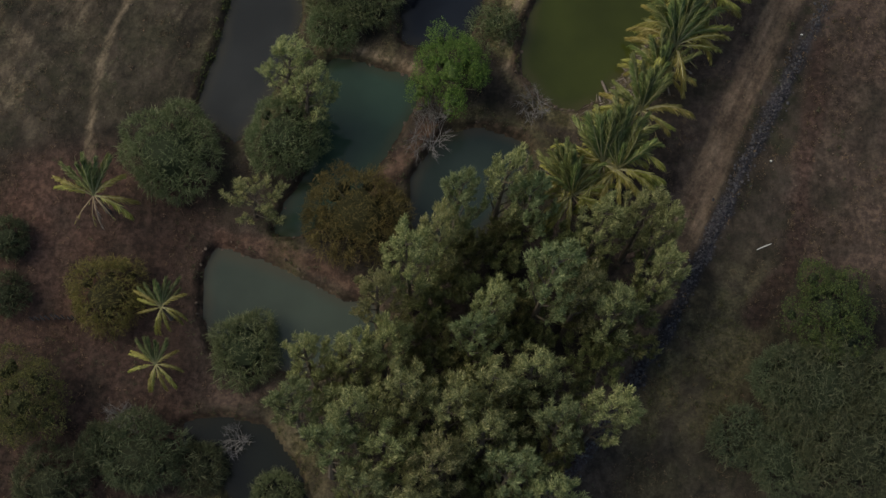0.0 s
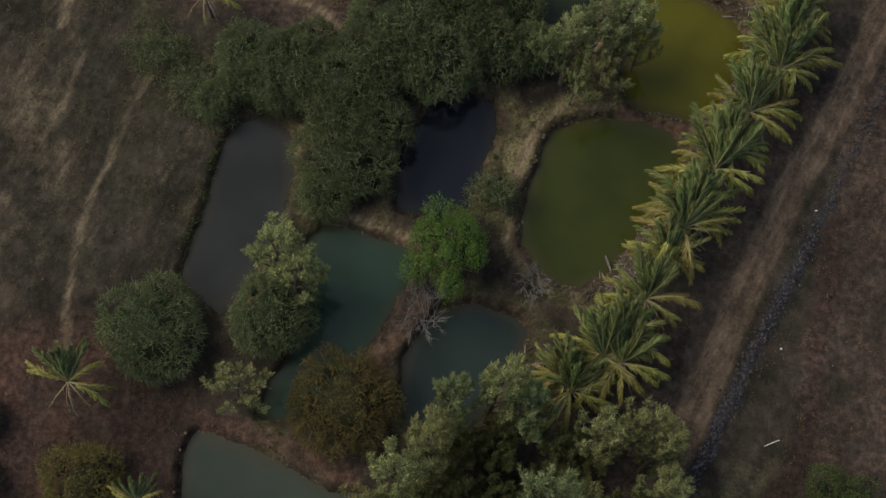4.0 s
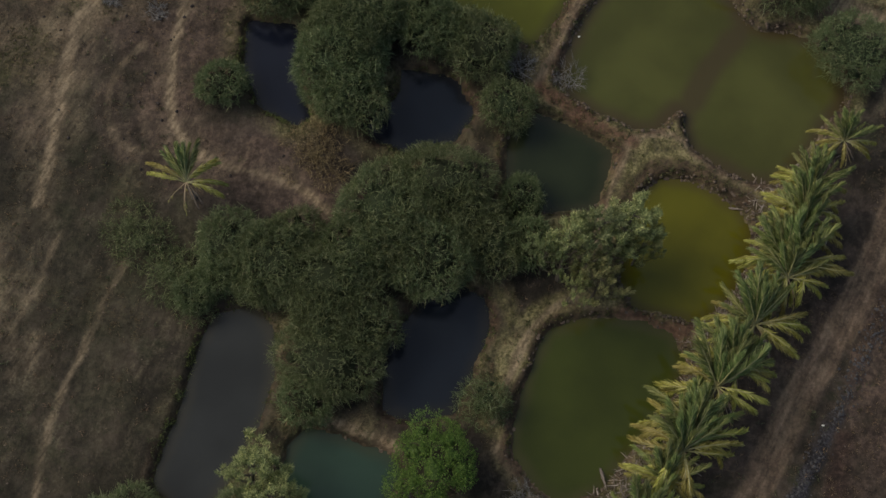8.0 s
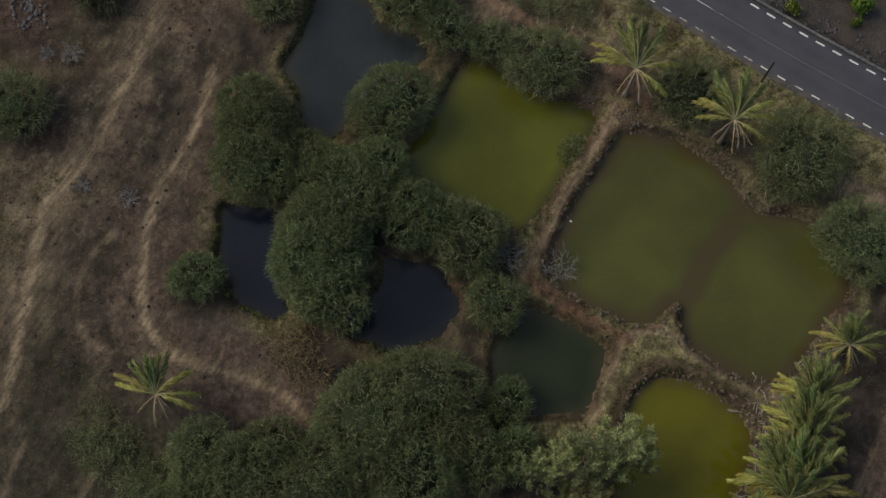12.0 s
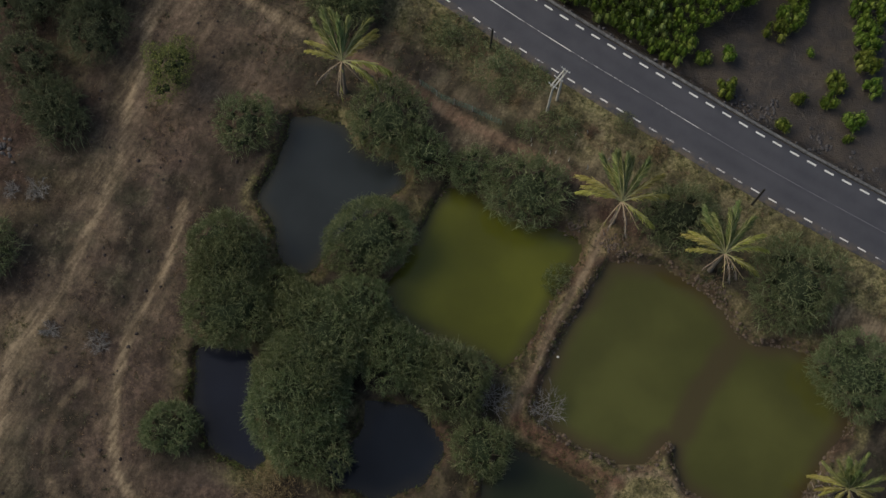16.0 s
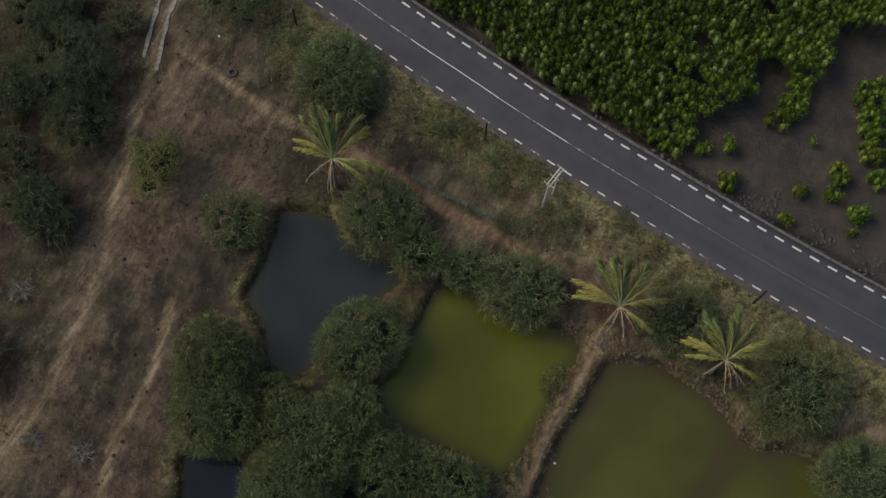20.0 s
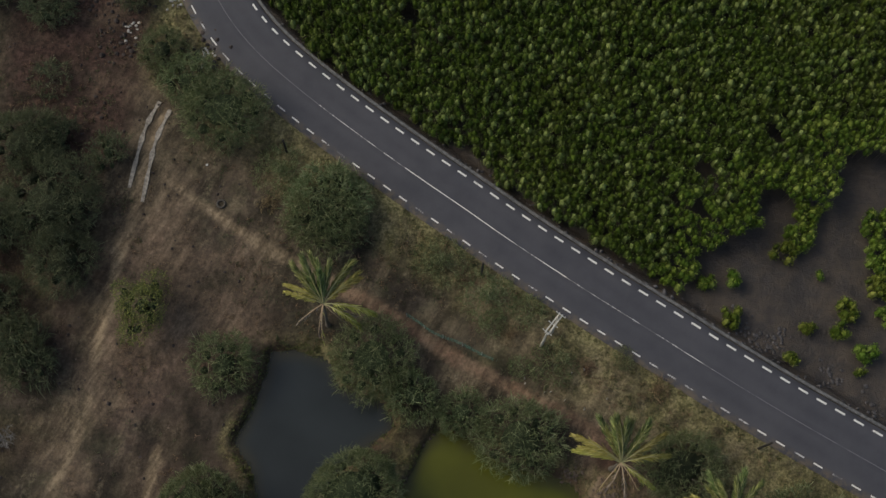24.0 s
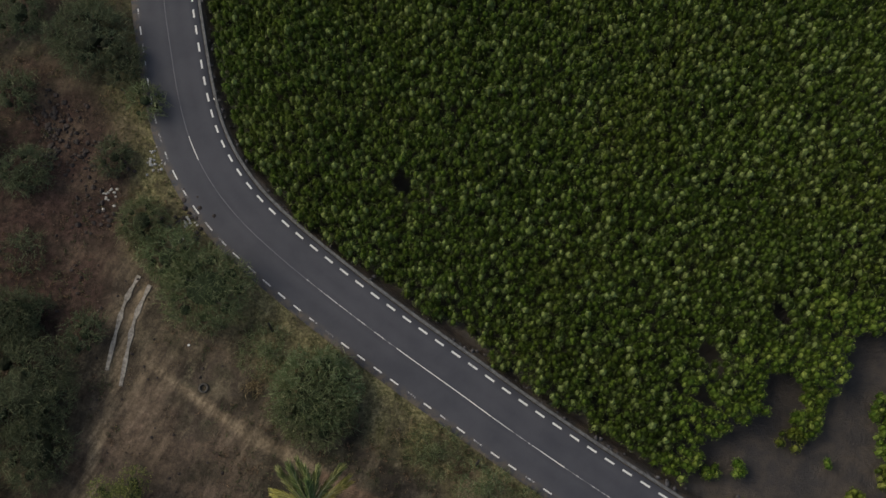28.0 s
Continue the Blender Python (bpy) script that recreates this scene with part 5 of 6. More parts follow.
def casuarina(R, H, leaders=10, leaf=None, plume=1.0):
    """A feathery casuarina: a trunk, boughs that sweep up and down the wind, and on their twigs loose plumes of needles with gaps between them."""
    root = new("casuarina_tree")
    lean = np.array((0.05 * H, 0.16 * H, H))
    spine = np.linspace(0, 1, 7)[:, None] * lean * (1, 1, 0.97) + (0, 0, -0.3)
    part("trunk", mesh_np("trunk", *tri_tube(spine, np.linspace(0.02 * H + 0.06, 0.012, 7), 7), BARK), root)
    tips, ways, sizes, deep = [], [], [], []
    for k in range(leaders):
        a = 2.4 * k + rng.uniform(-0.5, 0.5)
        low = 0.05 + 0.78 * (k + rng.random()) / leaders
        out = R * (1.05 - 0.85 * low) * rng.uniform(0.75, 1.2)
        base = lean * low
        end = base + np.array((out * math.cos(a) + 0.05 * H * (1 - low), out * math.sin(a) + 0.1 * H * (1 - low), min(0.40 * H * (1.05 - low) + 0.3 * out, 1.02 * H - base[2])))
        mid = 0.5 * base + 0.5 * end + np.array((0.12 * out * math.cos(a), 0.12 * out * math.sin(a), -0.12 * (end - base)[2]))
        bough = [base, 0.5 * (base + mid) - (0, 0, 0.03 * out), mid, 0.5 * (mid + end), end]
        part("bough", mesh_np("bough", *tri_tube(bough, np.linspace(0.006 * H + 0.02, 0.01, 5), 4), BARK), root)
        m = int(4 + 0.85 * np.linalg.norm(end - base))
        u = 0.25 + 0.75 * rng.random(m) ** 0.65
        along = np.stack([np.interp(4 * u, np.arange(5), [q[i] for q in bough]) for i in range(3)], 1)
        w = unit(rng.normal(size=(m, 3)) * (1, 1, 0.6) + unit(end - base) * 0.9 + (0.15, 0.25, 0.45))
        reach = rng.uniform(0.25, 1.0, m) * (0.3 * R + 0.25) * (1.15 - 0.6 * u)
        tips += [along + w * reach[:, None], end[None]]
        ways += [w, unit(end - mid)[None]]
        sizes += [rng.uniform(0.55, 1.1, m), np.array([1.2])]
        deep.append(along)
    top = lean[None] * np.linspace(0.82, 1.0, 5)[:, None] + rng.normal(size=(5, 3)) * 0.18
    tips, ways, sizes = tips + [top], ways + [unit(np.tile((0.1, 0.3, 1.0), (5, 1)))], sizes + [np.full(5, 0.9)]
    T, W, S = np.concatenate(tips), np.concatenate(ways), np.concatenate(sizes) * plume
    n, k = len(T), 64
    u = rng.uniform(-0.6, 1.0, (n, k))
    d = unit(rng.normal(size=(n, k, 3)))
    girth = 0.27 * np.sqrt(np.clip(1.05 - np.abs(u), 0.02, 1))
    W = unit(W + WIND * 0.6 + (0, 0, 0.5))
    P = T[:, None] + S[:, None, None] * (W[:, None] * (0.6 * u)[..., None] + d * (girth * rng.random((n, k)) ** 0.5)[..., None])
    D = unit(d * 0.6 + W[:, None] * 0.9 + rng.normal(size=d.shape) * 0.3).reshape(-1, 3)
    L = (rng.uniform(0.2, 0.5, (n, k)) * S[:, None]).ravel()
    part("crown", mesh_np("crown", *spikes(P.reshape(-1, 3), D, L, rng.uniform(0.06, 0.11, n * k), rng.uniform(-0.05, 0.3, n * k)), leaf or NEEDLE), root)
    # needles along the boughs take the tone darkened as inner shade
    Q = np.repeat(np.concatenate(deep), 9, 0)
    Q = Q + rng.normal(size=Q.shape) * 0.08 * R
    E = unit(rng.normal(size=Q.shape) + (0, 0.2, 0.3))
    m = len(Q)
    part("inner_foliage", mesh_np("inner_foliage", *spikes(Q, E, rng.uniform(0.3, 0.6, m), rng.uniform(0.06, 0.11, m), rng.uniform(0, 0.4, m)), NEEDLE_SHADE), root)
    return root


def leafy_tree(R, H, leaf, core, size=0.34, density=13.0, name="leafy_tree"):
    """A broad-leaved tree or bush: forked limbs, clumps of leaves, gaps between the clumps."""
    root = new(name)
    lobes = [(0, 0, 0.56 * H, 0.52 * R, 0.42 * H)]
    for k in range(8 + int(1.5 * R)):
        a, far = 2.4 * k + rng.uniform(-0.4, 0.4), R * rng.uniform(0.35, 0.8)
        lobes.append((far * math.cos(a), far * math.sin(a), H * rng.uniform(0.36, 0.8 - 0.3 * far / R), R * rng.uniform(0.2, 0.36), H * rng.uniform(0.18, 0.32)))
    part("trunk", mesh_np("trunk", *limbs(H, R, 7, 0.045 * R, 0.2), BARK), root)
    # lumps in the core tone put inner shade behind the leaf clumps
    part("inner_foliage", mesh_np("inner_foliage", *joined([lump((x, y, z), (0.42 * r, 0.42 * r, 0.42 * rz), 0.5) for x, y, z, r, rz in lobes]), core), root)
    P, N = on_lobes(lobes, density)
    P, out = uneven(P, N, 0.5 * R, 0.2 * R)
    P, tuft = uneven(P, N, 1.1, 0.34)
    P, N = P[tuft > -0.45], N[tuft > -0.45]
    sprig = unit(N + 0.8 * rng.normal(size=N.shape))
    P = P + sprig * rng.uniform(-0.5, 0.45, (len(P), 1))
    pieces = []
    for _ in range(3):
        D = unit((sprig + 0.9 * rng.normal(size=N.shape)) * (1, 1, 0.4))
        pieces.append(leaves(P + rng.normal(size=P.shape) * 0.08, D, rng.uniform(0.7, 1.25, len(P)) * size, rng.uniform(0.4, 0.55, len(P)) * size))
    part("crown", mesh_np("crown", *joined(pieces), leaf), root)
    return root


def dead_bush(R, H):
    """A leafless, bleached bush: crooked forking twigs."""
    root = new("dead_bush")
    for k in range(28):
        a = 2.4 * k + rng.uniform(-0.5, 0.5)
        base = np.array((*(rng.normal(size=2) * 0.28 * R), -0.1))
        far, up = R * rng.uniform(0.5, 1.0), H * rng.uniform(0.35, 1.0)
        mid = np.array((0.45 * far * math.cos(a), 0.45 * far * math.sin(a), 0.6 * up)) + rng.normal(size=3) * 0.1
        end = np.array((far * math.cos(a + 0.25), far * math.sin(a + 0.25), up)) + rng.normal(size=3) * 0.12
        pieces = [tri_tube([base, mid + base * (0.6, 0.6, 0), end], [0.04, 0.028, 0.008], 4)]
        for _ in range(7):
            t = rng.uniform(0.2, 0.9)
            s = mid * (1 - t) + end * t
            e = s + unit(end - mid + rng.normal(size=3) * 0.7) * R * rng.uniform(0.2, 0.4)
            pieces.append(tri_tube([s, (s + e) / 2 + rng.normal(size=3) * 0.05, e], [0.018, 0.013, 0.005], 3))
        part("branch", mesh_np("branch", *joined(pieces), GREY_WOOD), root)
    return root


def frond_mesh(length, droop, spread, mats, lift=0.35, leaflets=190):
    """A coconut frond along +x: a bowed rib, and crowded leaflets that lie forward along it, so that it reads as one long blade."""
    n = 140
    t = np.linspace(0.0, 1.0, n)
    x = length * (t - 0.12 * droop * t**3)
    z = length * (lift * t - droop * t**2.2)
    rib = np.stack([x, 0.05 * length * np.sin(2.2 * t) * (spread - 1.0), z], 1)
    way = unit(np.gradient(rib, axis=0))
    rib_v, rib_f = tri_tube(rib[::12], np.linspace(0.085, 0.025, len(rib[::12])), 4)
    P, D, L = [], [], []
    sweep = 0.25 if spread > 1 else -0.25
    for s in (-1, 1):
        for k in range(n // 6, n):
            u = t[k]
            v = (u - 0.16) / 0.84
            P.append(rib[k])
            D.append(way[k] * (2.0 + 0.9 * u) + np.array((0, s * (0.95 - 0.3 * u) + sweep, -0.5)) + rng.normal(size=3) * 0.34)
            L.append(length * 0.19 * (0.55 + 1.75 * v * (1.0 - v) + 0.1 * v) * rng.uniform(0.85, 1.1))
    keep = np.sort(rng.permutation(len(P))[:leaflets])
    P, D, L = np.array(P)[keep], unit(np.array(D))[keep], np.array(L)[keep]
    leaf = strips(P, D, L, rng.uniform(0.07, 0.13, len(P)), rng.uniform(0.15, 0.6, len(P)))
    return mesh_np("frond", leaf[0], leaf[1], mats[1]), mesh_np("rib", rib_v, rib_f, mats[0])


FRONDS = {
    "young": [frond_mesh(4.8, 0.08, 1.0, (RACHIS, FROND_YOUNG), 0.15), frond_mesh(5.2, 0.13, 1.4, (RACHIS, FROND_YOUNG), 0.15)],
    "full": [frond_mesh(5.0, 0.40, 0.5, (RACHIS, FROND)), frond_mesh(4.7, 0.50, 1.6, (RACHIS, FROND)), frond_mesh(5.1, 0.34, 1.3, (RACHIS, FROND))],
    "old": [frond_mesh(4.8, 0.55, 0.8, (RACHIS, FROND_OLD)), frond_mesh(4.6, 0.62, 1.3, (RACHIS, FROND_OLD))],
    "bare": [frond_mesh(4.4, 0.42, 0.8, (DRY_RIB, FROND_OLD), 0.1, 10), frond_mesh(4.0, 0.5, 1.3, (DRY_RIB, FROND_DEAD), 0.1, 30)],
    "dead": [frond_mesh(4.0, 0.35, 1.2, (FROND_DEAD, FROND_DEAD), 0.0)],
}


def coconut_palm(x, y, crown, H, label, group="", fronds=21, nuts=4, row=0):
    """A coconut palm: a ringed trunk that leans a little, fronds from upright to hanging, a few nuts."""
    root = new("coconut_palm")
    root.location = (x, y, level(x, y))
    size = crown / 4.9
    lean = rng.normal(size=2) * 0.22
    ts = np.linspace(0, 1, 14)
    path = np.stack([lean[0] * ts**2, lean[1] * ts**2, -0.25 + (H + 0.25) * ts], 1) - (lean[0], lean[1], 0)
    rad = 0.2 - 0.08 * ts + 0.012 * (np.arange(14) % 2) + 0.12 * (1 - ts) ** 6
    part("trunk", mesh_np("trunk", *tube(path, rad, 9), PALM_BARK, True), root)
    top = path[-1]
    loose = 1.0 if row else 0.7
    for k in range(fronds):
        u = (k + 0.5) / fronds
        off = (137.5 * k + rng.uniform(-14, 14)) % 360 - 180
        off *= 0.32 + 0.68 * (abs(off) / 180) ** 1.5
        lee = abs(off)
        kind, tilt = ("young", 66 - 46 * u) if lee < (40 if row else 22) and u < 0.7 else ("full", 48 - 34 * u) if lee < (80 if row else 46) else ("old", 16 - 14 * u) if lee < 136 else ("bare", -6 - 16 * u)
        if row and off > 45 and u > 0.3:
            kind, tilt = "old", 20 - 18 * u
        if not row:
            # new fronds stand up on the lee side, older ones spread, dry ribs hang to windward
            v = rng.uniform(-1, 1) * 0.25 + 2 * ((k * 0.618) % 1.0) - 1
            if u < 0.5:
                kind, tilt, off = "full" if k % 2 and H > 4 else "young", 54 - 30 * abs(v), 44 * v
            elif u < 0.62:
                kind, tilt, off = "old", 30, 56 * math.copysign(1, v) + 12 * v
            elif u < 0.78:
                kind, tilt, off = "old", 12 - 10 * abs(v), math.copysign(62 + 60 * abs(v), v + 0.2)
            else:
                kind, tilt, off = "bare" if H > 4 else "old", -2 - 10 * abs(v), 180 + 66 * v
        blade, rib = FRONDS[kind][int(rng.integers(len(FRONDS[kind])))]
        m = Matrix.Translation(top + (0, 0, 0.1)) @ pose(0, 0, 0, loose * rng.uniform(-26, 26), -(tilt + loose * rng.uniform(-12, 12)), 92 + off)
        ob = part("frond", blade, root, "" if kind != "old" else "yellowing drooping frond", m)
        part("rib", rib, ob)
        s = size * (1 - loose * rng.uniform(-0.1, 0.26)) * (0.84 if kind == "bare" else 1.0)
        ob.scale = (s, s, s)
    for k in range(nuts):
        a = 2 * math.pi * k / max(nuts, 1)
        v, f = lump((0, 0, 0), (0.13, 0.13, 0.17), 0.08, 6, 8)
        part("coconut", mesh_np("coconut", v, f, HUSK, True), root, m=Matrix.Translation(top + (0.26 * math.cos(a), 0.26 * math.sin(a), -0.2)))
    return tagged(root, label, "palm tree", group)


MADE = {}


def grow(key, build, x, y, turn, sx, sz, z=None):
    """The first plant of a kind is built, the others are its copies."""
    m = pose(x, y, level(x, y) if z is None else z, 0, 0, turn)
    if key not in MADE:
        ob = MADE[key] = build()
        ob.matrix_basis = m
    else:
        ob = copy_thing(MADE[key], m)
    wide = rng.uniform(0.92, 1.08)
    ob.scale = (sx * wide, sx / wide, sz)
    return ob


def thorns(rows, label, group="thorn bushes round the ponds"):
    for n, (x, y, r, h) in enumerate(rows):
        size = min((2.0, 3.2, 4.4, 5.6), key=lambda s: abs(s - r))
        dark = x < -23 and (y > 120 or y < 42)
        dark = dark or (x > 25 and y < 40)
        leaf = THORN if not dark else THORN_DARK if y > 60 or x > 0 else THORN_DUSKY
        dark = dark and (1 if y > 60 or x > 0 else 2)
        loose = "road" in group or "dry" in group or "bank" in label
        key = ("scrub", size, dark) if h <= 2.5 else ("thorn", size, n % 2, dark, loose)
        z = max(level(x, y), WATER_Z)
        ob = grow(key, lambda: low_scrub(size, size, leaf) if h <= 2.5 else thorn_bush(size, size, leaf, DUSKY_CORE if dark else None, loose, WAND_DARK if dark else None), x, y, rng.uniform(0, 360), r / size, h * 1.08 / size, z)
        tagged(ob, label if r > 3 else label.replace("dense", "low"), "bush", group)


thorns(THORN_SOUTH, "dense grey-green thorn bush on red earth")
thorns(THORN_MIDDLE, "dense grey-green thorn bush leaning over dark ponds")
thorns(THORN_PONDS, "dense green thorn bush over the water's edge")
thorns(THORN_NORTH, "dense dark green thorn bush on the pond bank")
thorns(THORN_WEST, "dense dark thorn bush on dry grassland", "thorn bushes on the dry land")
thorns(THORN_LANE, "dense dusty thorn bush on dark red earth", "thorn bushes on the dry land")
thorns(THORN_ROADSIDE, "dense thorn bush beside the asphalt road", "thorn bushes along the road")

for n, (x, y, r, h) in enumerate(CASUARINA_TALL + CASUARINA_TALL_SOUTH + CASUARINA_LOW):
    kind, R, H = ("tall", 2.8, 16.0) if h > 11.5 else ("low", 3.8, 8.5)
    ob = grow(("casuarina", kind, n % 4), lambda: casuarina(R, H, 14 if kind == "tall" else 13, NEEDLE_COOL if n % 4 == 1 else NEEDLE), x, y - 0.15 * h, rng.uniform(-25, 25), 1.1 * r / R, h / H, max(level(x, y), WATER_Z))
    tagged(ob, f"{kind} wind-combed yellow-green casuarina tree with wispy tufts", "tree", "casuarina trees by the ponds")
# young casuarinas fill the gaps under the tall ones
CASUARINA_YOUNG, STAND = [], rounded([(-13.0, 20.0), (-3.0, 22.0), (-2.0, 34.0), (12.0, 34.5), (23.0, 36.5), (24.0, 29.0), (15.0, 15.0), (8.0, 5.0), (-10.0, 5.0)], True, 1)
taken = [(x, y) for x, y, _, _ in CASUARINA_TALL + CASUARINA_TALL_SOUTH]
for x, y in rng.uniform((-14, 4), (25, 38), (900, 2)):
    if len(CASUARINA_YOUNG) < 56 and inside(np.array([(x, y)]), STAND)[0] and min(math.hypot(x - a, y - b) for a, b in taken) > 1.8 and level(x, y) > -0.4:
        taken.append((x, y))
        CASUARINA_YOUNG.append((x, y, rng.uniform(1.9, 2.9), rng.uniform(3.5, 7.5)))
for n, (x, y, r, h) in enumerate(CASUARINA_YOUNG):
    ob = grow(("casuarina", "young", n % 3), lambda: casuarina(2.4, 6.0, 9, OLIVE), x, y, rng.uniform(-25, 25), r / 2.4, h / 6.0, max(level(x, y), WATER_Z))
    tagged(ob, "young olive-green casuarina tree in the shade of taller ones", "tree", "young casuarina trees")

# second material of each: a darker leaf tone painted as inner shade
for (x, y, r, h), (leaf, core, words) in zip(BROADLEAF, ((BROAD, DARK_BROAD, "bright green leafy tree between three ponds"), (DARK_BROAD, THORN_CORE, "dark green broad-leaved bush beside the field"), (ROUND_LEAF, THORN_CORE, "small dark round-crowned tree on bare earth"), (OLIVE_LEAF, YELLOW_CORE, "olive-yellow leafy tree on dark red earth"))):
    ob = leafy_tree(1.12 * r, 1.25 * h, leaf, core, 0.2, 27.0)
    ob.scale = (0.92, 1.08, 1.0)
    ob.location = (x, y, level(x, y))
    tagged(ob, words, "tree")
for (x, y, r, h), (leaf, words) in zip(YELLOW_BUSH, ((YELLOW, "yellow-brown leafy bush at the teal pond"), (YELLOW, "yellowing leafy bush on red earth"), (RUSSET, "low russet dry weeds beside the dark pond"))):
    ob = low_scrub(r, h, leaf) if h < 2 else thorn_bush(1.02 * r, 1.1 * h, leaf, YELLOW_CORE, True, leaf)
    ob.name = "yellow_bush" if h > 2 else "dry_weed_patch"
    ob.location = (x, y, level(x, y))
    tagged(ob, words, "bush")
for n, (x, y, r) in enumerate(DRY_SHRUB):
    ob = grow(("dry_shrub", n % 2), lambda: low_scrub(1.5, 1.1, RUSSET), x, y, rng.uniform(0, 360), r / 1.5, r / 1.5)
    ob.name = "dry_shrub"
    tagged(ob, "withered russet-brown shrub in dry grass", "shrub", "withered shrubs")
for x, y, r, h in DEAD_BUSH:
    ob = dead_bush(r, h)
    ob.location = (x, y, max(level(x, y), WATER_Z))
    tagged(ob, "leafless bleached grey bush", "dead bush", "dead bushes")

for x, y, r, h in PALM_ROW + PALM_FILL:
    coconut_palm(x, y, r * 1.0, h * 0.8, "bushy yellow-green coconut palm in a row beside the ponds", "coconut palms along the track", 32, 4, 18)
for x, y, r, h in PALM_LONE:
    coconut_palm(x, y, r * 1.0, h * 0.9, "lone coconut palm with yellowing hanging fronds", "lone coconut palms", 21 if h > 4 else 18)


# ---- mangroves ----
def rosette(radius, tall, count):
    """One leafy head of a mangrove: glossy leaves all round a shaded dome."""
    d = unit(rng.normal(size=(count, 3)))
    d[:, 2] = np.abs(d[:, 2]) * 1.15 - 0.3
    d = unit(d)
    P = d * (radius * 0.8, radius * 0.8, tall * 0.8)
    D = unit(d + 0.6 * unit(rng.normal(size=(count, 3))) + (0, 0, 0.35))
    return joined([leaves(P, D, rng.uniform(0.14, 0.25, count), rng.uniform(0.08, 0.13, count)),
                   lump((0, 0, 0), (radius * 0.74, radius * 0.74, tall * 0.74), 0.25, 3, 5)])


HEADS = [rosette(0.46, 1.15, 40) for _ in range(5)]


def heads(places, sizes):
    pieces = []
    for (x, y, z), s in zip(places, sizes):
        v, f = HEADS[int(rng.integers(len(HEADS)))]
        a = rng.uniform(0, 6.28)
        c, k = math.cos(a), math.sin(a)
        pieces.append((v @ np.array([[c, k, 0], [-k, c, 0], [0, 0, 1]]) * s + (x, y, z), f))
    return joined(pieces)


gap = 0.78
ix, iy = np.meshgrid(np.arange(-22, 66, gap), np.arange(104, 201, gap * 0.87), indexing="ij")
spots = np.stack([ix + 0.5 * gap * (np.arange(ix.shape[1]) % 2), iy], -1).reshape(-1, 2)
spots = spots + rng.normal(size=spots.shape) * 0.17
side, _ = road_side(spots)
shore_line = np.array([(30.0, 131.0), (32.5, 134.5)] + MUD_EDGE + [(62.0, 150.0), (80.0, 149.0), (80.0, 90.0), (30.0, 90.0)])
mudflat = inside(spots + 1.3 * np.stack([rough(spots, 4.0, 2), rough(spots + 50, 4.0, 2)], 1), shore_line)
holes = rough(spots, 3.0, 2) > 0.8
for x, y, r in CREEKS:
    holes |= np.hypot(spots[:, 0] - x, spots[:, 1] - y) + 0.5 * rough(spots, 1.5, 2) < r
wood = spots[(side > 4.9 + 1.1 * rough(spots, 4.0, 2)) & ~mudflat & ~holes]
edge = np.clip((road_side(wood)[0] - 5.0) / 8, 0, 1)
tops = MUD_Z + 1.15 + 1.85 * edge + 1.05 * rough(wood, 6.0, 3) + 0.3 * rng.normal(size=len(wood))
fringe, _ = to_line(wood, shore_line[:-4])
sunny = fringe + 2.5 * rough(wood, 5.0, 2) < 4.0
v, f = heads(np.c_[wood, tops][~sunny], rng.uniform(0.88, 1.34, len(wood))[~sunny])
mangrove_wood = tagged(new("mangrove_wood", mesh_np("mangrove_wood", v, f, MANGROVE)), "closed glossy green canopy of young mangroves beyond the road", "mangroves", kind="stuff")
v, f = heads(np.c_[wood, tops][sunny], rng.uniform(0.88, 1.3, len(wood))[sunny])
tagged(new("mangrove_fringe", mesh_np("mangrove_fringe", v, f, MANGROVE_LIGHT)), "yellow-green fringe of young mangroves at the mudflat", "mangroves", kind="stuff")
stems = [tri_tube([(x, y, MUD_Z - 0.3), (x + 0.1, y, z - 0.3)], [0.05, 0.03], 3) for (x, y), z in zip(wood[::3], tops[::3])]
part("stems", mesh_np("stems", *joined(stems), BARK), mangrove_wood)

for x, y, r, h in MANGROVE_ISLES:
    root = new("mangrove_bush")
    base = level(x, y)
    root.location = (x, y, base)
    n = int(5.0 * r * r) + 3
    a, far = rng.uniform(0, 6.28, n), r * 0.8 * np.sqrt(rng.random(n))
    p = np.stack([far * np.cos(a), far * np.sin(a), h * (0.62 - 0.25 * (far / r) ** 2) + 0.1 * rng.normal(size=n)], 1)
    part("crown", mesh_np("crown", *heads(p, rng.uniform(0.85, 1.25, n) * min(1.0, 0.5 + 0.5 * r)), MANGROVE_LIGHT), root)
    part("stems", mesh_np("stems", *joined([tri_tube([(q[0] * 0.4, q[1] * 0.4, -0.2), q], [0.05, 0.03], 4) for q in p[:6]]), BARK), root)
    tagged(root, "small round mangrove bush on the mudflat", "mangrove", "mangroves on the mudflat")

# ---- poles, fences and small things ----
def beam(a, b, wide, deep):
    """A squared bar between two points."""
    a, b = Vector(a), Vector(b)
    bm = bmesh.new()
    bmesh.ops.create_cube(bm, size=1.0, matrix=Matrix.Translation((a + b) / 2) @ (b - a).to_track_quat("Z", "Y").to_matrix().to_4x4() @ Matrix.Diagonal((wide, deep, (b - a).length, 1)))
    bmesh.ops.bevel(bm, geom=bm.edges[:], offset=min(wide, deep) * 0.12, segments=1, affect="EDGES")
    return bm


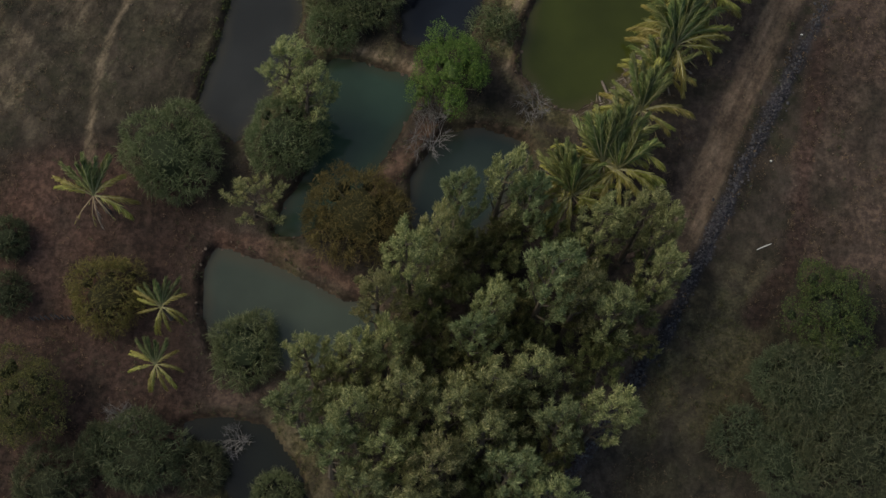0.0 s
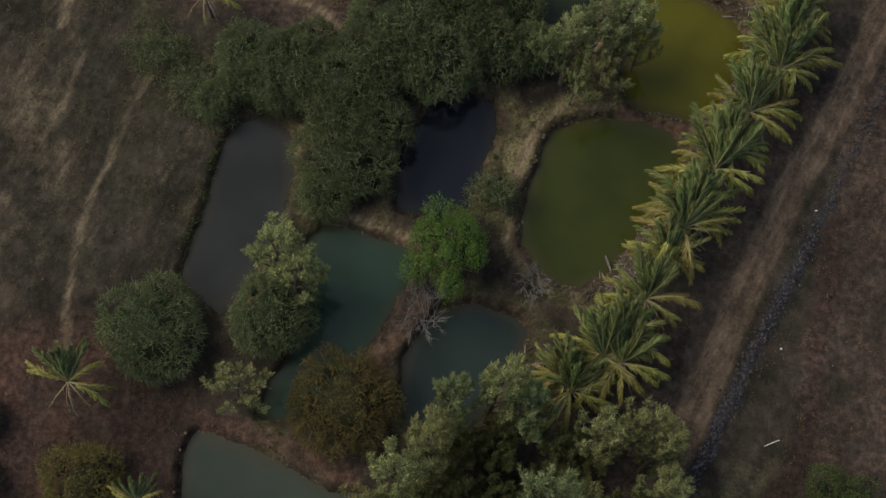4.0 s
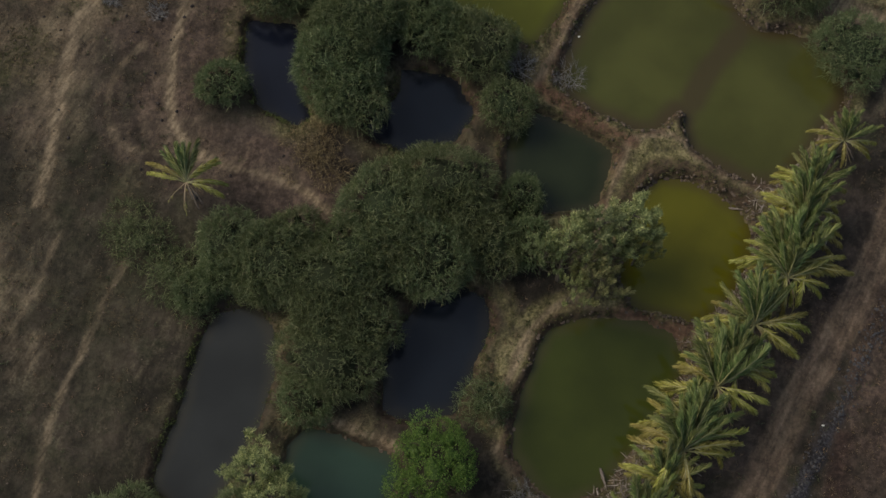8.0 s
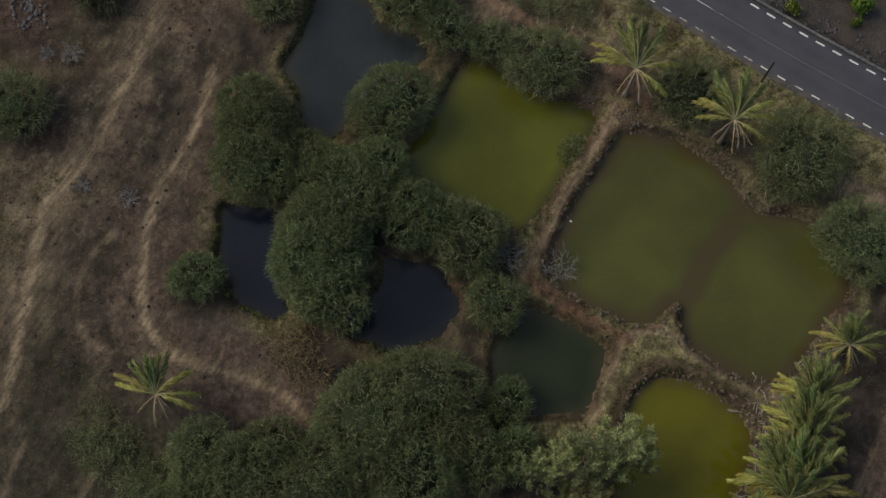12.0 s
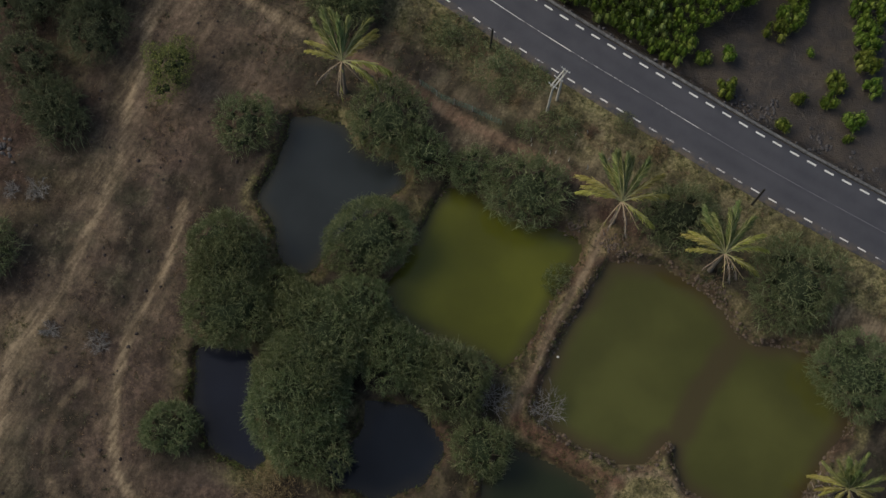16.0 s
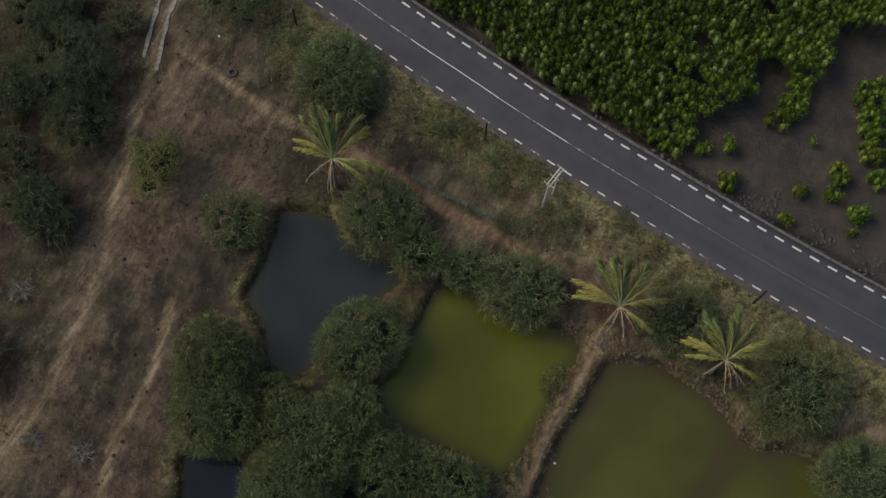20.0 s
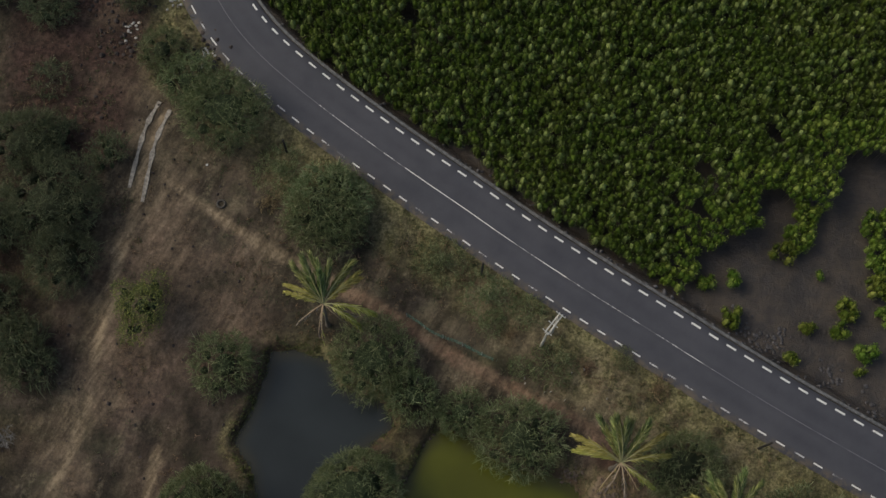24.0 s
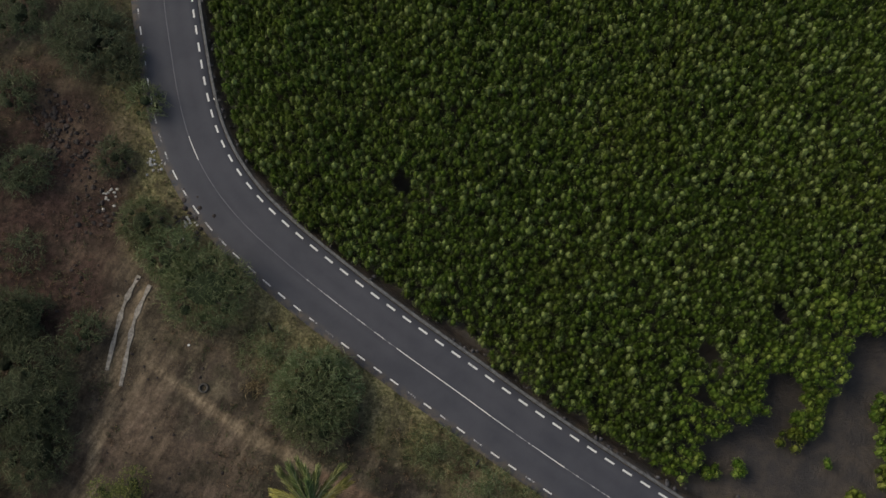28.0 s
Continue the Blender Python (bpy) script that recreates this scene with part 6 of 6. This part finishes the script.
def h_pole():
    """Two concrete poles that carry paired crossarms."""
    (ax, ay), (bx, by) = H_POLE
    root = new("utility_pole")
    root.location = (ax, ay, level(ax, ay))
    d = Vector((bx - ax, by - ay, 0))
    way, across = d.normalized(), Vector((-d.y, d.x, 0)).normalized()
    top = 7.0
    for base in (Vector((0, 0, 0)), d):
        part("pole", mesh_np("pole", *tube([base + Vector((0, 0, -0.5)), base + Vector((0, 0, 3)), base + Vector((0, 0, top + 0.25))], [0.17, 0.14, 0.1], 8), POLE_CONCRETE, True), root)
    for s in (-0.17, 0.17):
        a = -way * 0.25 + across * s + Vector((0, 0, top))
        part("crossarm", from_bm("crossarm", beam(a, a + way * (d.length + 0.75), 0.14, 0.16), POLE_CONCRETE), root)
    for t in (-0.1, 0.5 * d.length, d.length + 0.35):
        a = way * t + Vector((0, 0, top + 0.12))
        arm = part("insulator_arm", from_bm("insulator_arm", beam(a - across * 0.55, a + across * 0.55, 0.06, 0.06), STEEL), root)
        for s in (-0.5, 0.5):
            v, f = lump((0, 0, 0), (0.06, 0.06, 0.11), 0.0, 5, 7)
            part("insulator", mesh_np("insulator", v, f, LITTER, True), arm, m=Matrix.Translation(a + across * s + Vector((0, 0, 0.12))))
    return tagged(root, "pale concrete twin utility pole with crossarms beside the road", "utility pole")


h_pole()
for (x, y), tall in zip(DARK_POLES, (4.6, 4.9, 3.5)):
    root = new("wooden_pole")
    root.location = (x, y, level(x, y))
    part("pole", mesh_np("pole", *tube([(0, 0, -0.4), (0.02, 0, tall * 0.5), (0.03, 0.02, tall)], [0.14, 0.125, 0.11], 8), DARK_WOOD, True), root)
    part("cap", mesh_np("cap", *lump((0.03, 0.02, tall), (0.125, 0.125, 0.05), 0.0, 4, 8), DARK_WOOD, True), root)
    tagged(root, "dark tarred wooden pole at the road verge", "pole", "dark poles along the road")


def net_fence(name, line, tall, label, net, step=2.2, wide=0.055, wood=None):
    root = new(name)
    p = rounded(line, False, 1)
    run = np.r_[0, np.cumsum(np.hypot(*np.diff(p, axis=0).T))]
    z0 = level(*p[0])
    root.location = (p[0][0], p[0][1], z0)
    at = np.arange(0, run[-1] + 0.01, step)
    posts = np.stack([np.interp(at, run, p[:, k]) for k in (0, 1)], 1) - p[0]
    for x, y in posts:
        z = level(x + p[0][0], y + p[0][1]) - z0
        part("post", mesh_np("post", *tube([(x, y, z - 0.3), (x + 0.03, y, z + tall * 0.6), (x + rng.normal() * 0.06, y + rng.normal() * 0.06, z + tall + 0.1)], [1.1 * wide, wide, 0.9 * wide], 6), wood or POLE_CONCRETE), root)
    if net:
        fine = np.arange(0, run[-1], 0.36)
        q = np.stack([np.interp(fine, run, p[:, k]) for k in (0, 1)], 1)
        z = levels(q) - z0
        q = q - p[0] + 0.08 * np.stack([np.sin(fine * 1.3), np.cos(fine)], 1)
        rows = [(np.c_[q, z + tall * k / 6 + 0.02]) for k in range(7)]
        pieces = [tri_tube(r[::4], np.full(len(r[::4]), 0.012), 3) for r in rows]
        pieces += [tri_tube([(x, y, h), (x, y, h + tall)], [0.012, 0.012], 3) for (x, y), h in zip(q, z)]
        part("net", mesh_np("net", *joined(pieces), NET), root)
    return tagged(root, label, "fence")


net_fence("net_fence", GREEN_FENCE, 1.3, "green net fence on short pale posts by the footpath", True)
net_fence("post_fence", GREY_FENCE, 1.1, "row of short pale fence posts in dry grass", False)
net_fence("picket_fence", [PICKETS[0], ((PICKETS[0][0] + PICKETS[1][0]) / 2, PICKETS[0][1]), PICKETS[1], PICKETS[2]], 1.4, "close row of short grey wooden posts on red earth", False, 0.55, 0.09, GREY_WOOD)

for x, y in TYRE:
    bm = bmesh.new()
    n, k = 24, 8
    ring = [[bm.verts.new(((0.42 + 0.13 * math.cos(2 * math.pi * j / k)) * math.cos(2 * math.pi * i / n), (0.42 + 0.13 * math.cos(2 * math.pi * j / k)) * math.sin(2 * math.pi * i / n), 0.12 + 0.11 * math.sin(2 * math.pi * j / k))) for j in range(k)] for i in range(n)]
    for i in range(n):
        for j in range(k):
            bm.faces.new((ring[i][j], ring[(i + 1) % n][j], ring[(i + 1) % n][(j + 1) % k], ring[i][(j + 1) % k]))
    ob = new("car_tyre", from_bm("car_tyre", bm, RUBBER, True))
    ob.location = (x, y, level(x, y))
    tagged(ob, "old black car tyre lying in dry grass", "tyre")


# ---- stones, litter, grass ----
def boulder():
    bm = bmesh.new()
    bmesh.ops.create_icosphere(bm, subdivisions=1, radius=1.0)
    for vert in bm.verts:
        vert.co = vert.co * rng.uniform(0.7, 1.15)
        vert.co.z *= 0.7
    out = np.array([v.co[:] for v in bm.verts]), np.array([[v.index for v in f.verts] for f in bm.faces])
    bm.free()
    return out


BOULDERS = [boulder() for _ in range(8)]


def stones(xy, sizes, lift=0.25, z=None):
    z = levels(xy) if z is None else z
    pieces = []
    for (x, y), h, s in zip(xy, z, sizes):
        v, f = BOULDERS[int(rng.integers(8))]
        a = rng.uniform(0, 6.28)
        c, k = math.cos(a), math.sin(a)
        pieces.append((v @ np.array([[c, k, 0], [-k, c, 0], [0, 0, 1]]) * s * rng.uniform(0.8, 1.25, 3) + (x, y, h + lift * s), f))
    return joined(pieces)


def strewn(line, per_metre, spread, closed=False):
    p = rounded(line, closed, 2)
    if closed:
        p = np.concatenate([p, p[:1]])
    run = np.r_[0, np.cumsum(np.hypot(*np.diff(p, axis=0).T))]
    at = rng.uniform(0, run[-1], int(per_metre * run[-1]))
    return np.stack([np.interp(at, run, p[:, k]) for k in (0, 1)], 1) + rng.normal(size=(len(at), 2)) * spread


q = strewn(STONE_LINE, 22, 0.5)
q = q[(rough(q, 4.0, 2) > -0.3) | (rng.random(len(q)) < 0.3)]
tagged(new("stone_row", mesh_np("stone_row", *stones(q, 0.05 + 0.16 * rng.random(len(q)) ** 2, 0.3), STONE)), "tumbled row of dark basalt stones along the track", "stone wall", kind="stuff")
for points, n in ((POND_9, 7), (POND_7, 11), (POND_6, 2.6), (POND_10, 1.4), (POND_3, 1.2), (POND_2, 1.0), (POND_0, 1.2), (POND_8, 1.0)):
    q = strewn(points, n, 0.45, True)
    d = np.minimum.reduce([signed(q, p) for p in PONDS])
    q = q[(d > -0.15) & (d < 0.9)]
    tagged(new("bank_stones", mesh_np("bank_stones", *stones(q, rng.uniform(0.07, 0.24, len(q))), RED_STONE)), "earthy stones and clods along a pond bank", "stones", kind="stuff")
p, s, _ = along_road(0.45, ROAD_FROM, ROAD_TO)
q = p + s * SIDE * (4.2 + 3.2 * rng.random((len(p), 1)) ** 2.2) + rng.normal(size=p.shape) * 0.2
tagged(new("shore_rubble", mesh_np("shore_rubble", *stones(q, rng.uniform(0.06, 0.32, len(q)) ** 1.1), STONE)), "grey rubble at the foot of the road bank", "stones", kind="stuff")
q = np.concatenate([np.array(c) + rng.normal(size=(40, 2)) * 1.3 for c in RUBBLE])
tagged(new("rubble", mesh_np("rubble", *stones(q, rng.uniform(0.08, 0.42, len(q)) ** 1.2), DARK_STONE)), "scattered dark rocks on red earth", "stones", kind="stuff")
q = np.stack([rng.uniform(-48, -18, 380), rng.uniform(50, 190, 380)], 1)
q = np.concatenate([q, np.stack([rng.uniform(36, 62, 120), rng.uniform(8, 70, 120)], 1)])
q = q[(road_side(q)[0] < -5) & (np.minimum.reduce([signed(q, p) for p in PONDS]) > 1)]
tagged(new("scattered_stones", mesh_np("scattered_stones", *stones(q, rng.uniform(0.04, 0.14, len(q))), RED_STONE)), "small stones scattered over dry earth", "stones", kind="stuff")
q = np.stack([rng.uniform(-46, -12, 420), rng.uniform(84, 186, 420)], 1)
q = q[(road_side(q)[0] < -5) & (np.minimum.reduce([signed(q, p) for p in PONDS]) > 1)]
tagged(new("dark_stones", mesh_np("dark_stones", *stones(q, rng.uniform(0.22, 0.48, len(q)) ** 2), DARK_STONE)), "dark stones dotted over pinkish dry earth", "stones", kind="stuff")
q = np.concatenate([np.array(c) + rng.normal(size=(24, 2)) * 0.75 for c in GREY_HEAP])
tagged(new("grey_stones", mesh_np("grey_stones", *stones(q, rng.uniform(0.06, 0.3, len(q))), GREY_STONE)), "loose heap of grey stones on mauve earth", "stones", kind="stuff")
q = np.concatenate([np.array(c) + rng.normal(size=(16, 2)) * 0.6 for c in MUD_ROCKS])
q = q[road_side(q)[0] > 4.4]
tagged(new("mud_rocks", mesh_np("mud_rocks", *stones(q, rng.uniform(0.06, 0.26, len(q))), STONE)), "brown rocks lying on the wet mudflat", "stones", kind="stuff")
q = np.concatenate([np.array(c) + rng.normal(size=(44, 2)) * 0.6 for c in CLODS])
q = q[np.minimum.reduce([signed(q, p) for p in PONDS]) > -0.1]
tagged(new("bank_clods", mesh_np("bank_clods", *stones(q, rng.uniform(0.06, 0.2, len(q))), RED_STONE)), "broken red-brown clods on the pond bank under palms", "stones", kind="stuff")
for x, y in LONE_POSTS:
    root = new("fence_post")
    root.location = (x, y, level(x, y))
    part("post", mesh_np("post", *tube([(0, 0, -0.3), (0.02, 0.01, 0.6), (rng.normal() * 0.06, rng.normal() * 0.06, 1.1)], [0.06, 0.055, 0.05], 6), POLE_CONCRETE), root)
    tagged(root, "short pale fence post standing in dry grass", "post", "loose fence posts")
for x, y in WHITE_BITS:
    v, f = BOULDERS[int(rng.integers(8))]
    ob = new("white_bag", mesh_np("white_bag", v * (0.18, 0.14, 0.14), f, LITTER))
    ob.location = (x, y, max(level(x, y), WATER_Z) + 0.1)
    tagged(ob, "small white litter lying on the ground", "litter", "white litter")


for c, n in (((-21.0, 170.3), 30), ((-16.9, 163.2), 26), ((-25.4, 166.3), 14)):
    q = np.array(c) + rng.normal(size=(n, 2)) * (0.45, 0.7)
    tagged(new("pale_rubble", mesh_np("pale_rubble", *stones(q, rng.uniform(0.06, 0.2, len(q))), PALE_STONE)), "small heap of pale broken stones by the road", "stones", kind="stuff")
rod = [(x, y, level(x, y) + 0.06) for x, y in ((35.3, 33.3), (36.1, 33.62), (36.9, 33.9))]
tagged(new("white_stick", mesh_np("white_stick", *tube(rod, [0.05, 0.055, 0.045], 6), LITTER, True)), "bleached white stick lying on the field", "stick")


def dead_fronds():
    """Fallen, bleached fronds at the feet of the palms."""
    for x, y, r, h in PALM_ROW:
        for _ in range(4):
            px, py = x + rng.normal() * 2.0 - 1.0, y + rng.normal() * 2.0
            ob = new("fallen_frond", FRONDS["dead"][0][0])
            part("rib", FRONDS["dead"][0][1], ob)
            ob.matrix_basis = pose(px, py, max(level(px, py), WATER_Z) + 0.12, rng.uniform(-10, 10), 6, rng.uniform(0, 360))
            s = rng.uniform(0.4, 0.7)
            ob.scale = (s, s, s * 0.4)
            tagged(ob, "fallen bleached palm frond on the bank", "palm frond", "fallen palm fronds")


dead_fronds()


def tufts(xy, blades, low, high, mat, name, label):
    z = levels(xy)
    P = np.repeat(np.c_[xy, z - 0.03], blades, 0) + rng.normal(size=(len(xy) * blades, 3)) * (0.12, 0.12, 0)
    D = unit(rng.normal(size=P.shape) * (0.8, 0.8, 0.2) + (0, 0, 0.7))
    n = len(P)
    v, f = spikes(P, D, rng.uniform(low, high, n), rng.uniform(0.06, 0.12, n), rng.uniform(0, 0.5, n))
    tagged(new(name, mesh_np(name, v, f, mat)), label, "grass", kind="stuff")


q = np.stack([rng.uniform(-50, 64, 110000), rng.uniform(0, 200, 110000)], 1)
side, _ = road_side(q)
dist = np.minimum.reduce([signed(q, p) for p in PONDS])
_, zq, _, _, _ = land(q)
open_land = (side < -4) & (dist > 0.7) & (zq[:, 0] < 0.35)
dry = q[open_land & (rough(q, 5.0, 3) > -0.05) & (zq[:, 1] < 0.4) & (zq[:, 2] < 0.5)]
tufts(dry[:14000], 6, 0.2, 0.5, DRY_GRASS, "dry_grass", "straw-coloured dry grass tufts")
lush = q[(side < -3.6) & (dist > 0.2) & (zq[:, 1] > 0.35) & (zq[:, 0] < 0.4)]
tufts(lush[:15000], 8, 0.2, 0.45, GREEN_GRASS, "green_grass", "short green grass on verges and banks")


rim = np.concatenate([strewn(p, n, 0.35, True) for p, n in ((POND_11, 16), (POND_12, 20), (POND_4, 9), (POND_13, 8), (POND_5, 8), (POND_10, 5))])
rim = rim[np.minimum.reduce([signed(rim, p) for p in PONDS]) > -0.25]
tufts(rim, 9, 0.2, 0.5, BANK_GRASS, "bank_grass", "lush green weeds along the rims of dark ponds")


def weeds(xy, sizes, mat, name, label):
    """Many small bushy weeds in one mesh."""
    k = 13
    z = levels(xy)
    d = unit(rng.normal(size=(len(xy), k, 3)) * (1, 1, 0.6) + (0, 0, 0.45))
    s = sizes[:, None]
    P = np.c_[xy, z][:, None] + d * (rng.uniform(0.1, 0.8, (len(xy), k)) * s)[..., None]
    D = unit(d + 0.5 * rng.normal(size=d.shape)).reshape(-1, 3)
    n = len(D)
    v, f = strips(P.reshape(-1, 3), D, (rng.uniform(0.4, 0.9, (len(xy), k)) * s).ravel(), rng.uniform(0.05, 0.1, n), rng.uniform(0, 0.4, n), 1)
    tagged(new(name, mesh_np(name, v, f, mat)), label, "weeds", kind="stuff")


clump = open_land & (rough(q + 31, 7.0, 3) > 0.05)
roadside = clump & (side > -26) & (q[:, 1] > 105)
field = clump & ~roadside
green_weeds = np.concatenate([q[roadside][:900], q[field][:900], q[(side < -4) & (dist > 0.1) & (dist < 1.6)][:700]])
weeds(green_weeds, rng.uniform(0.18, 0.6, len(green_weeds)), THORN_DUSKY, "green_weeds", "small grey-green weeds dotted over dry ground")
south_west = np.stack([rng.uniform(-46, -22, 420), rng.uniform(6, 46, 420)], 1)
south_west = south_west[np.minimum.reduce([signed(south_west, p) for p in PONDS]) > 0.8]
brown_weeds = np.concatenate([south_west[:220], q[roadside][900:1600], q[field][900:1400]])
weeds(brown_weeds, rng.uniform(0.15, 0.5, len(brown_weeds)), RUSSET, "brown_weeds", "small withered brown weeds on dry ground")


# ---- palm litter along the banks under the row of palms ----
row = np.array(sorted((x, y) for x, y, _, _ in PALM_ROW + PALM_FILL))
litter = strewn([tuple(p) for p in row[::2]], 95, 1.7) - (1.6, -0.6)
away = np.minimum.reduce([signed(litter, p) for p in PONDS])
litter = litter[(away > 0.0) & (away < 3.0)]
n = len(litter)
D = unit(rng.normal(size=(n, 3)) * (1, 1, 0.15) + (0, 0, 0.1))
v, f = strips(np.c_[litter, levels(litter) + 0.06], D, rng.uniform(0.3, 1.1, n), rng.uniform(0.05, 0.13, n), rng.uniform(0, 0.1, n))
tagged(new("palm_litter", mesh_np("palm_litter", v, f, FROND_DEAD)), "bleached palm leaf litter along the pond bank", "leaf litter", kind="stuff")
